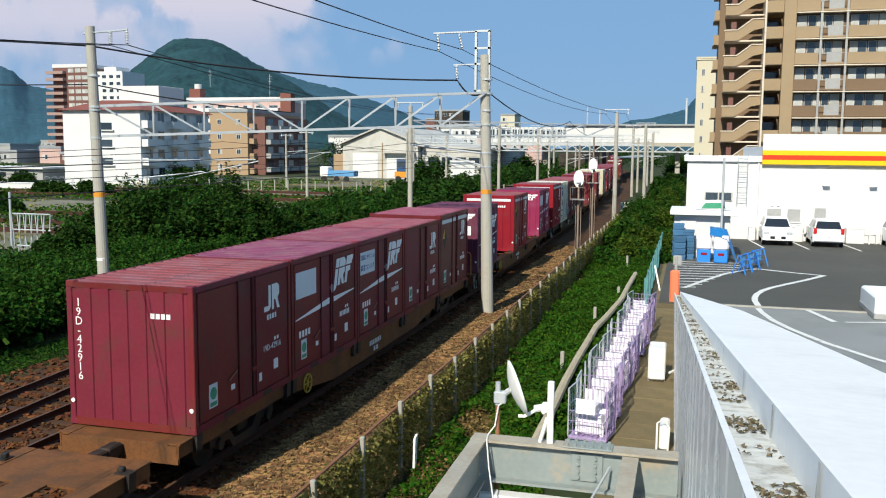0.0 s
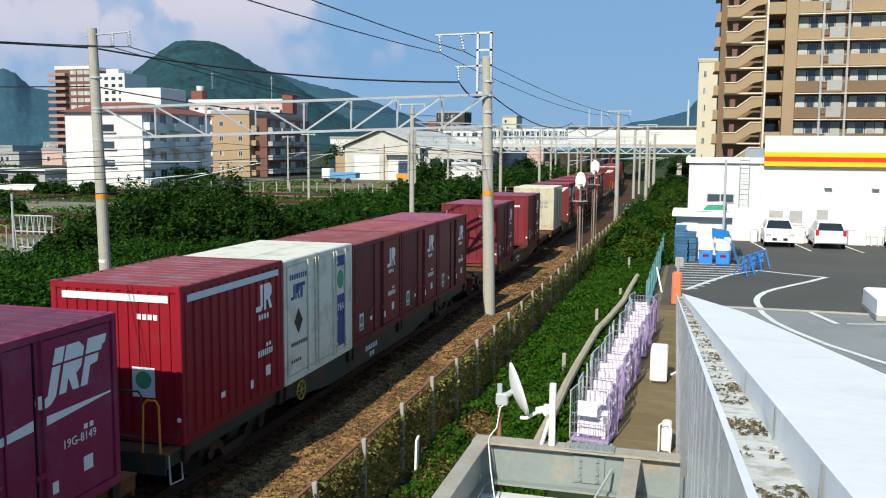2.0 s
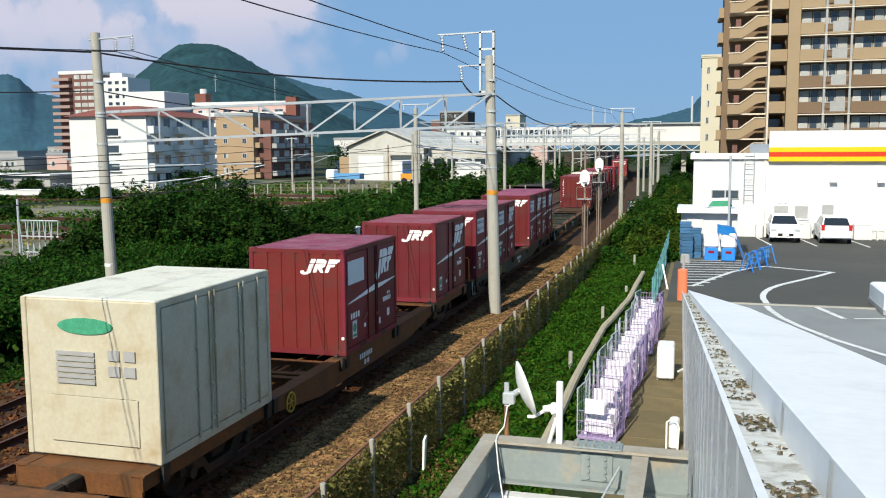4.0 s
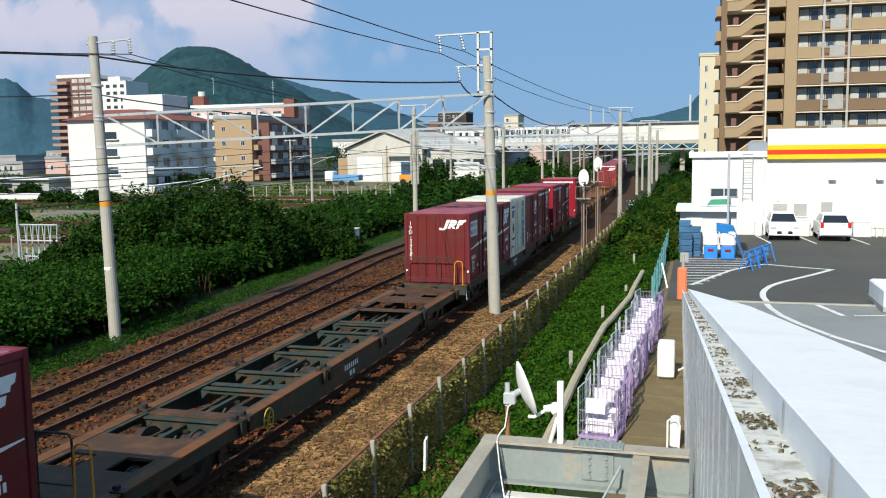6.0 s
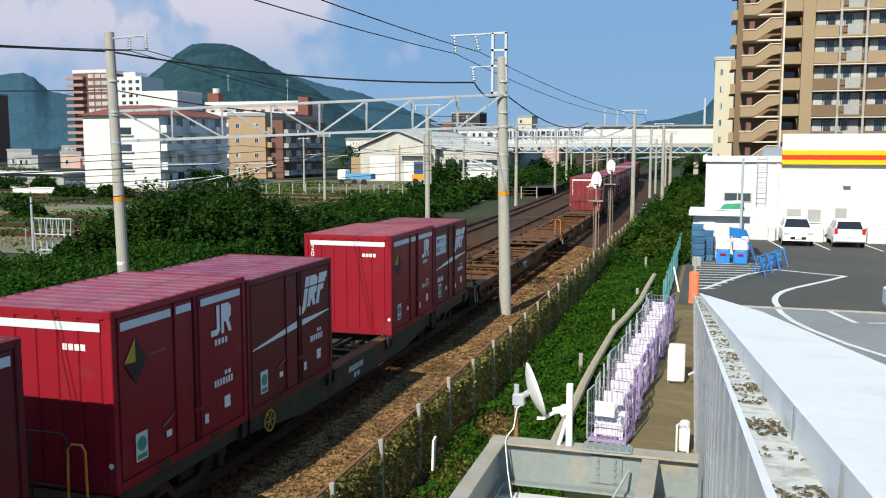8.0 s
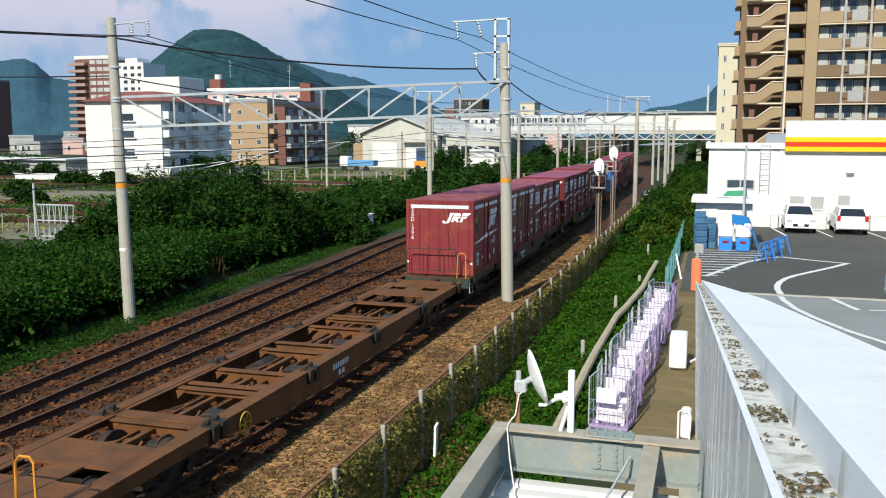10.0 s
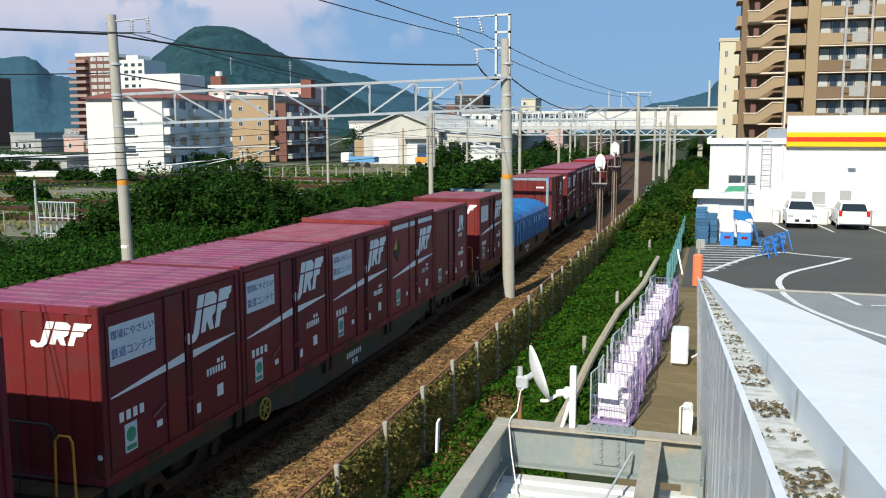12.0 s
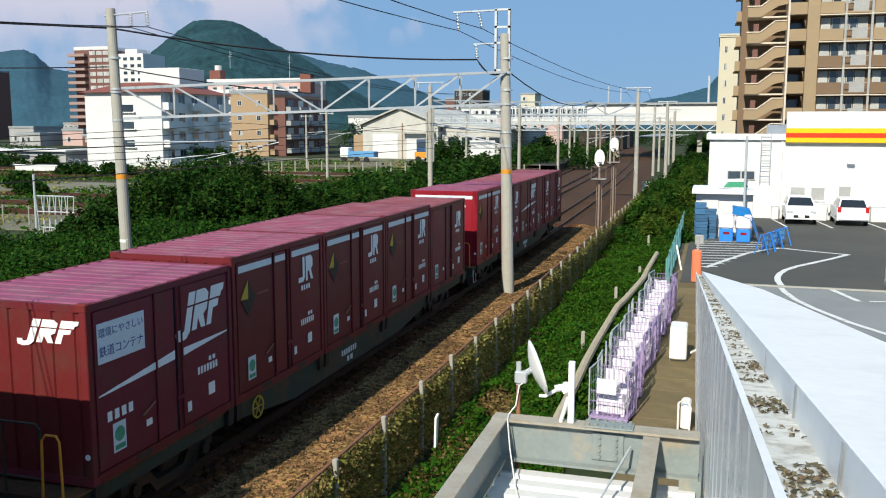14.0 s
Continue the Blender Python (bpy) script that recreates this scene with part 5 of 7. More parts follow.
# far town: plain blocks with window bands
rng = random.Random(5)
for x, y, w, h, m, lab in ((-93, 262, 16, 8.5, RENDERW, "white three-storey building with window bands"),
                           (-74, 255, 20, 9.5, GREYWALL, "grey concrete building with galleries"), (-62, 300, 26, 12, RENDERW, "white stepped building beyond the warehouse"),
                           (-45, 270, 20, 8.5, PINKWALL, "pale low building beyond the yard"), (-105, 420, 14, 22.8, SOOT_DARK, "dark grey apartment tower far off"),
                           (-115.5, 425, 5, 19, MAROONWALL, "dark narrow tower far off"), (-72, 400, 6.5, 20, CREAMWALL, "cream stepped tower behind the station"),
                           (-199, 235, 9, 3, GREYWALL, "small grey house in the town"), (-187, 241, 8, 4.2, PINKWALL, "small pinkish house in the town"), (-176, 236, 7, 2.6, MAROONWALL, "low brown shed in the town"), (-215, 250, 10, 5, GREYWALL, "grey house at the edge of the yard"),
                           (-332, 420, 13, 7, GREYWALL, "grey low-rise house in the town"), (-304, 432, 12, 9.5, PINKWALL, "pinkish low-rise house in the town"), (-283, 410, 15, 5.5, GREYWALL, "grey hall in the town"), (-316, 398, 9, 4.5, RENDERW, "small white house in the town"),
                           (-310, 330, 12, 30, MAROONWALL, "dark brown tower at the edge of town")):
    nf = max(1, int(h / 3))
    building("town_building", lab, x - w / 2, x + w / 2, y, y + 14, h, m, GREYROOF, nf, cols_front=[x - w / 2 + 2 + 3.1 * i for i in range(int((w - 2) / 3.1))], win=(1.9, 1.3), floor_h=h / nf, parapet=0.5)

# cream slab building and the tan apartment block at the far side of the store
cb = building("cream_building", "narrow cream building with small dark windows", 9.2, 15.5, 165, 185, 21.2, CREAMWALL, CREAMWALL, 7, cols_front=(10.3, 12.9), win=(0.42, 1.0), floor_h=2.9, parapet=0.3, sill_off=1.2)

ap = thing("apartment_block", "tan and brown high-rise apartment block with balconies", "apartment building")
FH, ZS, NF = 2.98, 0.95, 12
top = NF * FH + 1
part("wall", Build().box(18.9, 45, 112.6, 126, -0.4, top), BROWNWALL, ap)
part("wall", Build().box(11.6, 18.9, 116.5, 126, -0.4, top), BROWNWALL, ap)
part("corner_column", Build().box(18.6, 19.9, 111.7, 114, -0.4, top), TANWALL, ap)
for x in (22.6, 25.3):
    part("downpipe", Build().box(x - 0.12, x + 0.12, 111.35, 111.6, -0.4, top), GREYWALL, ap)
for f in range(NF):
    z = f * FH + ZS
    low = f < 5
    part("balcony", Build().box(19.9, 31.6, 111.5, 112.6, z - 0.3, z - 0.12).box(19.9, 22.4, 111.5, 111.65, z - 0.12, z + 0.98).box(25.5, 31.6, 111.5, 111.65, z - 0.12, z + 0.98),
         BROWNWALL if low else TANWALL, ap)
    part("ledge", Build().box(19.9, 31.8, 111.3, 112.6, z + 2.48, z + 2.6), PALETRIM, ap)
    part("railing", Build().box(23.3, 24.9, 111.5, 111.56, z - 0.12, z + 1.05), GREYWALL, ap, "frosted glass balcony panel")
    part("railing", Build().box(22.5, 25.4, 111.6, 111.65, z + 0.9, z + 0.98), GREYWALL, ap, "grey handrail")
    for x, w, m in ((20.6, 1.0, CURTAIN), (21.7, 0.9, GLASS), (22.6, 0.8, CURTAIN), (23.5, 0.8, GLASS), (24.5, 1.0, CURTAIN), (26.2, 0.8, CURTAIN), (27.1, 1.0, GLASS), (28.2, 0.9, GLASS if f % 2 else CURTAIN), (29.2, 0.9, CURTAIN)):
        w_ = part("window", Build().box(x - w / 2, x + w / 2, 112.5, 112.62, z + 0.9, z + 2.3), FRAMEW, ap)
        part("pane", Build().box(x - w / 2 + 0.06, x + w / 2 - 0.06, 112.46, 112.52, z + 0.96, z + 2.24), m, w_)
    part("side_balcony", Build().box(16.7, 18.6, 112.4, 112.6, z - 0.2, z + 1.15).box(16.7, 18.6, 112.6, 116.5, z - 0.3, z - 0.15), TANWALL, ap)
    part("opening", Build().box(17.0, 18.5, 116.35, 116.52, z, z + 2.2), GLASS, ap, "dark doorway")
    # open stair: a slanted parapet and a landing parapet on each floor
    b = Build().prism([(13.6, z - 0.2), (13.6, z + 1.0), (15.3, z + 2.25), (16.7, z + 2.25), (16.7, z + 1.25), (15.5, z + 1.0)], "y", 113.9, 114.1)
    part("stair_parapet", b, TANWALL, ap)
    part("stair_parapet", Build().box(12.2, 13.6, 113.9, 114.1, z - 0.2, z + 1.0), TANWALL, ap)
    part("coping", Build().prism([(12.1, z + 1.0), (13.65, z + 1.0), (15.3, z + 2.25), (16.75, z + 2.25), (16.75, z + 2.37), (15.25, z + 2.37), (13.6, z + 1.12), (12.1, z + 1.12)], "y", 113.8, 114.2), PALETRIM, ap)
    part("landing", Build().box(12.2, 16.7, 114.1, 116.5, z - 0.3, z - 0.12), PALETRIM, ap)
    part("screen", Build().box(12.9, 13.5, 114.6, 114.7, z + 1.0, z + 2.1), MAROONWALL, ap)
    part("rear_balcony", Build().box(11.0, 12.2, 118, 118.2, z - 0.2, z + 1.0).box(10.9, 12.2, 118.2, 122, z - 0.3, z - 0.2), TANWALL, ap)
part("pilaster", Build().box(16.55, 16.75, 112.2, 116.5, -0.4, top), PALETRIM, ap)

# ---- store, lot and ramp ----
LOT = 0.3
lot = Build().box(8.05, 60, 33.0, 64, -0.45, LOT)
tagged(part("parking_lot", lot, ASPHALT), "worn dark asphalt parking lot", "parking lot", kind="structure")
deck = Build().box(9.6, 60, -20, 32.96, -0.45, LOT - 0.01)
tagged(part("pavement", deck, SLABGREY), "pale grey paved forecourt", "pavement", kind="structure")
tagged(part("kerb", Build().box(9.0, 60, 32.9, 33.06, 0.2, LOT + 0.03), CONCRETE), "thin concrete joint strip between pavings", "kerb", kind="structure")


def stripe(name, pts, w, label="worn white painted line", z=LOT + 0.004):
    p = [Vector((x, y, z)) for x, y in pts]
    v = []
    for i in range(len(p)):
        d0 = (p[i] - p[i - 1]).normalized() if i else (p[1] - p[0]).normalized()
        d1 = (p[i + 1] - p[i]).normalized() if i < len(p) - 1 else d0
        d = (d0 + d1).normalized()
        k = min(2.5, 1 / max(0.3, d.dot(d1)))
        o = Vector((-d.y, d.x, 0)) * (w / 2 * k)
        v += [p[i] - o, p[i] + o]
    b = Build().add(v, [(2 * i, 2 * i + 2, 2 * i + 3, 2 * i + 1) for i in range(len(p) - 1)])
    return tagged(part(name, b, LINE), label, "road marking", "road markings", kind="structure")


stripe("road_marking", [(12.15, 43.6), (13.5, 42.8), (14.82, 42.2), (13.9, 40.5), (13.0, 39.0), (12.35, 37.9), (11.9, 36.9), (11.62, 35.9), (11.48, 35.0), (11.44, 34.2), (11.5, 33.1)], 0.22, z=LOT + 0.008)
stripe("road_marking", [(8.9, 36.6), (9.8, 39.2), (10.6, 41.3), (11.6, 43.0), (12.1, 43.55)], 0.2, z=LOT + 0.012)
for x in (12.6, 15.0, 17.7, 20.2):
    stripe("road_marking", [(x, 57.2), (x + 0.5, 53.2)], 0.13)
stripe("road_marking", [(11.45, 32.7), (11.52, 31.9), (11.76, 30.5), (12.19, 29.14), (12.92, 27.38), (13.91, 25.66), (18, 20)], 0.2)
stripe("road_marking", [(13.1, 32.8), (13.68, 30.8)], 0.2)
stripe("road_marking", [(14.0, 30.9), (15.9, 31.4), (18.0, 31.0)], 0.14)
for i in range(11):
    stripe("road_marking", [(8.4, 45.2 - i * 0.85), (min(11.4, 8.9 + (11 - i) * 0.26 + 0.2), 45.5 - i * 0.85)], 0.16, "white hatched no-parking stripe")
part_block = thing("planter_wall", "low pale blue-grey concrete block wall", "wall")
part("block", Build().box(15.0, 24, 31.7, 34.4, LOT, LOT + 0.75, 0.06), SHEET, part_block)
part("base_strip", Build().box(14.98, 24, 31.67, 34.43, LOT, LOT + 0.2, 0.02), GREYWALL, part_block)

so = thing("store", "white flat-roofed store with a yellow and red fascia", "shop")
part("wall", Build().box(8.75, 13.15, 58, 80, LOT - 0.1, 5.25), WHITEWALL, so)
part("wall", Build().box(13.15, 44, 57.9, 80, LOT - 0.1, 6.0), WHITEWALL, so)
part("parapet", Build().box(8.55, 13.15, 57.8, 58.0, 5.05, 5.42, 0.03).box(8.55, 8.75, 58, 80, 5.05, 5.42), SHEET, so)
fz = 4.93
part("fascia_band", Build().box(13.12, 44, 57.6, 57.9, fz + 0.84, 6.75), WHITEWALL, so, "white upper fascia")
part("fascia_band", Build().box(13.12, 44, 57.58, 57.9, fz + 0.56, fz + 0.84), STRIPE_Y, so, "yellow fascia stripe")
part("fascia_band", Build().box(13.12, 44, 57.57, 57.9, fz + 0.28, fz + 0.56), STRIPE_R, so, "red fascia stripe")
part("fascia_band", Build().box(13.12, 44, 57.58, 57.9, fz, fz + 0.28), STRIPE_Y, so, "yellow fascia stripe")
for x0, x1, z0, z1 in ((13.45, 14.45, 1.4, 2.35), (14.62, 15.55, 1.4, 2.35), (16.15, 16.98, 1.65, 2.45)):
    w_ = part("window", Build().box(x0, x1, 57.82, 57.92, z0, z1, 0.01), WHITEWALL, so)
    part("pane", Build().box(x0 + 0.1, x1 - 0.1, 57.79, 57.83, z0 + 0.1, z1 - 0.12), GREYWALL, w_, "grey shuttered pane")
w_ = part("window", Build().box(9.85, 11.5, 57.93, 58.02, 2.62, 3.2, 0.01), FRAMEW, so)
for x in (9.91, 10.71):
    part("pane", Build().box(x, x + 0.72, 57.9, 57.94, 2.68, 3.14), GLASS, w_)
for x in (13.75, 14.1):
    part("downpipe", Build().box(x, x + 0.16, 57.78, 57.9, 2.4, 4.5), SHEET, so)
for x in (16.6, 19.2):
    part("vent_hood", Build().prism([(57.9, 4.02), (57.55, 3.8), (57.55, 3.68), (57.9, 3.68)], "x", x, x + 0.4), SHEET, so, "small grey vent hood")
part("drain_pipe", Build().bar((12.95, 57.85, 0.3), (12.95, 57.85, 5.0), 0.05, 8), PLASTICW, so)
for x0, x1, z1 in ((12.5, 12.9, 1.1), (14.7, 15.6, 1.3), (18.0, 19.0, 1.2)):
    hb = thing("utility_box", "white metal box against the store wall", "utility box", "boxes by the store wall")
    part("casing", Build().box(x0, x1, 57.3, 57.8, LOT, z1, 0.02), WHITEWALL, hb)
    part("cap", Build().box(x0 - 0.03, x1 + 0.03, 57.27, 57.8, z1, z1 + 0.05), SHEET, hb)
la = thing("wall_ladder", "white steel wall ladder with side rails", "ladder")
for x in (11.75, 12.3):
    part("rail", Build().bar((x, 57.75, 2.5), (x, 57.75, 5.5), 0.025, 6), GALV, la)
for i in range(9):
    part("rung", Build().bar((11.75, 57.75, 2.7 + i * 0.32), (12.3, 57.75, 2.7 + i * 0.32), 0.018, 6), GALV, la)
ki = thing("storage_shed", "small white storage shed with a flat projecting roof", "shed")
part("wall", Build().box(8.25, 11.0, 47.2, 49.6, LOT, 2.5, 0.02), WHITEWALL, ki)
part("roof", Build().box(8.05, 11.3, 46.7, 49.9, 2.5, 2.75, 0.02), SHEET, ki)
part("door", Build().box(8.55, 9.35, 47.14, 47.2, LOT, 2.2, 0.01), WHITEWALL, ki)
part("sign", Build().prism([(9.2, 2.82), (9.5, 3.25), (10.6, 3.3), (11.0, 2.9), (10.6, 2.76)], "y", 46.9, 47.0), PLASTICW, ki, "white and green shaped sign")
part("sign_stripe", Build().prism([(9.55, 2.85), (9.75, 3.12), (10.5, 3.15), (10.75, 2.88)], "y", 46.87, 46.9), STICKER, ki, "green lettering area")
po = thing("lamp_pole", "slim grey steel pole beside the shed", "pole")
part("pole", Build().bar((10.55, 46.3, LOT), (10.55, 46.3, 5.4), 0.06, 10), GALV, po)
part("base", Build().bar((10.55, 46.3, LOT), (10.55, 46.3, LOT + 0.15), 0.12, 10), GALV, po)


def make_crates(x, y, n, name, label):
    g = thing(name, label, "crates")
    for i in range(n):
        z = LOT + i * 0.3
        rings = ((0.26, 0.18, 0.0), (0.27, 0.19, 0.16), (0.285, 0.205, 0.17), (0.285, 0.205, 0.28), (0.255, 0.175, 0.28), (0.25, 0.17, 0.05))
        v = [(x + sx * a, y + sy * c, z + h) for a, c, h in rings for sx, sy in ((-1, -1), (1, -1), (1, 1), (-1, 1))]
        f = [(q * 4 + e, q * 4 + (e + 1) % 4, q * 4 + 4 + (e + 1) % 4, q * 4 + 4 + e) for q in range(5) for e in range(4)] + [(3, 2, 1, 0), (20, 21, 22, 23)]
        b = Build().add(v, f)
        part("crate", b, CRATEBLUE, g)
    return g


for x, y, n in ((8.5, 46.6, 6), (9.0, 46.5, 5), (8.6, 46.0, 4)):
    make_crates(x, y, n, "crate_stack", "stack of blue plastic crates by the shed")
for x, y in ((9.75, 45.6), (10.55, 45.5)):
    g = thing("bundle", "wrapped white goods stack on blue crates", "bundle")
    part("crate", Build().box(x - 0.32, x + 0.32, y - 0.25, y + 0.25, LOT, LOT + 0.62, 0.03), BLUEPLASTIC, g)
    part("wrapping", Build().box(x - 0.36, x + 0.36, y - 0.28, y + 0.28, LOT + 0.62, LOT + 1.35, 0.08), WRAP, g)
    part("label_patch", Build().box(x - 0.14, x + 0.14, y - 0.262, y - 0.25, LOT + 0.36, LOT + 0.48), BRIGHT, g, "red patch")
g = thing("tarpaulin_heap", "bright blue tarpaulin thrown over goods", "tarpaulin")
v, n = [], 12
for i in range(n):
    for j in range(n):
        u, w = i / (n - 1), j / (n - 1)
        x = 10.0 + 1.25 * u
        y = 45.2 + 0.9 * w
        v.append((x, y, LOT + 1.45 + 0.25 * (1 - u) + 0.14 * noise.noise(Vector((x * 2, y * 2, 4))) - 1.1 * max(0, u - 0.65) / 0.35 - 0.3 * max(0, 0.25 - w) / 0.25))
part("sheet", Build().add(v, [(i * n + j, (i + 1) * n + j, (i + 1) * n + j + 1, i * n + j + 1) for i in range(n - 1) for j in range(n - 1)]), TARP, g, smooth=True)


def make_bike(x, y, rz):
    g = thing("barrier", "blue tubular folding barrier on the lot", "barrier", "blue barriers", at=pose(x, y, LOT, 0, 0, rz))
    for yy in (0, 1.1):
        part("frame", Build().path([(-0.3, yy, 0), (-0.05, yy, 0.85), (0.05, yy, 0.85), (0.3, yy, 0)], 0.025, 6), BLUEPLASTIC, g)
    for z in (0.3, 0.55, 0.82):
        part("rail", Build().bar((0, 0, z), (0, 1.1, z), 0.03, 6), BLUEPLASTIC, g)
    for i in range(4):
        part("slat", Build().box(-0.02, 0.02, 0.2 + i * 0.22, 0.3 + i * 0.22, 0.3, 0.82), LTBLUE, g)


make_bike(11.2, 41.3, -18), make_bike(11.6, 42.5, -20), make_bike(11.95, 43.8, -25)


def make_car(name, label, x, y, rear):
    """Small hatchback about 1.65 m wide and 1.55 m high; local front towards -y."""
    g = thing(name, label, "car", "parked cars", at=pose(x, y, LOT, 0, 0, 180 if rear else 0))
    Lc, W = 3.7, 0.83
    prof = [(-1.85, 0.32), (-1.85, 0.62), (-1.72, 0.86), (-0.95, 1.02), (1.55, 1.02), (1.82, 0.95), (1.86, 0.5), (1.8, 0.3)]
    n = len(prof)
    v = [(s * W * q, py * k, pz) for s, q, k in ((-1, 1.0, 0.97), (-1, 0.86, 1.0), (1, 0.86, 1.0), (1, 1.0, 0.97)) for py, pz in prof]
    f = [(r * n + i, r * n + (i + 1) % n, (r + 1) * n + (i + 1) % n, (r + 1) * n + i) for r in range(3) for i in range(n)] + [tuple(range(n))[::-1], tuple(range(3 * n, 4 * n))]
    part("body", Build().add(v, f), CARWHITE, g, smooth=False)
    cab = [(-0.98, 1.0), (-0.35, 1.50), (0.1, 1.56), (1.3, 1.52), (1.72, 1.0)]
    v = [(s * (W * 0.94 if pz < 1.2 else W * 0.74), py, pz) for s in (-1, 1) for py, pz in cab]
    part("cabin", Build().add(v, [(4, 3, 2, 1, 0), (5, 6, 7, 8, 9), (0, 1, 6, 5), (1, 2, 7, 6), (2, 3, 8, 7), (3, 4, 9, 8)]), CARWHITE, g)
    ws = Build().add([(-W * 0.86, -0.955, 1.04), (W * 0.86, -0.955, 1.04), (W * 0.68, -0.41, 1.475), (-W * 0.68, -0.41, 1.475)], [(0, 1, 2, 3)])
    part("windscreen", ws, CARGLASS, g)
    rw = Build().add([(-W * 0.84, 1.70, 1.06), (W * 0.84, 1.70, 1.06), (W * 0.70, 1.365, 1.46), (-W * 0.70, 1.365, 1.46)], [(3, 2, 1, 0)])
    part("rear_window", rw, CARGLASS, g)
    for s in (-1, 1):
        part("side_window", Build().add([(s * W * 0.945, -0.7, 1.06), (s * W * 0.945, 1.45, 1.06), (s * W * 0.775, 1.15, 1.46), (s * W * 0.775, -0.3, 1.46)], [(0, 1, 2, 3)]), CARGLASS, g)
        part("headlight", Build().box(s * 0.62 - 0.16, s * 0.62 + 0.16, -1.86, -1.72, 0.66, 0.82, 0.04), GALV, g)
        part("tail_light", Build().box(s * 0.72 - 0.09, s * 0.72 + 0.09, 1.72, 1.88, 0.78, 1.1, 0.02), REDLENS, g)
        part("mirror", Build().box(s * 0.95 - 0.1, s * 0.95 + 0.1, -0.75, -0.62, 1.0, 1.14, 0.03), CARWHITE, g)
        for yy in (-1.2, 1.2):
            wh = part("wheel", Build().bar((s * 0.66, yy, 0.29), (s * 0.835, yy, 0.29), 0.29, 18), BLACK, g)
            part("rim", Build().bar((s * 0.83, yy, 0.29), (s * 0.842, yy, 0.29), 0.19, 14), GALV, wh)
    part("grille", Build().box(-0.42, 0.42, -1.875, -1.8, 0.40, 0.56, 0.02), BLACK, g)
    part("bumper", Build().box(-0.78, 0.78, 1.78, 1.9, 0.34, 0.6, 0.04), CARWHITE, g)
    part("plate", Build().box(-0.17, 0.17, -1.89, -1.87, 0.42, 0.56).box(-0.17, 0.17, 1.9, 1.915, 0.62, 0.76), MARK, g)
    return g


make_car("parked_car", "small white hatchback parked nose outward", 13.95, 57.0 - 2.0 + 1.3, False)
make_car("parked_car", "white hatchback parked rear outward by the store", 16.65, 56.3, True)
make_car("parked_car", "white car parked at the edge of the lot", 20.8, 56.3, False)
for x in (18.9, 19.3, 19.9):
    g = thing("guard_post", "short white guard rail by the store wall", "guard rail", "guard rails")
    part("rail", Build().path([(x, 57.3, LOT), (x, 57.3, LOT + 0.95), (x + 0.35, 57.3, LOT + 0.95), (x + 0.35, 57.3, LOT)], 0.025, 6), PLASTICW, g)

# sloping ramp roof with its gutter in front of the viewer
RX, RZ = -0.0195, -0.1417
RAMP_END, RAMP_CUT = 33.0, 14.7            # the roof sheet ends on a slant


def ramp_at(a, h, y):
    return (EYE[0] - 0.008 + a + RX * y, y, EYE[2] - h + RZ * y)


def ramp_strip(a0, h0, a1, h1, y0=-4.0, y1=RAMP_END, n=1):
    b = Build()
    ys = [y0 + (y1 - y0) * i / n for i in range(n + 1)]
    return b.add([p for y in ys for p in (ramp_at(a0, h0, y), ramp_at(a1, h1, y))], [(2 * i, 2 * i + 1, 2 * i + 3, 2 * i + 2) for i in range(n)])


ra = thing("ramp_roof", "white sheet-metal ramp roof with a dirty gutter", "ramp")
b = Build().add([ramp_at(0.40, 0.45, -4), ramp_at(1.14, 0.455, -4), ramp_at(1.14, 0.455, RAMP_CUT), ramp_at(0.40, 0.45, RAMP_END)], [(0, 1, 2, 3)])
b.add([ramp_at(1.14, 0.455, -4), ramp_at(1.14, 0.6, -4), ramp_at(1.14, 0.6, RAMP_CUT), ramp_at(1.14, 0.455, RAMP_CUT)], [(0, 1, 2, 3)])
b.add([ramp_at(1.14, 0.455, RAMP_CUT), ramp_at(1.14, 0.6, RAMP_CUT), ramp_at(0.40, 0.6, RAMP_END), ramp_at(0.40, 0.45, RAMP_END)], [(0, 1, 2, 3)])
part("roof_sheet", b, SHEET, ra)
part("upstand", ramp_strip(0.40, 0.45, 0.395, 0.58), SHEET, ra, "pale upstand along the gutter")
for y in (1.55, 2.35, 3.4, 4.7, 6.4, 8.6, 11.5, 15.2, 20.0):                                            # lapped joints of the sheets
    part("lap_joint", Build().add([ramp_at(0.394, 0.452, y), ramp_at(0.394, 0.452, y + 0.035), ramp_at(0.389, 0.578, y + 0.035), ramp_at(0.389, 0.578, y)], [(0, 1, 2, 3)]), GUTTER, ra)
part("gutter", ramp_strip(0.221, 0.58, 0.396, 0.58, n=60), GUTTER, ra, "gutter full of dry leaf litter")
b = ramp_strip(0.197, 0.5, 0.222, 0.5)
t = ramp_strip(0.222, 0.5, 0.222, 0.582)
b.add(t.v, t.f)
part("gutter_lip", b, SHEET, ra)
ys = []                                                      # folded outer wall
y = -4.0
while y < RAMP_END - 0.1:
    ys += [(y, 0.0), (y + 0.02, 0.006), (y + 0.07, 0.006), (y + 0.09, 0.0)]
    y += 0.62
v = []
for y, d in ys:
    x, _, z = ramp_at(0.206 - d, 0.501, y)
    v += [(x, y, z), (x, y, -0.1)]
part("wall_sheet", Build().add(v, [(2 * i, 2 * i + 1, 2 * i + 3, 2 * i + 2) for i in range(len(ys) - 1)]), WALLSHEET, ra, "glossy weathered white wall sheets")
v = []
for a, y in ((1.14, -4.0), (1.14, RAMP_CUT), (0.40, RAMP_END)):
    x, _, z = ramp_at(a, 0.60, y)
    v += [(x, y, z), (x, y, 0.2)]
part("inner_wall", Build().add(v, [(0, 1, 3, 2), (2, 3, 5, 4)]), SHEET, ra)
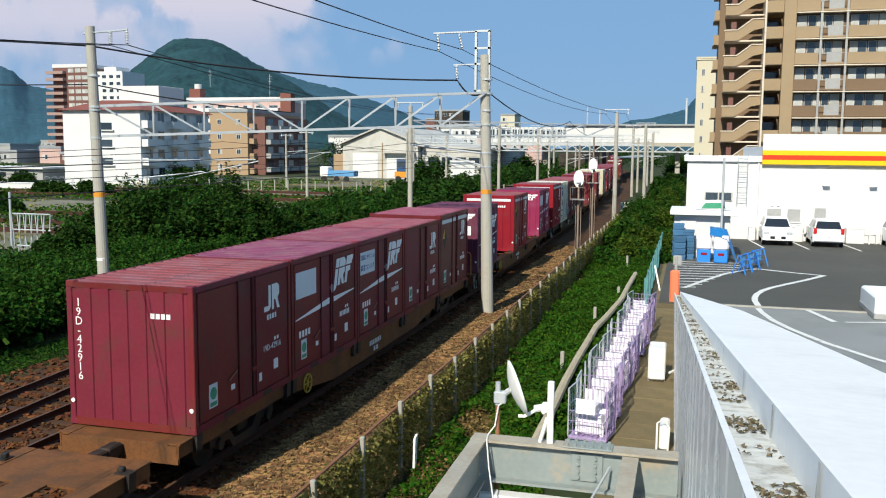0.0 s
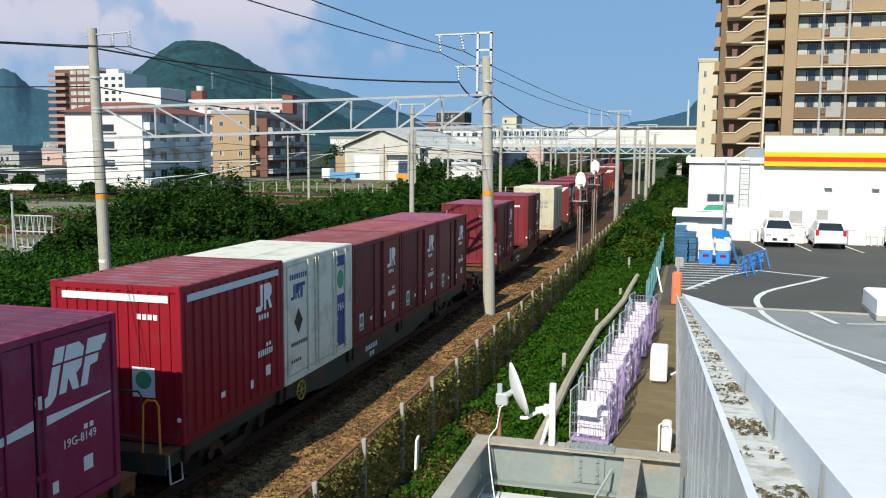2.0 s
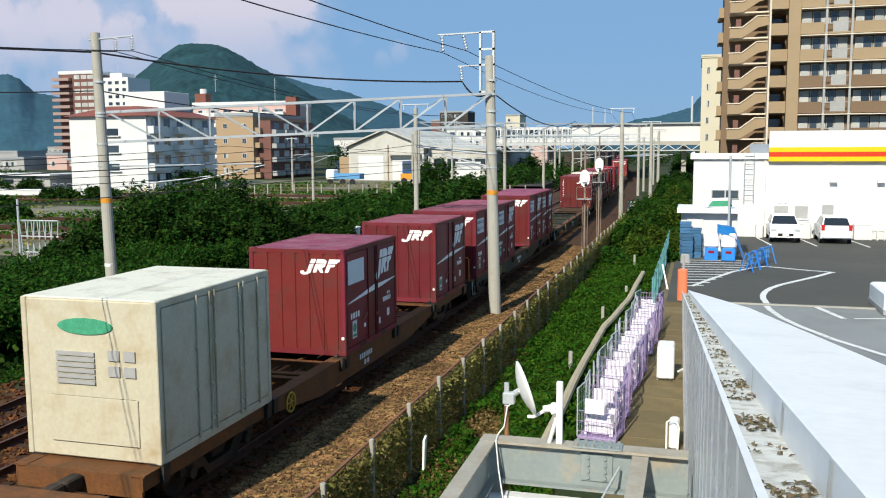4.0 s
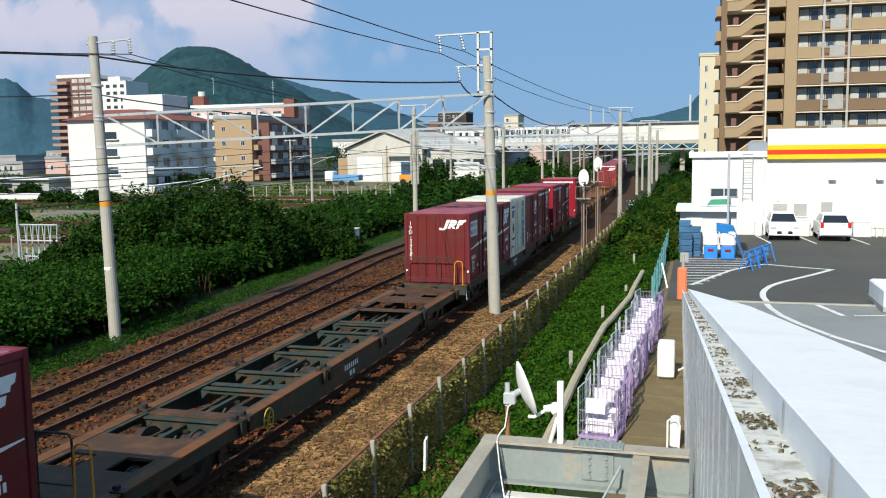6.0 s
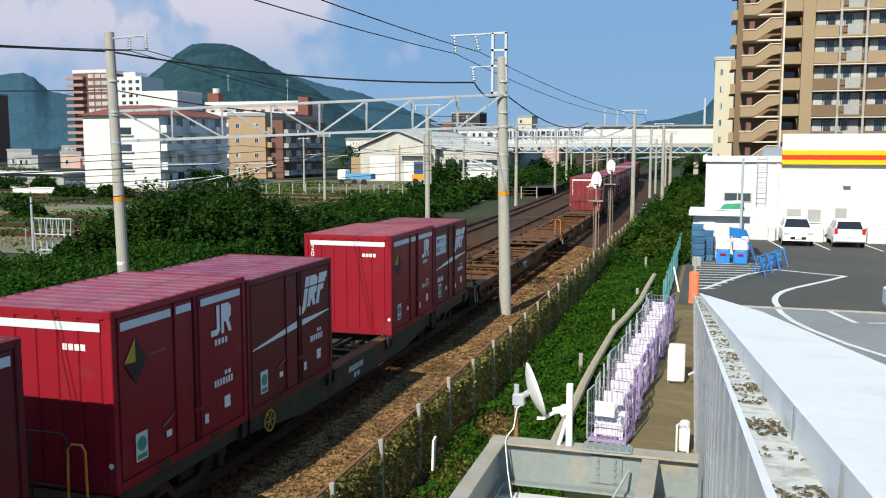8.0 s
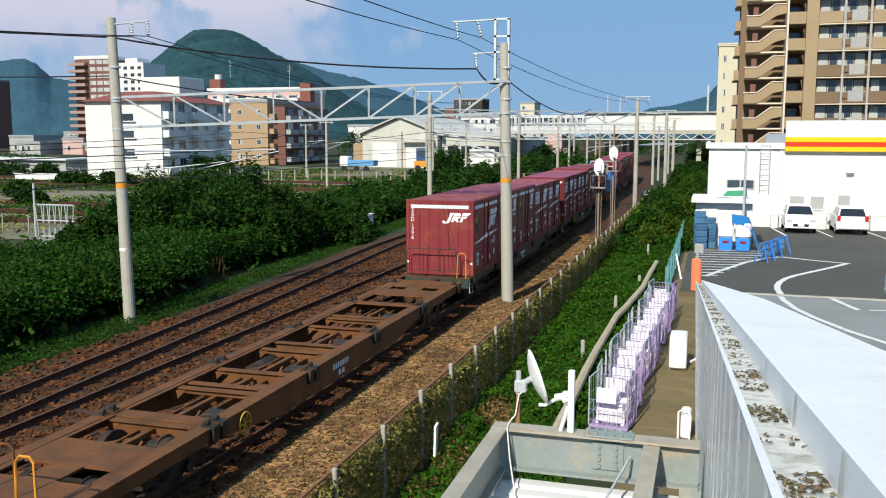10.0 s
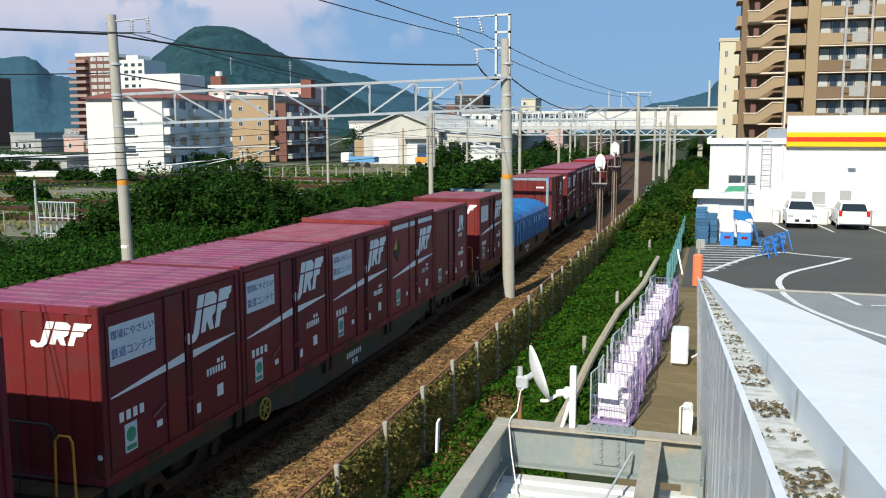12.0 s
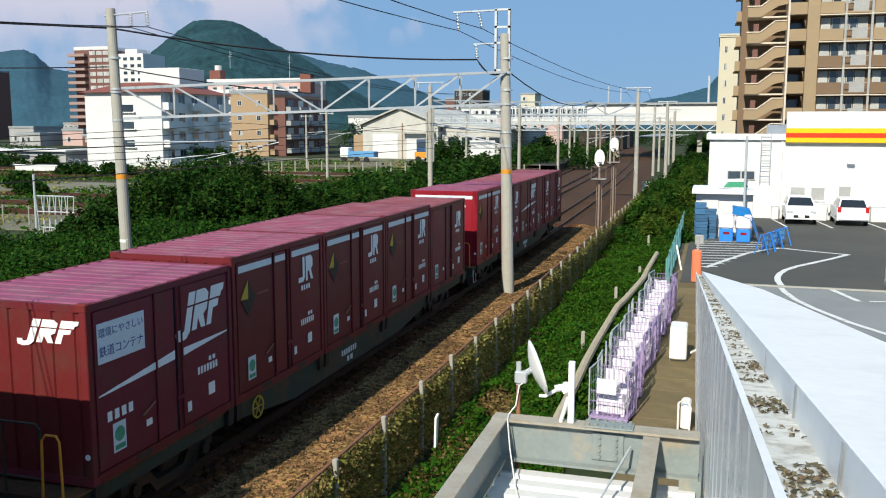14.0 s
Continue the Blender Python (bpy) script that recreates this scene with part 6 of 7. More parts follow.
rng = np.random.default_rng(4)
b = Build()
for i in range(6500):                                        # leaf litter lying in the gutter
    y = 1.0 + 30 * rng.random() ** 1.9
    dens = noise.noise(Vector((y * 2.3, 0, 2))) + 0.5 * noise.noise(Vector((y * 9, 0, 5)))
    if dens < -0.1 + 0.5 * rng.random():
        continue
    x, _, z = ramp_at(0.226 + 0.16 * rng.random() ** 0.7, 0.577, y)
    s = 0.006 + 0.014 * rng.random()
    a = rng.random() * 6.28
    dx, dy = math.cos(a) * s, math.sin(a) * s
    hz = 0.004 + 0.012 * rng.random()
    b.add([(x - dx, y - dy, z), (x + dy * 0.5, y - dx * 0.5, z + hz), (x + dx, y + dy, z + 0.003), (x - dy * 0.5, y + dx * 0.5, z + hz * 0.5)], [(0, 1, 2, 3)])
tagged(part("leaf_litter", b, LITTER), "dry brown leaf litter and grit in the gutter", "leaf litter", kind="stuff")
g = thing("marker_post", "faded orange plastic post at the ramp foot", "post")
part("post", Build().box(8.42, 8.76, 33.1, 33.4, 0.2, 1.45, 0.06), CORAL, g)
part("panel", Build().bar((8.62, 33.3, 1.45), (8.62, 33.3, 1.95), 0.05, 8).box(8.5, 8.82, 33.28, 33.34, 1.62, 1.98, 0.05), GREYWALL, g, "grey mirror back")

# walkway beside the ramp
wk = Build()
tagged(part("walkway", wk.box(7.72, 9.2, 5, 46, -0.1, 0.24), WALKWAY), "brown mossy concrete walkway", "pavement", kind="structure")
slab_mesh = Build().box(0.0, 1.46, 0.0, 0.97, -0.03, 0.008, 0.006).mesh("slab", WALKWAY)
for i in range(32):
    o = part("slab", slab_mesh, None, bpy.data.objects["walkway"])
    o.matrix_basis = pose(7.73, 14.2 + i * 0.985, 0.24 + random.uniform(-0.003, 0.003), random.uniform(-0.25, 0.25), random.uniform(-0.3, 0.3), 0)

# ---- steel frame below the viewer ----
fr = thing("roof_framework", "grey steel beam framework with bolted splice over a white roof deck", "framework")


def h_beam(a, b2, depth, width, top_mat=True):
    """An H section from a to b2 (top centre points)."""
    a, b2 = Vector(a), Vector(b2)
    d = (b2 - a).normalized()
    o = Vector((-d.y, d.x, 0))
    out = []
    for w, z0, z1 in ((width, -0.025, 0.0), (0.02, -depth + 0.025, -0.025), (width, -depth, -depth + 0.025)):
        v = [p + o * s * w / 2 + Vector((0, 0, z)) for z in (z0, z1) for p in (a, b2) for s in (-1, 1)]
        out.append(Build().add(v, [(0, 2, 3, 1), (4, 5, 7, 6), (0, 1, 5, 4), (2, 6, 7, 3), (0, 4, 6, 2), (1, 3, 7, 5)]))
    return out


for nm, a, c in (("beam", (7.05, 8.35, 3.0), (9.02, 8.35, 3.0)), ("beam", (7.13, 8.25, 2.996), (7.20, 2.0, 2.996)), ("beam", (8.59, 8.25, 2.97), (8.63, 2.0, 2.97))):
    fl, web, low = h_beam(a, c, 0.42, 0.2 if a[0] < 7.1 else 0.15)
    bm_ = part(nm, web, BEAMPAINT, fr)
    part("flange", fl, BEAMTOP, bm_, "weathered top flange")
    part("flange", low, BEAMPAINT, bm_)
sp = part("splice_plate", Build().box(7.95, 8.42, 8.24, 8.46, 3.0, 3.016, 0.004).box(8.03, 8.33, 8.322, 8.338, 2.66, 2.93, 0.004), BEAMPAINT, fr)
for i in range(6):
    for y in (8.28, 8.42):
        part("bolt", Build().bar((7.99 + i * 0.078, y, 3.016), (7.99 + i * 0.078, y, 3.04), 0.018, 6), BEAMPAINT, sp)
for i in range(4):
    for x in (8.1, 8.26):
        part("bolt", Build().bar((x, 8.322, 2.70 + i * 0.065), (x, 8.30, 2.70 + i * 0.065), 0.018, 6), BEAMPAINT, sp)
prof = [(2.2, 2.42)]
for i in range(24):
    y = 2.4 + i * 0.25
    prof += [(y, 2.42), (y + 0.04, 2.48), (y + 0.18, 2.48), (y + 0.22, 2.42)]
part("roof_deck", Build().fold(prof, "x", 7.16, 9.0), WHITEWALL, fr, "white ribbed roof deck")
for x, y in ((7.15, 8.35), (8.95, 8.35), (7.2, 2.3), (8.95, 2.3)):
    part("column", Build().box(x - 0.1, x + 0.1, y - 0.1, y + 0.1, -0.3, 2.58), BEAMPAINT, fr)
br = Build().path([(8.4, 8.25, 2.85), (8.2, 7.5, 2.6), (7.9, 7.0, 2.55)], 0.012, 5)
part("brace_rod", br, GALV, fr)

# satellite dish
di = thing("satellite_dish", "white satellite dish on a rusty mast with cable", "satellite dish", at=pose(7.62, 8.5, 0))
C = Vector((-0.22, -0.05, 3.465))
nrm = Vector((0.885, 0.36, 0.30)).normalized()
ux = Vector((0.3, 0.0, -0.95))
ux = (ux - nrm * ux.dot(nrm)).normalized()
uy = nrm.cross(ux)
v, f = [], []
R_, rings, seg = 0.265, 6, 28
for r in range(rings + 1):
    rr = R_ * r / rings
    for s in range(seg):
        a = 2 * math.pi * s / seg
        v.append(C + ux * rr * 1.06 * math.cos(a) + uy * rr * math.sin(a) + nrm * (0.07 * (rr / R_) ** 2))
f = [(r * seg + s, r * seg + (s + 1) % seg, (r + 1) * seg + (s + 1) % seg, (r + 1) * seg + s) for r in range(rings) for s in range(seg)]
ds = part("reflector", Build().add(v, f), PLASTICW, di, smooth=True)
md = ds.modifiers.new("thick", "SOLIDIFY")
md.thickness = 0.012
bot = C + ux * 0.27
part("feed_arm", Build().path([bot, bot + Vector((0.06, 0, 0.0)), Vector((0.06, -0.07, 3.30))], 0.018, 6), PLASTICW, di)
part("feed_horn", Build().bar((0.03, -0.07, 3.3), (0.15, -0.07, 3.33), 0.036, 10).box(0.1, 0.18, -0.11, -0.03, 3.27, 3.37, 0.01), PLASTICW, di)
part("bracket", Build().box(-0.38, -0.26, -0.08, 0.0, 3.32, 3.44, 0.01).bar((-0.33, -0.04, 3.38), C, 0.03, 8), GALV, di)
part("mast", Build().bar((-0.345, -0.04, 2.4), (-0.345, -0.04, 3.36), 0.022, 8), RUSTPOST, di, "rusty mast")
part("mast_cap", Build().bar((-0.345, -0.04, 3.3), (-0.345, -0.04, 3.53), 0.026, 8), GALV, di)
part("cable", Build().path([(-0.26, -0.06, 3.36), (-0.33, -0.08, 3.3), (-0.36, -0.09, 3.1), (-0.42, -0.12, 3.02), (-0.40, -0.28, 3.01), (-0.36, -0.34, 2.75), (-0.25, -0.6, 2.5), (-0.15, -0.9, 2.49)], 0.007, 5), PLASTICW, di)
wp = thing("steel_stand", "white painted steel post bolted to the beam", "post")
part("post", Build().box(7.79, 7.85, 8.31, 8.37, 3.0, 3.61, 0.005), PLASTICW, wp)
part("stay", Build().bar((7.79, 8.34, 3.25), (7.72, 8.34, 3.0), 0.02, 6).bar((7.74, 8.34, 3.3), (7.79, 8.34, 3.33), 0.03, 6), PLASTICW, wp)

# outdoor unit and carts on the walkway
ac = thing("air_conditioner", "white outdoor air-conditioner unit with hoses", "air conditioner")
part("casing", Build().box(8.2, 8.6, 21.6, 22.4, 0.3, 1.08, 0.03), PLASTICW, ac)
part("fan_grille", Build().bar((8.4, 21.6, 0.7), (8.4, 21.585, 0.7), 0.16, 20), SHEET, ac)
for y in (21.7, 22.2):
    part("foot", Build().box(8.2, 8.6, y, y + 0.1, 0.24, 0.3), GREYWALL, ac)
part("hose", Build().path([(8.7, 21.6, 0.5), (8.82, 21.5, 0.6), (8.92, 21.4, 0.5), (8.93, 21.2, -0.02 + 0.3)], 0.03, 8), PLASTICW, ac)
ac2 = thing("air_conditioner", "white outdoor unit with pipes at the ramp wall", "air conditioner")
part("casing", Build().box(8.64, 8.82, 16.6, 17.2, 0.26, 0.72, 0.03), PLASTICW, ac2)
part("hose", Build().path([(8.60, 16.5, 0.28), (8.60, 16.5, 0.8), (8.72, 16.5, 0.9), (8.82, 16.5, 0.72), (8.8, 16.5, 0.28)], 0.02, 6), PLASTICW, ac2)


def make_cart(k):
    """Wire roll container with a folded white plastic load."""
    g = thing("roll_cart", "wire roll cart with purple frame and white plastic covers", "cart", "roll carts in a row")
    W, D, H = 0.37, 0.36, 1.12
    part("base", Build().box(-W, W, -D, D, 0.14, 0.2, 0.01), PURPLEWIRE, g)
    for s in (-1, 1):
        b = Build().path([(s * W, -D, 0.18), (s * W, -D, H), (s * W, D, H), (s * W, D, 0.18)], 0.016, 6)
        for i in range(1, 5):
            b.bar((s * W, -D + 2 * D * i / 5, 0.18), (s * W, -D + 2 * D * i / 5, H), 0.007, 4)
        for z in (0.4, 0.6, 0.8):
            b.bar((s * W, -D, z), (s * W, D, z), 0.007, 4)
        part("side_frame", b, PURPLEWIRE if s > 0 else GALV, g)
    b = Build()
    for i in range(9):
        x = -W + 2 * W * i / 8
        b.bar((x, D, 0.18), (x, D, H - 0.1), 0.006, 4)
    for z in (0.45, 0.7, H - 0.1):
        b.bar((-W, D, z), (W, D, z), 0.008, 4)
    part("back_frame", b, PURPLEWIRE, g)
    v, n2 = [], 9
    for i in range(n2):
        for j in range(n2):
            x, y = -W * 0.75 + 1.5 * W * i / (n2 - 1), -D * 0.6 + 1.4 * D * j / (n2 - 1)
            v.append((x, y, 0.60 + 0.2 * noise.noise(Vector((x * 4, y * 4, 1 + 3 * k))) - 0.35 * (j == 0) - 0.25 * (i in (0, n2 - 1))))
    part("cover", Build().add(v, [(i * n2 + j, (i + 1) * n2 + j, (i + 1) * n2 + j + 1, i * n2 + j + 1) for i in range(n2 - 1) for j in range(n2 - 1)]), WRAP, g, "crumpled white plastic cover")
    part("load", Build().box(-W * 0.7, W * 0.7, -D * 0.6, D * 0.75, 0.2, 0.5, 0.06), WRAP, g)
    b = Build()
    for i in range(9):
        x = -W + 2 * W * i / 8
        b.bar((x, -D, 0.18), (x, -D, 0.7), 0.006, 4)
    for z in (0.3, 0.5, 0.7):
        b.bar((-W, -D, z), (W, -D, z), 0.008, 4)
    part("front_frame", b, PURPLEWIRE, g)
    bx = (0.55, 0.35, 0.62, 0.25)[k]
    part("name_board", Build().box(-0.17 - 0.1 * bx, 0.21 - 0.1 * bx, -D - 0.02, -D - 0.008, 0.66, 0.92 + 0.06 * bx, 0.005), WRAP, g, "plain white board on the front")
    part("top_box", Build().box(-W * bx, W * (0.8 - bx), -D * 0.3, D * (0.2 + bx), 0.62, 0.72 + 0.1 * bx, 0.03), WRAP, g)
    for x in (-W + 0.06, W - 0.06):
        for y in (-D + 0.06, D - 0.06):
            part("castor", Build().bar((x - 0.02, y, 0.06), (x + 0.02, y, 0.06), 0.06, 10), BLACK, g)
    return g


carts = [make_cart(k) for k in range(4)]
for i in range(15):
    at = pose(7.33 + 0.027 * i + random.uniform(-0.05, 0.05), 16.95 + i * 0.84, 0.16, 0, 0, random.uniform(-10, 10))
    if i < 4:
        carts[i].matrix_basis = at
    else:
        copy_thing(carts[(i * 3 + 1) % 4], at)
pp = thing("timber_pole", "long weathered timber pole lying on posts", "timber")
part("pole", Build().path([(6.46, 15.0, 0.46), (6.44, 18.2, 0.47), (6.40, 20.1, 0.47), (6.39, 22.3, 0.46), (6.43, 26.8, 0.46), (6.55, 28.3, 0.45), (6.78, 32.2, 0.45), (6.80, 35.5, 0.45), (6.86, 39.0, 0.45)], 0.1, 8), WOOD, pp)
for x, y, h in ((6.0, 22.6, 0.62), (6.12, 29.5, 0.6), (6.5, 34.5, 0.55), (6.2, 43.5, 0.7)):
    g = thing("wooden_stake", "short weathered grey stake in the weeds", "stake", "stakes in the weeds")
    part("stake", Build().box(x - 0.05, x + 0.05, y - 0.05, y + 0.05, -0.2, h, 0.015), FENCEPOST, g)

# teal wire fence beside the lot
gf = thing("mesh_fence", "teal steel mesh fence along the lot edge", "fence")
for i in range(9):
    y = 30.8 + i * 2.2
    part("post", Build().bar((7.65, y, 0.1), (7.65, y, 1.45), 0.035, 8), GREENFENCE, gf)
    if i < 8:
        b = Build()
        for k in range(14):
            yy = y + 2.2 * (k + 0.5) / 14
            b.bar((7.65, yy, 0.25), (7.65, yy, 1.4), 0.008, 4)
        for z in (0.25, 0.8, 1.4):
            b.bar((7.65, y, z), (7.65, y + 2.2, z), 0.012, 4)
        part("mesh_panel", b, GREENFENCE, gf)

bd = thing("leaning_board", "narrow white board leaning on the mesh fence", "board")
part("board", Build().add([(7.72, 36.6, 1.15), (7.78, 36.6, 1.15), (8.02, 36.0, 0.25), (7.96, 36.0, 0.25), (7.72, 36.7, 1.15), (7.78, 36.7, 1.15), (8.02, 36.1, 0.25), (7.96, 36.1, 0.25)],
                          [(0, 1, 2, 3), (4, 7, 6, 5), (0, 4, 5, 1), (1, 5, 6, 2), (2, 6, 7, 3), (3, 7, 4, 0)]), PLASTICW, bd)

# ---- catenary ----
def insulator(g, top, bottom, n=5):
    a, b = Vector(top), Vector(bottom)
    bd = Build().bar(a, b, 0.025, 6)
    for i in range(n):
        p = a.lerp(b, (i + 0.5) / n)
        q = a.lerp(b, (i + 0.75) / n)
        bd.bar(p, q, 0.08, 10, 0.04)
    return part("insulator", bd, INSUL, g)


def concrete_pole(g, x, y, z0, z1, r0=0.2, r1=0.15, lean=0.0):
    return part("pole", Build().bar((x, y, z0), (x + lean, y, z1), r0, 16, r1), CONCRETE, g, smooth=False)


def collar(g, x, y, z, h, m, r):
    return part("collar", Build().bar((x, y, z), (x, y, z + h), r, 16), m, g)


def truss(g, a, b, depth, depth_b, n, w=0.28):
    """A lattice beam between the top points a and b."""
    a, b = Vector(a), Vector(b)
    d = (b - a).normalized()
    o = Vector((-d.y, d.x, 0)).normalized() * w / 2
    for s in (-1, 1):
        part("chord", Build().bar(a + o * s, b + o * s, 0.055, 4), GALV, g)
    part("chord", Build().bar(a - Vector((0, 0, depth)), b - Vector((0, 0, depth_b)), 0.06, 4), GALV, g)
    for i in range(n):
        p, q = a.lerp(b, i / n), a.lerp(b, (i + 1) / n)
        dp, dq = depth + (depth_b - depth) * i / n, depth + (depth_b - depth) * (i + 1) / n
        lp, lq = p - Vector((0, 0, dp)), q - Vector((0, 0, dq))
        for s in (-1, 1):
            part("diagonal", Build().bar(lp, q + o * s, 0.04, 4) if i >= n / 2 else Build().bar(p + o * s, lq, 0.04, 4), GALV, g)
            if 0 < i:
                part("strut", Build().bar(lp, p + o * s, 0.035, 4), GALV, g)


pg = thing("catenary_gantry", "concrete-pole catenary gantry with a lattice beam", "gantry", "catenary gantries")
concrete_pole(pg, 1.98, 31.7, -0.5, 9.1, 0.225, 0.17, -0.22)
collar(pg, 1.875, 31.7, 4.15, 0.16, ORANGE_RAIL, 0.205)
concrete_pole(pg, -9.62, 25.33, -0.5, 9.6, 0.2, 0.15, -0.24)
collar(pg, -9.73, 25.33, 4.1, 0.16, ORANGE_RAIL, 0.18)
collar(pg, -9.685, 25.33, 2.0, 0.1, MARK, 0.19)
for z in (5.3, 6.0, 6.9, 7.0, 8.0):
    collar(pg, -9.78, 25.33, z, 0.06, GALV, 0.185)
for z in (5.1, 5.6, 6.6, 7.1, 7.7, 8.2):
    collar(pg, 1.84, 31.7, z, 0.06, GALV, 0.21)
truss(pg, (-9.6, 25.4, 7.06), (1.8, 31.6, 7.76), 0.98, 1.12, 8)
b = Build()                                                   # frame at the pole top
for x in (1.44, 1.92):
    b.box(x - 0.04, x + 0.04, 31.62, 31.78, 7.75, 9.95)
for z in (9.9, 9.3, 8.75, 7.8):
    b.box(1.4, 1.96, 31.62, 31.7, z, z + 0.07)
part("head_frame", b, GALV, pg)
part("arm", Build().bar((-0.15, 31.7, 9.9), (1.7, 31.7, 9.93), 0.035, 6), GALV, pg)
part("arm", Build().bar((0.6, 31.7, 8.76), (1.7, 31.7, 8.78), 0.03, 6), GALV, pg)
insulator(pg, (0.0, 31.7, 9.85), (0.05, 31.7, 9.28))
insulator(pg, (0.8, 31.7, 9.85), (0.93, 31.7, 9.33))
insulator(pg, (0.7, 31.7, 8.74), (0.75, 31.7, 8.25))
part("arm", Build().bar((-10.1, 25.33, 9.38), (-8.46, 25.33, 9.46), 0.03, 6), GALV, pg)
insulator(pg, (-9.1, 25.33, 9.42), (-9.1, 25.33, 9.0))
insulator(pg, (-8.5, 25.33, 9.42), (-8.48, 25.33, 9.0))
part("cantilever", Build().bar((1.8, 31.7, 5.6), (-1.0, 31.7, 5.9), 0.035, 6).bar((1.8, 31.7, 5.15), (0.0, 31.7, 5.6), 0.03, 6).bar((-0.4, 31.7, 5.8), (-0.9, 31.7, 5.25), 0.02, 5), GALV, pg)
part("cantilever", Build().bar((-9.6, 25.5, 5.3), (-5.0, 27.2, 5.35), 0.022, 6).bar((-7.5, 26.4, 4.7), (-5.0, 27.4, 5.3), 0.018, 5).bar((-9.6, 25.4, 4.6), (-6.6, 26.6, 4.95), 0.02, 5), GALV, pg)


def gantry(y, xl, xr, ztop=7.7, mid=(), yl=None):
    g = thing("catenary_gantry", "grey catenary gantry with a lattice beam over the tracks", "gantry", "catenary gantries")
    yr = y
    for x in (xl, xr, *mid):
        y = yl if yl and x == xl else yr
        concrete_pole(g, x, y, -0.5, ztop + 1.0, 0.19, 0.15)
        for dx in (-0.9, 0.9):
            insulator(g, (x + dx, y, ztop + 1.3), (x + dx, y, ztop + 0.9), 3)
        part("crossarm", Build().bar((x - 1.0, y, ztop + 1.25), (x + 1.0, y, ztop + 1.25), 0.05, 5).bar((x, y, ztop + 0.9), (x, y, ztop + 1.3), 0.05, 5), GALV, g)
    xs = sorted((xl, *mid, xr))
    for a, b2 in zip(xs, xs[1:]):
        truss(g, (a + 0.2, yl if yl and a == xl else yr, ztop), (b2 - 0.2, yr, ztop), 1.0, 1.0, max(4, int((b2 - a) / 2.2)))
    return g


gantry(75, -10.64, 2.95, 7.7, (), 62)
gantry(97, -11.5, 4.2, 7.2)
gantry(118, -28, 1.6, 7.4, (-10.7,))
gantry(140, -36, 3.2, 7.2, (-12.6,))
gantry(161, -42, 2.2, 7.3, (-15,))
for x, y, h in ((-26, 128, 7.5), (-8.2, 128, 6.8), (-7.4, 150, 6.8), (-12.5, 172, 7), (1.6, 130, 7.2), (2.0, 150, 7.0), (-34, 96, 7.5), (-48, 120, 7.5)):
    g = thing("catenary_mast", "slim concrete catenary mast with brackets", "mast", "catenary masts")
    concrete_pole(g, x, y, -0.5, h, 0.17, 0.13)
    part("bracket", Build().bar((x, y, h - 2.6), (x + 3.0, y, h - 2.4), 0.04, 5).bar((x, y, h - 3.3), (x + 2.2, y, h - 2.5), 0.03, 5), GALV, g)
    part("crossarm", Build().bar((x - 0.9, y, h - 0.2), (x + 0.9, y, h - 0.2), 0.05, 5), GALV, g)
    insulator(g, (x - 0.7, y, h), (x - 0.7, y, h - 0.4), 3)
    insulator(g, (x + 0.7, y, h), (x + 0.7, y, h - 0.4), 3)


def wire(name, label, pts, sag=0.0, r=0.012, seg=10):
    """One cable through its supports, sagging between them."""
    c = []
    for a, b2 in zip(pts, pts[1:]):
        a, b2 = Vector(a), Vector(b2)
        for i in range(seg):
            t = i / seg
            c.append(a.lerp(b2, t) - Vector((0, 0, sag * 4 * t * (1 - t))))
    c.append(Vector(pts[-1]))
    return tagged(part(name, Build().path(c, r, 4), CABLE), label, "cable", "overhead cables")


wire("overhead_cable", "thin black feeder cable", [(0.5, -14, 9.05), (0.05, 31.7, 9.26), (2.05, 75, 8.6), (0.5, 118, 8.4)], 0.45, 0.014)
wire("overhead_cable", "thin black feeder cable", [(2.35, -14, 9.05), (0.93, 31.7, 9.3), (3.7, 75, 8.6), (2.2, 118, 8.4)], 0.45, 0.014)
wire("overhead_cable", "thick black feeder cable", [(-26, 18, 10.6), (-9.85, 25.3, 8.98), (0.75, 31.7, 8.22), (1.7, 31.7, 7.78)], 0.28, 0.03)
wire("overhead_cable", "thick black feeder cable", [(1.9, 31.7, 7.78), (-0.9, 75, 8.0), (-3, 118, 7.9)], 0.75, 0.026)
wire("overhead_cable", "black cable to the lattice beam", [(-22, 22, 7.9), (-9.8, 25.3, 7.75), (-4.2, 28.3, 6.95)], 0.1, 0.02)
wire("overhead_cable", "thin feeder cable over the yard", [(-14, -6, 8.6), (-9.1, 25.33, 8.98), (-12.2, 75, 8.6), (-14, 118, 8.5)], 0.6, 0.014)
wire("overhead_cable", "thin feeder cable over the yard", [(-13, -6, 8.6), (-8.48, 25.33, 8.98), (-11.3, 75, 8.6), (-13, 118, 8.5)], 0.6, 0.014)
for off, label in ((0.0, "contact wire above the near track"), (-3.75, "contact wire above the second track"), (-7.0, "contact wire above the third track")):
    ys = (-45, -10, 29, 75, 118, 161, 205)
    wire("contact_wire", "thin copper " + label, [(course(y) + off + (0.2 if i % 2 else -0.2), y, 5.1) for i, y in enumerate(ys)], 0.02, 0.008, 4)
    wire("messenger_wire", "thin suspension wire over a track", [(course(y) + off + (0.2 if i % 2 else -0.2), y, 5.95) for i, y in enumerate(ys)], 0.45, 0.008, 8)

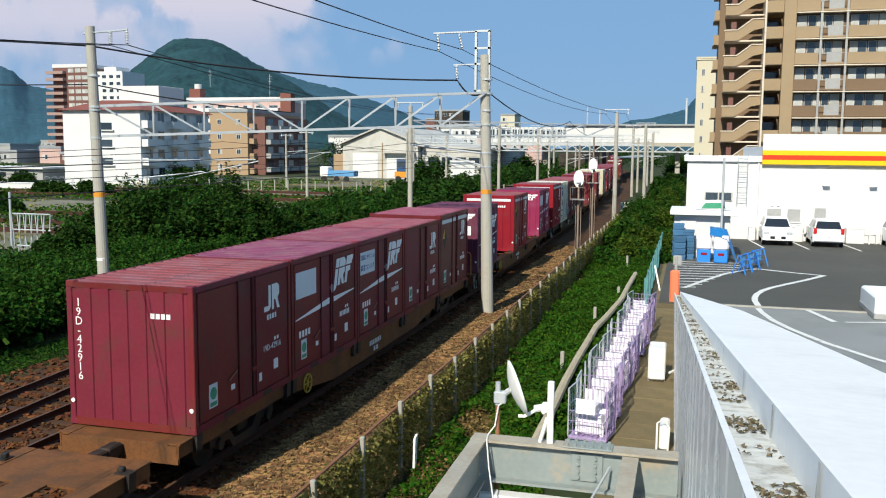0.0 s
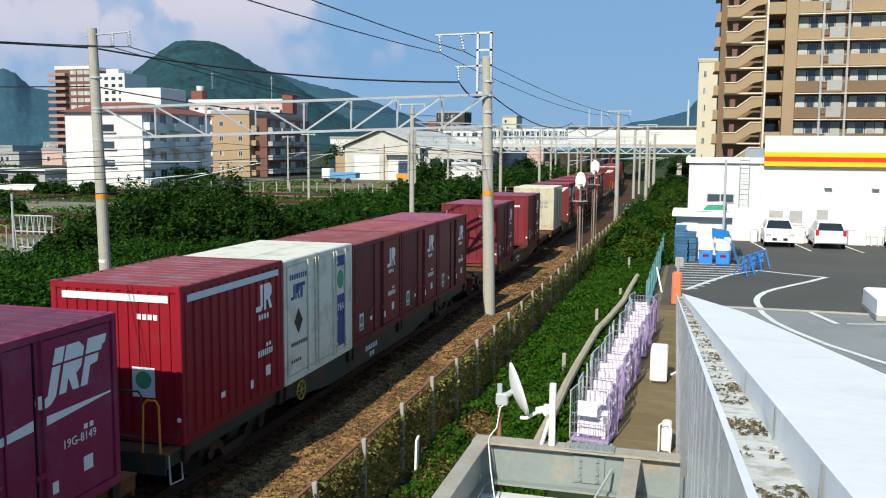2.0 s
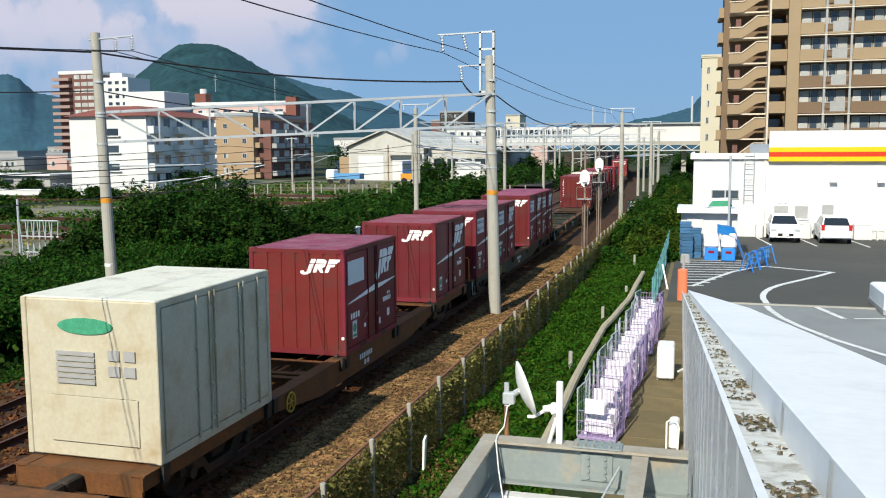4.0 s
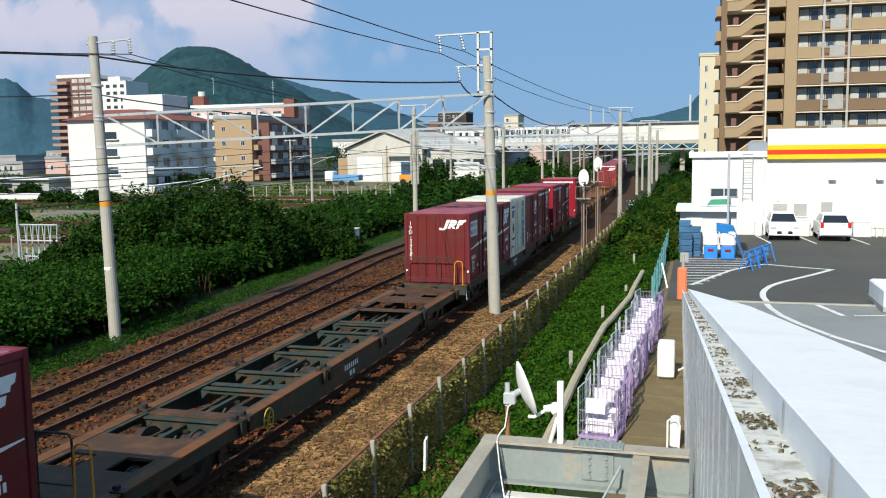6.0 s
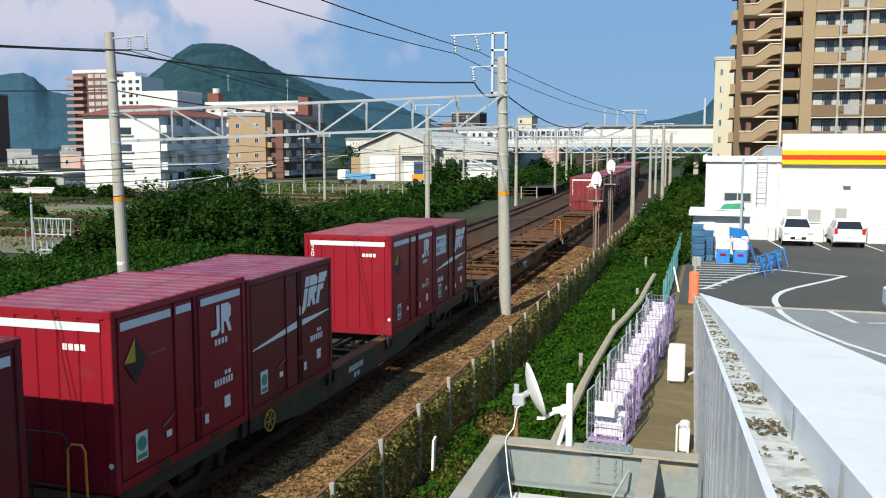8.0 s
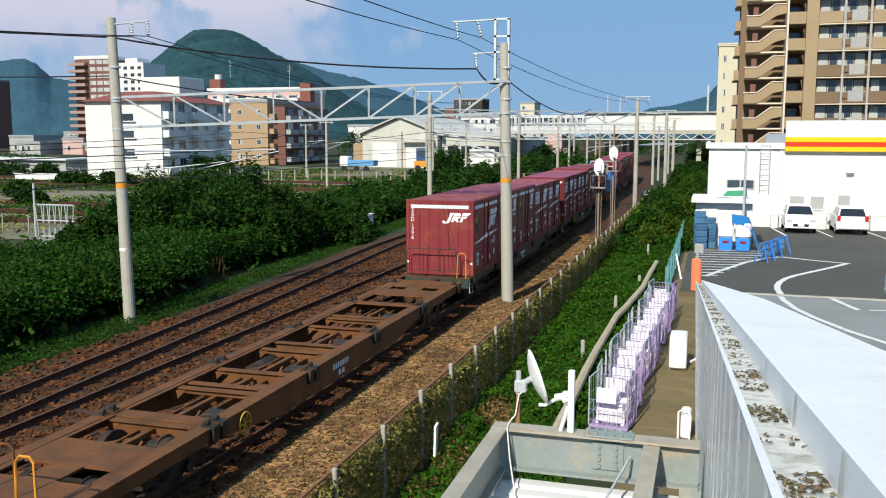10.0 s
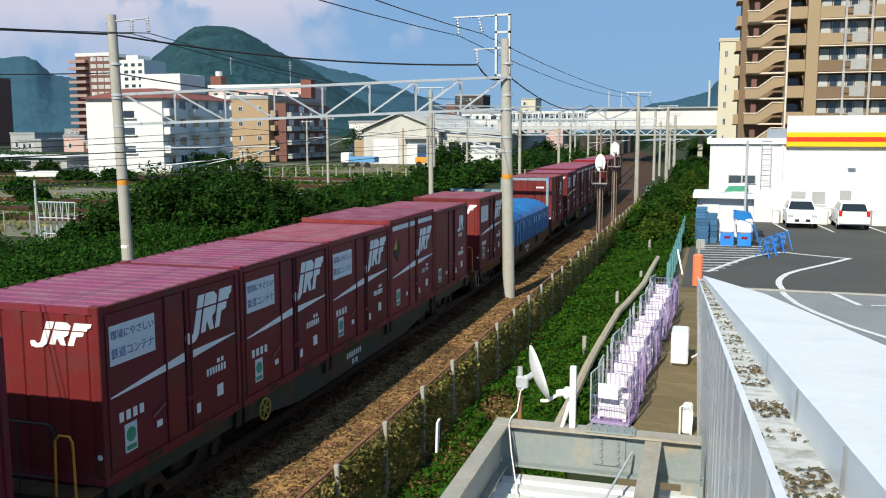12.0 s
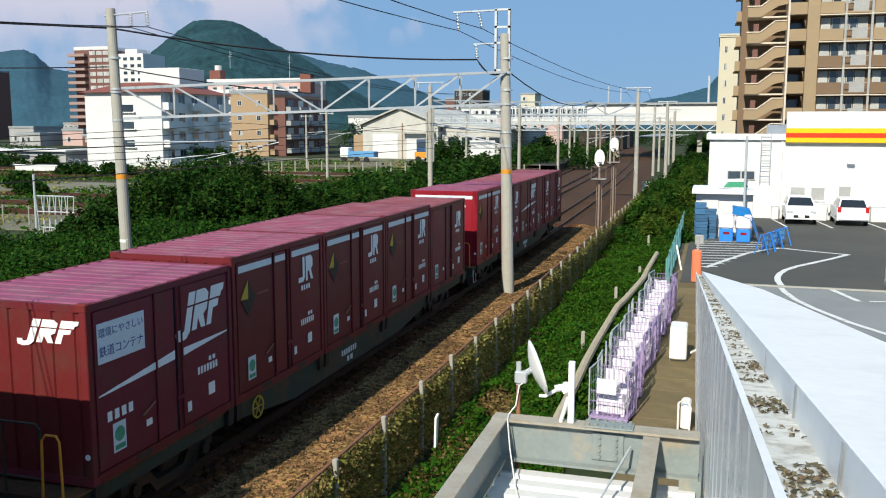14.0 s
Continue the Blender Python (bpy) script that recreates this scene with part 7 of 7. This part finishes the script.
# signals
for x, y, z in ((3.0, 50.0, 4.0), (2.72, 60.0, 4.55)):
    g = thing("railway_signal", "white-backed railway signal on a tall post with a cage", "signal", "railway signals")
    part("post", Build().bar((x, y, -0.5), (x, y, z + 2.0), 0.055, 10), SIGNALPOST, g, "brownish grey signal post")
    b = Build().prism([(x + 0.28 * math.cos(i * math.pi / 10) , z + 0.48 * math.sin(i * math.pi / 10) + 0.12) for i in range(20)], "y", y - 0.1, y - 0.03)
    part("signal_head", b, PLASTICW, g, "white oval signal back")
    b = Build().path([(x - 0.4, y - 0.4, z - 1.0), (x - 0.4, y - 0.4, z - 0.35), (x + 0.4, y - 0.4, z - 0.35), (x + 0.4, y - 0.4, z - 1.0), (x - 0.4, y - 0.4, z - 1.0)], 0.022, 5)
    b.path([(x - 0.4, y, z - 1.0), (x - 0.4, y - 0.4, z - 1.0)], 0.022, 5).path([(x + 0.4, y, z - 1.0), (x + 0.4, y - 0.4, z - 1.0)], 0.022, 5)
    part("cage", b, SIGNALPOST, g)
    part("ladder", Build().bar((x - 0.14, y + 0.1, -0.4), (x - 0.14, y + 0.1, z - 1.0), 0.02, 5).bar((x + 0.14, y + 0.1, -0.4), (x + 0.14, y + 0.1, z - 1.0), 0.02, 5), SIGNALPOST, g)
    part("backing_box", Build().box(x - 0.13, x + 0.13, y - 0.2, y - 0.1, z - 0.1, z + 0.35, 0.02), SHEET, g, "grey box on the signal back")
    part("platform", Build().box(x - 0.4, x + 0.4, y - 0.4, y + 0.2, z - 1.04, z - 1.0), GALV, g)
    part("lamp_hood", Build().bar((x + 0.08, y - 0.1, z - 0.25), (x + 0.08, y - 0.2, z - 0.25), 0.09, 10), STEEL_DARK, g)
for x, y in ((3.6, 78.0),):
    g = thing("relay_box", "grey lineside relay box on legs", "box")
    part("cabinet", Build().box(x - 0.35, x + 0.35, y - 0.2, y + 0.2, 0.2, 1.2, 0.03), GALV, g)
    part("leg", Build().box(x - 0.3, x + 0.3, y - 0.15, y + 0.15, -0.4, 0.2), GALV, g)
g = thing("relay_box", "pale grey lineside cabinet among the shrubs", "box")
part("cabinet", Build().box(-11.9, -11.0, 51, 51.6, -0.3, 1.0, 0.03), SHEET, g)
part("lid", Build().box(-11.95, -10.95, 50.95, 51.65, 1.0, 1.06, 0.02), SHEET, g)
part("leg", Build().box(-11.8, -11.1, 51.1, 51.5, -0.5, -0.3), CONCRETE, g)

# yard left: shunter, truck, gate and far sidings
g = thing("shunting_tractor", "orange and blue rail tractor by the warehouse", "rail tractor")
part("body", Build().box(-41.5, -38.2, 150, 152.4, 0.3, 1.4, 0.1), ORANGE_RAIL, g)
part("cab", Build().box(-41.2, -39.4, 150.2, 152.2, 1.4, 3.6, 0.08), BLUEBOX, g)
part("window", Build().box(-41.0, -39.6, 150.12, 150.2, 2.2, 3.2), GLASS, g)
part("mast", Build().box(-38.2, -35.5, 150.3, 152.0, 0.7, 1.9, 0.1), STEEL_DARK, g)
for x in (-40.8, -38.8, -36.5):
    part("wheel", Build().bar((x, 149.95, 0.1), (x, 150.2, 0.1), 0.55, 14), BLACK, g)
g = thing("truck", "blue flatbed truck parked in the yard", "truck")
part("bed", Build().box(-52.5, -47.6, 146, 148.2, 0.5, 1.5, 0.06), LTBLUE, g)
part("cab", Build().box(-54, -52.4, 146, 148.2, 0.4, 2.2, 0.15), PLASTICW, g)
for x in (-53.2, -50.8, -49):
    part("wheel", Build().bar((x, 145.9, 0.05), (x, 146.2, 0.05), 0.5, 14), BLACK, g)
gt = thing("yard_gate", "white lattice gate beside a post", "gate")
for i in range(12):
    x = -27.7 + i * 0.2
    part("bar", Build().bar((x, 42.0, -0.4), (x + (0.2 if i % 2 else -0.2), 42.0, 1.9), 0.03, 4), GALV, gt)
for z in (0.1, 1.0, 1.9):
    part("rail", Build().bar((-27.8, 42, z), (-25.3, 42, z), 0.04, 5), GALV, gt)
part("post", Build().bar((-27.95, 42, -0.5), (-27.95, 42, 3.1), 0.07, 8), GALV, gt)
for k, (y0, z0) in enumerate(((52, -0.1), (58, -0.1), (66, -0.1), (92, -0.1), (98, -0.1), (106, -0.1))):
    b = Build()
    for o in (0, 1.07):
        b.box(-140 if k < 3 else -95, -24 if k < 3 else -17, y0 + o, y0 + o + 0.07, z0 - 0.3, z0)
    tagged(part("siding_rail", b, RAIL), "rusty siding rails in the yard", "rail", "sidings", kind="structure")
for y0, y1, x0, x1 in ((44, 62, -160, -22), (65, 84, -160, -24), (92, 118, -160, -17), (128, 162, -120, -17)):
    tagged(part("yard_ground", Build().box(x0, x1, y0, y1, -0.5, -0.36), YARD), "bare gravel strip in the rail yard", "ground", kind="structure")
fe = thing("yard_fence", "low concrete-post wire fence in the yard", "fence")
for i in range(30):
    x = -70 + i * 2.0
    part("post", Build().box(x - 0.07, x + 0.07, 112, 112.14, -0.5, 1.1), FENCEPOST, fe)
for z in (0.2, 0.6, 1.0):
    part("wire", Build().bar((-70, 112.07, z), (-12, 112.07, z), 0.025, 4), FENCEWIRE, fe)
fe = thing("yard_fence", "thin post fence beside the sidings", "fence")
for i in range(22):
    x = -62 + i * 2.0
    part("post", Build().bar((x, 46, -0.5), (x, 46, 0.9), 0.04, 6), FENCEPOST, fe)
for z in (0.25, 0.85):
    part("wire", Build().bar((-62, 46, z), (-20, 46, z), 0.02, 4), FENCEWIRE, fe)

# ---- chain-link fence beside the near track ----
FX = 3.9
cf = thing("chain_link_fence", "rusty chain-link fence overgrown with vines", "fence")
for i in range(36):
    y = 7.45 + i * 2.0
    lean = random.uniform(-0.04, 0.04)
    part("post", Build().box(FX + 0.02, FX + 0.10, y - 0.04, y + 0.04, -0.6, 1.09 + lean, 0.012), FENCEPOST, cf)
part("top_rail", Build().bar((FX, 5, 1.0), (FX, 79, 1.0), 0.028, 6), RUSTPOST, cf, "rusty top rail")
b = Build()
step = 0.14
for i in range(int((46 - 6) / step)):
    y = 6 + i * step
    b.bar((FX, y, -0.35), (FX, y + 1.3, 1.0), 0.004, 3, cap=False)
    b.bar((FX, y, 1.0), (FX, y + 1.3, -0.35), 0.004, 3, cap=False)
tagged(part("wire_mesh", b, FENCEWIRE, cf), kind="stuff")
part("wooden_scrap", Build().prism([(0.0, 0.0), (0.12, 0.05), (0.2, 0.6), (0.05, 0.55)], "x", 4.25, 4.29), PLASTICW, cf, "torn white scrap caught on the fence").matrix_basis = pose(0, 15.3, -0.1)


# ---- vegetation ----
def leaves(name, label, points, size, material, category, seed, spread=0.9, up=0.35, aspect=0.55):
    """Many small folded leaves, each on its own point, in one mesh."""
    r = np.random.default_rng(seed)
    n = len(points)
    p = np.asarray(points, dtype=float)
    s = size * (0.6 + 0.8 * r.random((n, 1)))
    d = r.normal(size=(n, 3))
    d[:, 2] = d[:, 2] * 0.6
    d /= np.linalg.norm(d, axis=1, keepdims=True)
    nn = r.normal(size=(n, 3)) * spread
    nn[:, 2] += up * 3
    e = np.cross(d, nn)
    e /= np.linalg.norm(e, axis=1, keepdims=True) + 1e-9
    v = np.stack([p - d * s, p - e * s * aspect, p + d * s, p + e * s * aspect], 1).reshape(-1, 3)
    me = bpy.data.meshes.new(name)
    me.from_pydata(v.tolist(), [], [(4 * i, 4 * i + 1, 4 * i + 2, 4 * i + 3) for i in range(n)])
    me.materials.append(material)
    me.update()
    ob = new(name, me)
    return tagged(ob, label, category, kind="stuff")


def shell(r, cx, cy, rx, ry, h, n, z0=-0.4, fill=0.25):
    """Points over a lumpy dome."""
    a = r.random(n) * 2 * math.pi
    t = r.random(n) ** 0.6
    el = np.arcsin(t)
    k = 1 - fill * r.random(n) ** 2
    lump = 1 + 0.16 * np.sin(a * 5 + cx) * np.cos(el * 4 + cy) + 0.1 * np.sin(a * 11 + el * 7)
    x = cx + rx * np.cos(el) * np.cos(a) * k * lump
    y = cy + ry * np.cos(el) * np.sin(a) * k * lump
    z = z0 + h * np.sin(el) * k * lump
    return np.stack([x, y, z], 1)


r = np.random.default_rng(11)
clumps = [(-17.3, 39, 3.8, 4.0, 4.7), (-18.2, 34.5, 2.2, 2.4, 2.3), (-14.4, 43, 3.4, 4.0, 4.3), (-19, 45, 4, 4, 4.2), (-13, 49, 2.8, 3.5, 2.6)]
pts = []
for cx, cy, rx, ry, h in clumps:
    for k in range(24):
        ang, q = r.random() * 6.28, r.random() ** 0.5
        sx, sy = cx + rx * 0.82 * q * math.cos(ang), cy + ry * 0.82 * q * math.sin(ang)
        hh = h * (1.04 - 0.5 * q * q) * (0.66 + 0.46 * r.random())
        pts.append(shell(r, sx, sy, rx * (0.27 + 0.17 * r.random()), ry * 0.36, hh, 1900, -0.4, 0.22))
# Larger hidden leaves added inside to block light and deepen the thicket's shade.
inner = np.concatenate([q[::6] for q in pts])
mid = np.array([inner[:, 0].mean(), inner[:, 1].mean(), 0.0])
inner = mid + (inner - mid) * np.array([0.9, 0.9, 0.8]) - np.array([0, 0, 0.1])
leaves("thicket_inside", "shaded inner foliage of the thicket", inner, 0.2, LEAF_DARK, "shrubs", 41)
leaves("shrub_thicket", "dense dark green shrub thicket beside the tracks", np.concatenate(pts), 0.105, LEAF_DARK, "shrubs", 1)
core = Build()
for cx, cy, rx, ry, h in clumps:
    for q in range(5):
        ang = q * 1.26
        core.bar((cx, cy, -0.5), (cx + rx * 0.5 * math.cos(ang), cy + ry * 0.5 * math.sin(ang), h * 0.42), 0.09, 6, 0.03)
tagged(part("shrub_stems", core, SLEEPER), "brown woody stems inside the thicket", "stems", kind="stuff")
pts = []
low = []


def hedge_front(y):
    return -9.6 - 0.12 * max(y - 25, 0) * (1 if y < 45 else 45 / y)


for k in range(210):                                            # hedge above the verge, overhanging its foot
    y = 15 + 60 * r.random() ** 1.3
    back = r.random() ** 1.5
    x = hedge_front(y) - 1.0 - 4.5 * back
    h = 0.75 + 0.55 * r.random() + 0.35 * back
    pts.append(shell(r, x, y, 0.75 + 0.4 * r.random(), 1.3 + 0.9 * r.random(), h, 1350, 0.15 + 0.15 * r.random(), 0.3))
    low.append(np.stack([x + 0.55 * r.normal(size=90), y + 0.6 * r.normal(size=90), -0.35 + 0.95 * r.random(90)], 1))
for k in range(70):                                             # taller growth towards the left of the thicket
    y = 22 + 12 * r.random()
    x = -14.0 - 8 * r.random()
    pts.append(shell(r, x, y, 1.0, 1.0, 0.9 + 0.8 * r.random(), 900, -0.4, 0.4))
# Under-hedge leaves take the darker leaf colour, so their shade is partly painted.
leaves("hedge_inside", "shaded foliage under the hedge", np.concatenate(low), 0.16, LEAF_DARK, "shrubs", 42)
stems = Build()
for k in range(70):
    y = 17 + 45 * r.random()
    x = hedge_front(y) - 0.5 - 0.5 * r.random()
    stems.bar((x, y, -0.45), (x + r.normal() * 0.15, y + r.normal() * 0.15, 0.6), 0.03, 5, 0.015)
tagged(part("hedge_stems", stems, SLEEPER), "bare brown stems under the hedge", "stems", kind="stuff")
leaves("bank_growth", "bright green low growth on the bank beside the track", np.concatenate(pts), 0.075, LEAF_BANK, "shrubs", 2)
pts = []
for k in range(120):                                            # far rows of bushes
    y = 55 + 75 * r.random()
    x = -13.5 - 0.06 * (y - 50) - 6 * r.random()
    pts.append(shell(r, x, y, 1.5, 1.7, 1.2 + 1.2 * r.random(), 330, -0.4, 0.4))
for k in range(40):
    y = 120 + 50 * r.random()
    pts.append(shell(r, -9 - 14 * r.random(), y, 2.2, 2.2, 2.0 + 1.6 * r.random(), 220, -0.4, 0.4))
for x, y, w, h in ((-31.5, 140, 2.6, 4.5), (-33.5, 142, 2.0, 3.6), (-88, 235, 7, 9), (-150, 150, 9, 5), (-162, 155, 8, 4.5), (-70, 130, 3, 3), (-100, 110, 4, 2.5), (-112, 122, 8, 3.2), (-124, 124, 7, 3), (-138, 126, 7, 3.4), (-150, 128, 8, 3.2), (-42, 205, 6, 5), (-52, 208, 6, 5.5), (-33, 212, 5, 4.5), (-64, 215, 7, 6), (-92, 118, 3.5, 2.2), (-96, 112, 4.5, 2.4), (-67, 95, 2.2, 1.6), (-61, 94, 2.5, 1.8), (-17, 130, 2.5, 2.6), (-20, 145, 3, 3), (-16.5, 152, 2.5, 3), (-24, 158, 4, 3.6), (5.6, 120, 1.6, 2.4), (6.4, 135, 2, 2.4), (5.8, 150, 2, 2.2), (-104, 128, 4, 2.6), (-50, 67, 1.8, 1.5), (-58, 74, 2.2, 1.6), (18, 196, 5, 5), (6, 205, 3, 4.6), (9.5, 215, 3, 5), (13, 222, 4, 5), (-14, 302, 5, 6), (-4, 310, 6, 6), (4, 304, 5, 5), (-24, 305, 6, 6), (-32, 300, 6, 5.5), (-21, 196, 3, 4), (-27, 199, 3, 4.5), (24, 205, 7, 6)):
    for q in range(5):
        pts.append(shell(r, x + r.normal() * w * 0.4, y + r.normal() * w * 0.3, w * 0.6, w * 0.6, h * (0.7 + 0.3 * r.random()), 420, -0.4, 0.35))
leaves("far_bushes", "green bushes along the far side of the yard", np.concatenate(pts), 0.24, LEAF_DARK, "shrubs", 3)
# ivy-covered slope between the fence and the walkway
n = 125000
y = 8 + 62 * r.random(n) ** 1.5
x = 4.15 + 3.3 * r.random(n)
x = np.where(y > 42, 3.9 + 4.3 * (x - 4.15) / 3.3, x)
keep = (x < 6.9 + 0.02 * (y - 16)) | (y > 46)
x, y = x[keep], y[keep]
lump = np.array([noise.noise(Vector((a * 0.9, b_ * 0.9, 1))) for a, b_ in zip(x, y)])
dry = np.array([noise.noise(Vector((a * 0.5, b_ * 0.35, 8))) for a, b_ in zip(x, y)])
gz = np.array([ground_height(a, b_) for a, b_ in zip(x, y)])
z = gz + 0.05 + (0.2 + 0.28 * lump) * r.random(len(x)) + np.where((x < 4.7) & (y < 40), 0.1, 0)
isdry = (((x - 5.0) / 0.7) ** 2 + ((y - 19.8) / 2.6) ** 2 < 0.15 + 2.4 * dry + 0.5 * r.random(len(x))) | ((y < 16.5) & (x < 5.3) & (r.random(len(x)) < 0.5)) | ((y < 26) & (x < 4.5) & (r.random(len(x)) < 0.3))
green = ~isdry
leaves("ivy_cover", "thick bright green ivy covering the slope", np.stack([x, y, z], 1)[green], 0.055, LEAF_MID, "ivy", 4, up=0.5)
leaves("dry_weeds", "dry brown weeds and litter on the slope", np.stack([x, y, z * 0.7 + gz * 0.3 + 0.02], 1)[isdry], 0.045, LEAF_DRY, "weeds", 5)
pts = []
for k in range(120):                                            # bushes by the signals and beyond
    y = 45 + 75 * r.random() ** 1.2
    x = 4.1 + 0.9 * r.random() + (3.0 * r.random() if y > 44 else 1.4 * r.random()) + 0.25 + 0.004 * max(y - 60, 0)
    pts.append(shell(r, x, y, 0.45 + 0.6 * r.random(), 0.5 + 0.7 * r.random(), 0.35 + 1.35 * r.random() ** 1.8 + 0.005 * (y - 40), 900, 0.0, 0.25))
leaves("signal_bushes", "green bushes growing beside the signals", np.concatenate(pts[:80]), 0.095, LEAF_BANK, "shrubs", 6)
leaves("signal_bushes", "bright green bushes growing beside the signals", np.concatenate(pts[80:]), 0.085, LEAF_LIGHT, "shrubs", 16)
# vines on the fence and rusty weeds at its foot
n = 62000
y = 6 + 66 * r.random(n) ** 1.35
dens = np.array([noise.noise(Vector((b_ * 0.55, 2, 3))) for b_ in y])
zt = -0.3 + (1.2 + 0.25 * dens) * r.random(n) ** 0.85
x = FX + r.normal(size=n) * 0.06 + 0.02
ok = (dens > -0.42) | (zt < 0.3)
leaves("fence_vines", "olive green vines hanging on the fence", np.stack([x, y, zt], 1)[ok], 0.042, LEAF_GREY, "vines", 7, spread=1.0, up=0.1)
n = 9000
y = 6 + 40 * r.random(n) ** 1.3
x = FX - 0.25 + 0.35 * r.normal(size=n)
leaves("dry_weeds", "rust-brown dead weeds at the fence foot", np.stack([x, y, -0.36 + 0.25 * r.random(n)], 1), 0.04, LEAF_DRY, "weeds", 8)
n = 30000
y = 13 + 50 * r.random(n) ** 1.3
x = -8.35 - 0.075 * np.maximum(y - 22, 0) - 1.5 * r.random(n)
leaves("verge_grass", "short green grass verge beside the far track", np.stack([x, y, -0.38 + 0.18 * r.random(n)], 1), 0.06, LEAF_BANK, "grass", 9, aspect=0.25, up=0.05)
n = 26000
y = 44 + 105 * r.random(n)
x = -18 - 0.35 * (y - 44) * r.random(n) - 60 * r.random(n) ** 1.5
patch = np.array([noise.noise(Vector((a * 0.08, b_ * 0.12, 6))) for a, b_ in zip(x, y)])
leaves("yard_weeds", "patches of green and dry weeds in the yard", np.stack([x, y, -0.36 + 0.35 * r.random(n)], 1)[patch > 0.02], 0.2, LEAF_MID, "weeds", 31, up=0.2)
leaves("yard_weeds", "patches of dry straw weeds in the yard", np.stack([x, y, -0.36 + 0.3 * r.random(n)], 1)[(patch < -0.08) & (patch > -0.2)], 0.17, LEAF_GREY, "weeds", 32, up=0.2)

# ---- sleepers and ballast stones ----
sm = Build().box(-1.0, 1.0, -0.11, 0.11, -0.14, 0.0, 0.012).mesh("sleeper", SLEEPER)
beds = [o for o in bpy.data.objects if o.name.startswith("track_bed")]
for k, centre in enumerate(TRACKS):
    for i in range(110 if k == 0 else 95):
        y = 6 + i * 0.62
        o = part("sleeper", sm, None, beds[0])
        o.matrix_basis = pose(centre(y) + random.uniform(-0.03, 0.03), y, -0.165 + random.uniform(-0.012, 0.004), 0, 0, random.uniform(-1, 1))
rs = np.random.default_rng(21)
n = 95000
y = 7 + 48 * rs.random(n) ** 1.7
x = -8.0 + 11.6 * rs.random(n)
near = rs.random(n) < 0.55
x[near] = 0.9 + 2.9 * rs.random(near.sum())
z = np.where(x > 1.5, -0.19 - 0.195 * (x - 1.5) / 1.8, -0.19)
on_sleeper = (np.abs(((y - 6) / 0.62) - np.round((y - 6) / 0.62)) < 0.18) & (x < 1.2) & (rs.random(n) < 0.75)
sel = ~on_sleeper
x, y, z = x[sel], y[sel], z[sel]
n = len(x)
s = 0.026 + 0.042 * rs.random((n, 1, 1))
tet = np.array([(1, 1, 1), (-1, -1, 1), (-1, 1, -1), (1, -1, -1), (0.2, 0.1, 1.2)]) * np.array([1, 1, 0.7])
jit = tet[None] * s * (0.6 + 0.7 * rs.random((n, 5, 3)))
ang = rs.random(n) * 6.28
ca, sa = np.cos(ang)[:, None], np.sin(ang)[:, None]
vx = jit[:, :, 0] * ca - jit[:, :, 1] * sa + x[:, None]
vy = jit[:, :, 0] * sa + jit[:, :, 1] * ca + y[:, None]
vz = jit[:, :, 2] + z[:, None] + 0.02
v = np.stack([vx, vy, vz], 2).reshape(-1, 3)
fs = [(0, 2, 1), (0, 3, 2), (0, 1, 3), (1, 2, 3), (0, 4, 1)]
for mask, m, label in ((x > 1.25, STONES, "loose tan ballast stones on the shoulder"), (x <= 1.25, RUSTSTONES, "rust-stained ballast stones between the rails")):
    vs = v.reshape(-1, 5, 3)[mask].reshape(-1, 3)
    k = int(mask.sum())
    f = (np.array(fs[:4])[None] + 5 * np.arange(k)[:, None, None]).reshape(-1, 3)
    me = bpy.data.meshes.new("ballast_stones")
    me.from_pydata(vs.tolist(), [], f.tolist())
    me.materials.append(m)
    me.update()
    tagged(new("ballast_stones", me), label, "stones", kind="stuff")


# ---- what moves ----
TRAIN = [(0, 12.86), (0.5, 2.75), (1, -7.8), (1.5, -17.36), (2, -28.37), (2.5, -38.5), (3, -49.5), (3.2, -53.65), (5.3, -97.3), (5.8, -107.9),
         (6.2, -115.85), (6.5, -122.35), (7.1, -134.4), (7.5, -143.0), (7.9, -150.9), (8.2, -157.2), (10.3, -200.4), (10.9, -212.33), (11, -214.8),
         (11.5, -224.6), (12.1, -237.05), (12.5, -245.4), (13, -255.9), (13.5, -265.45), (14, -275.95)]


def motions():
    """The train runs along the near track towards the viewer and past."""
    for ob, off, z, length in MOVING:
        rows = []
        for t, s in TRAIN:
            y = s + off
            ym = y + length / 2
            rows.append((t, pose(course(ym), ym, z, 0, 0, math.degrees(heading(ym))) @ pose(0, -length / 2, 0)))
        walk(ob, rows)


motions()
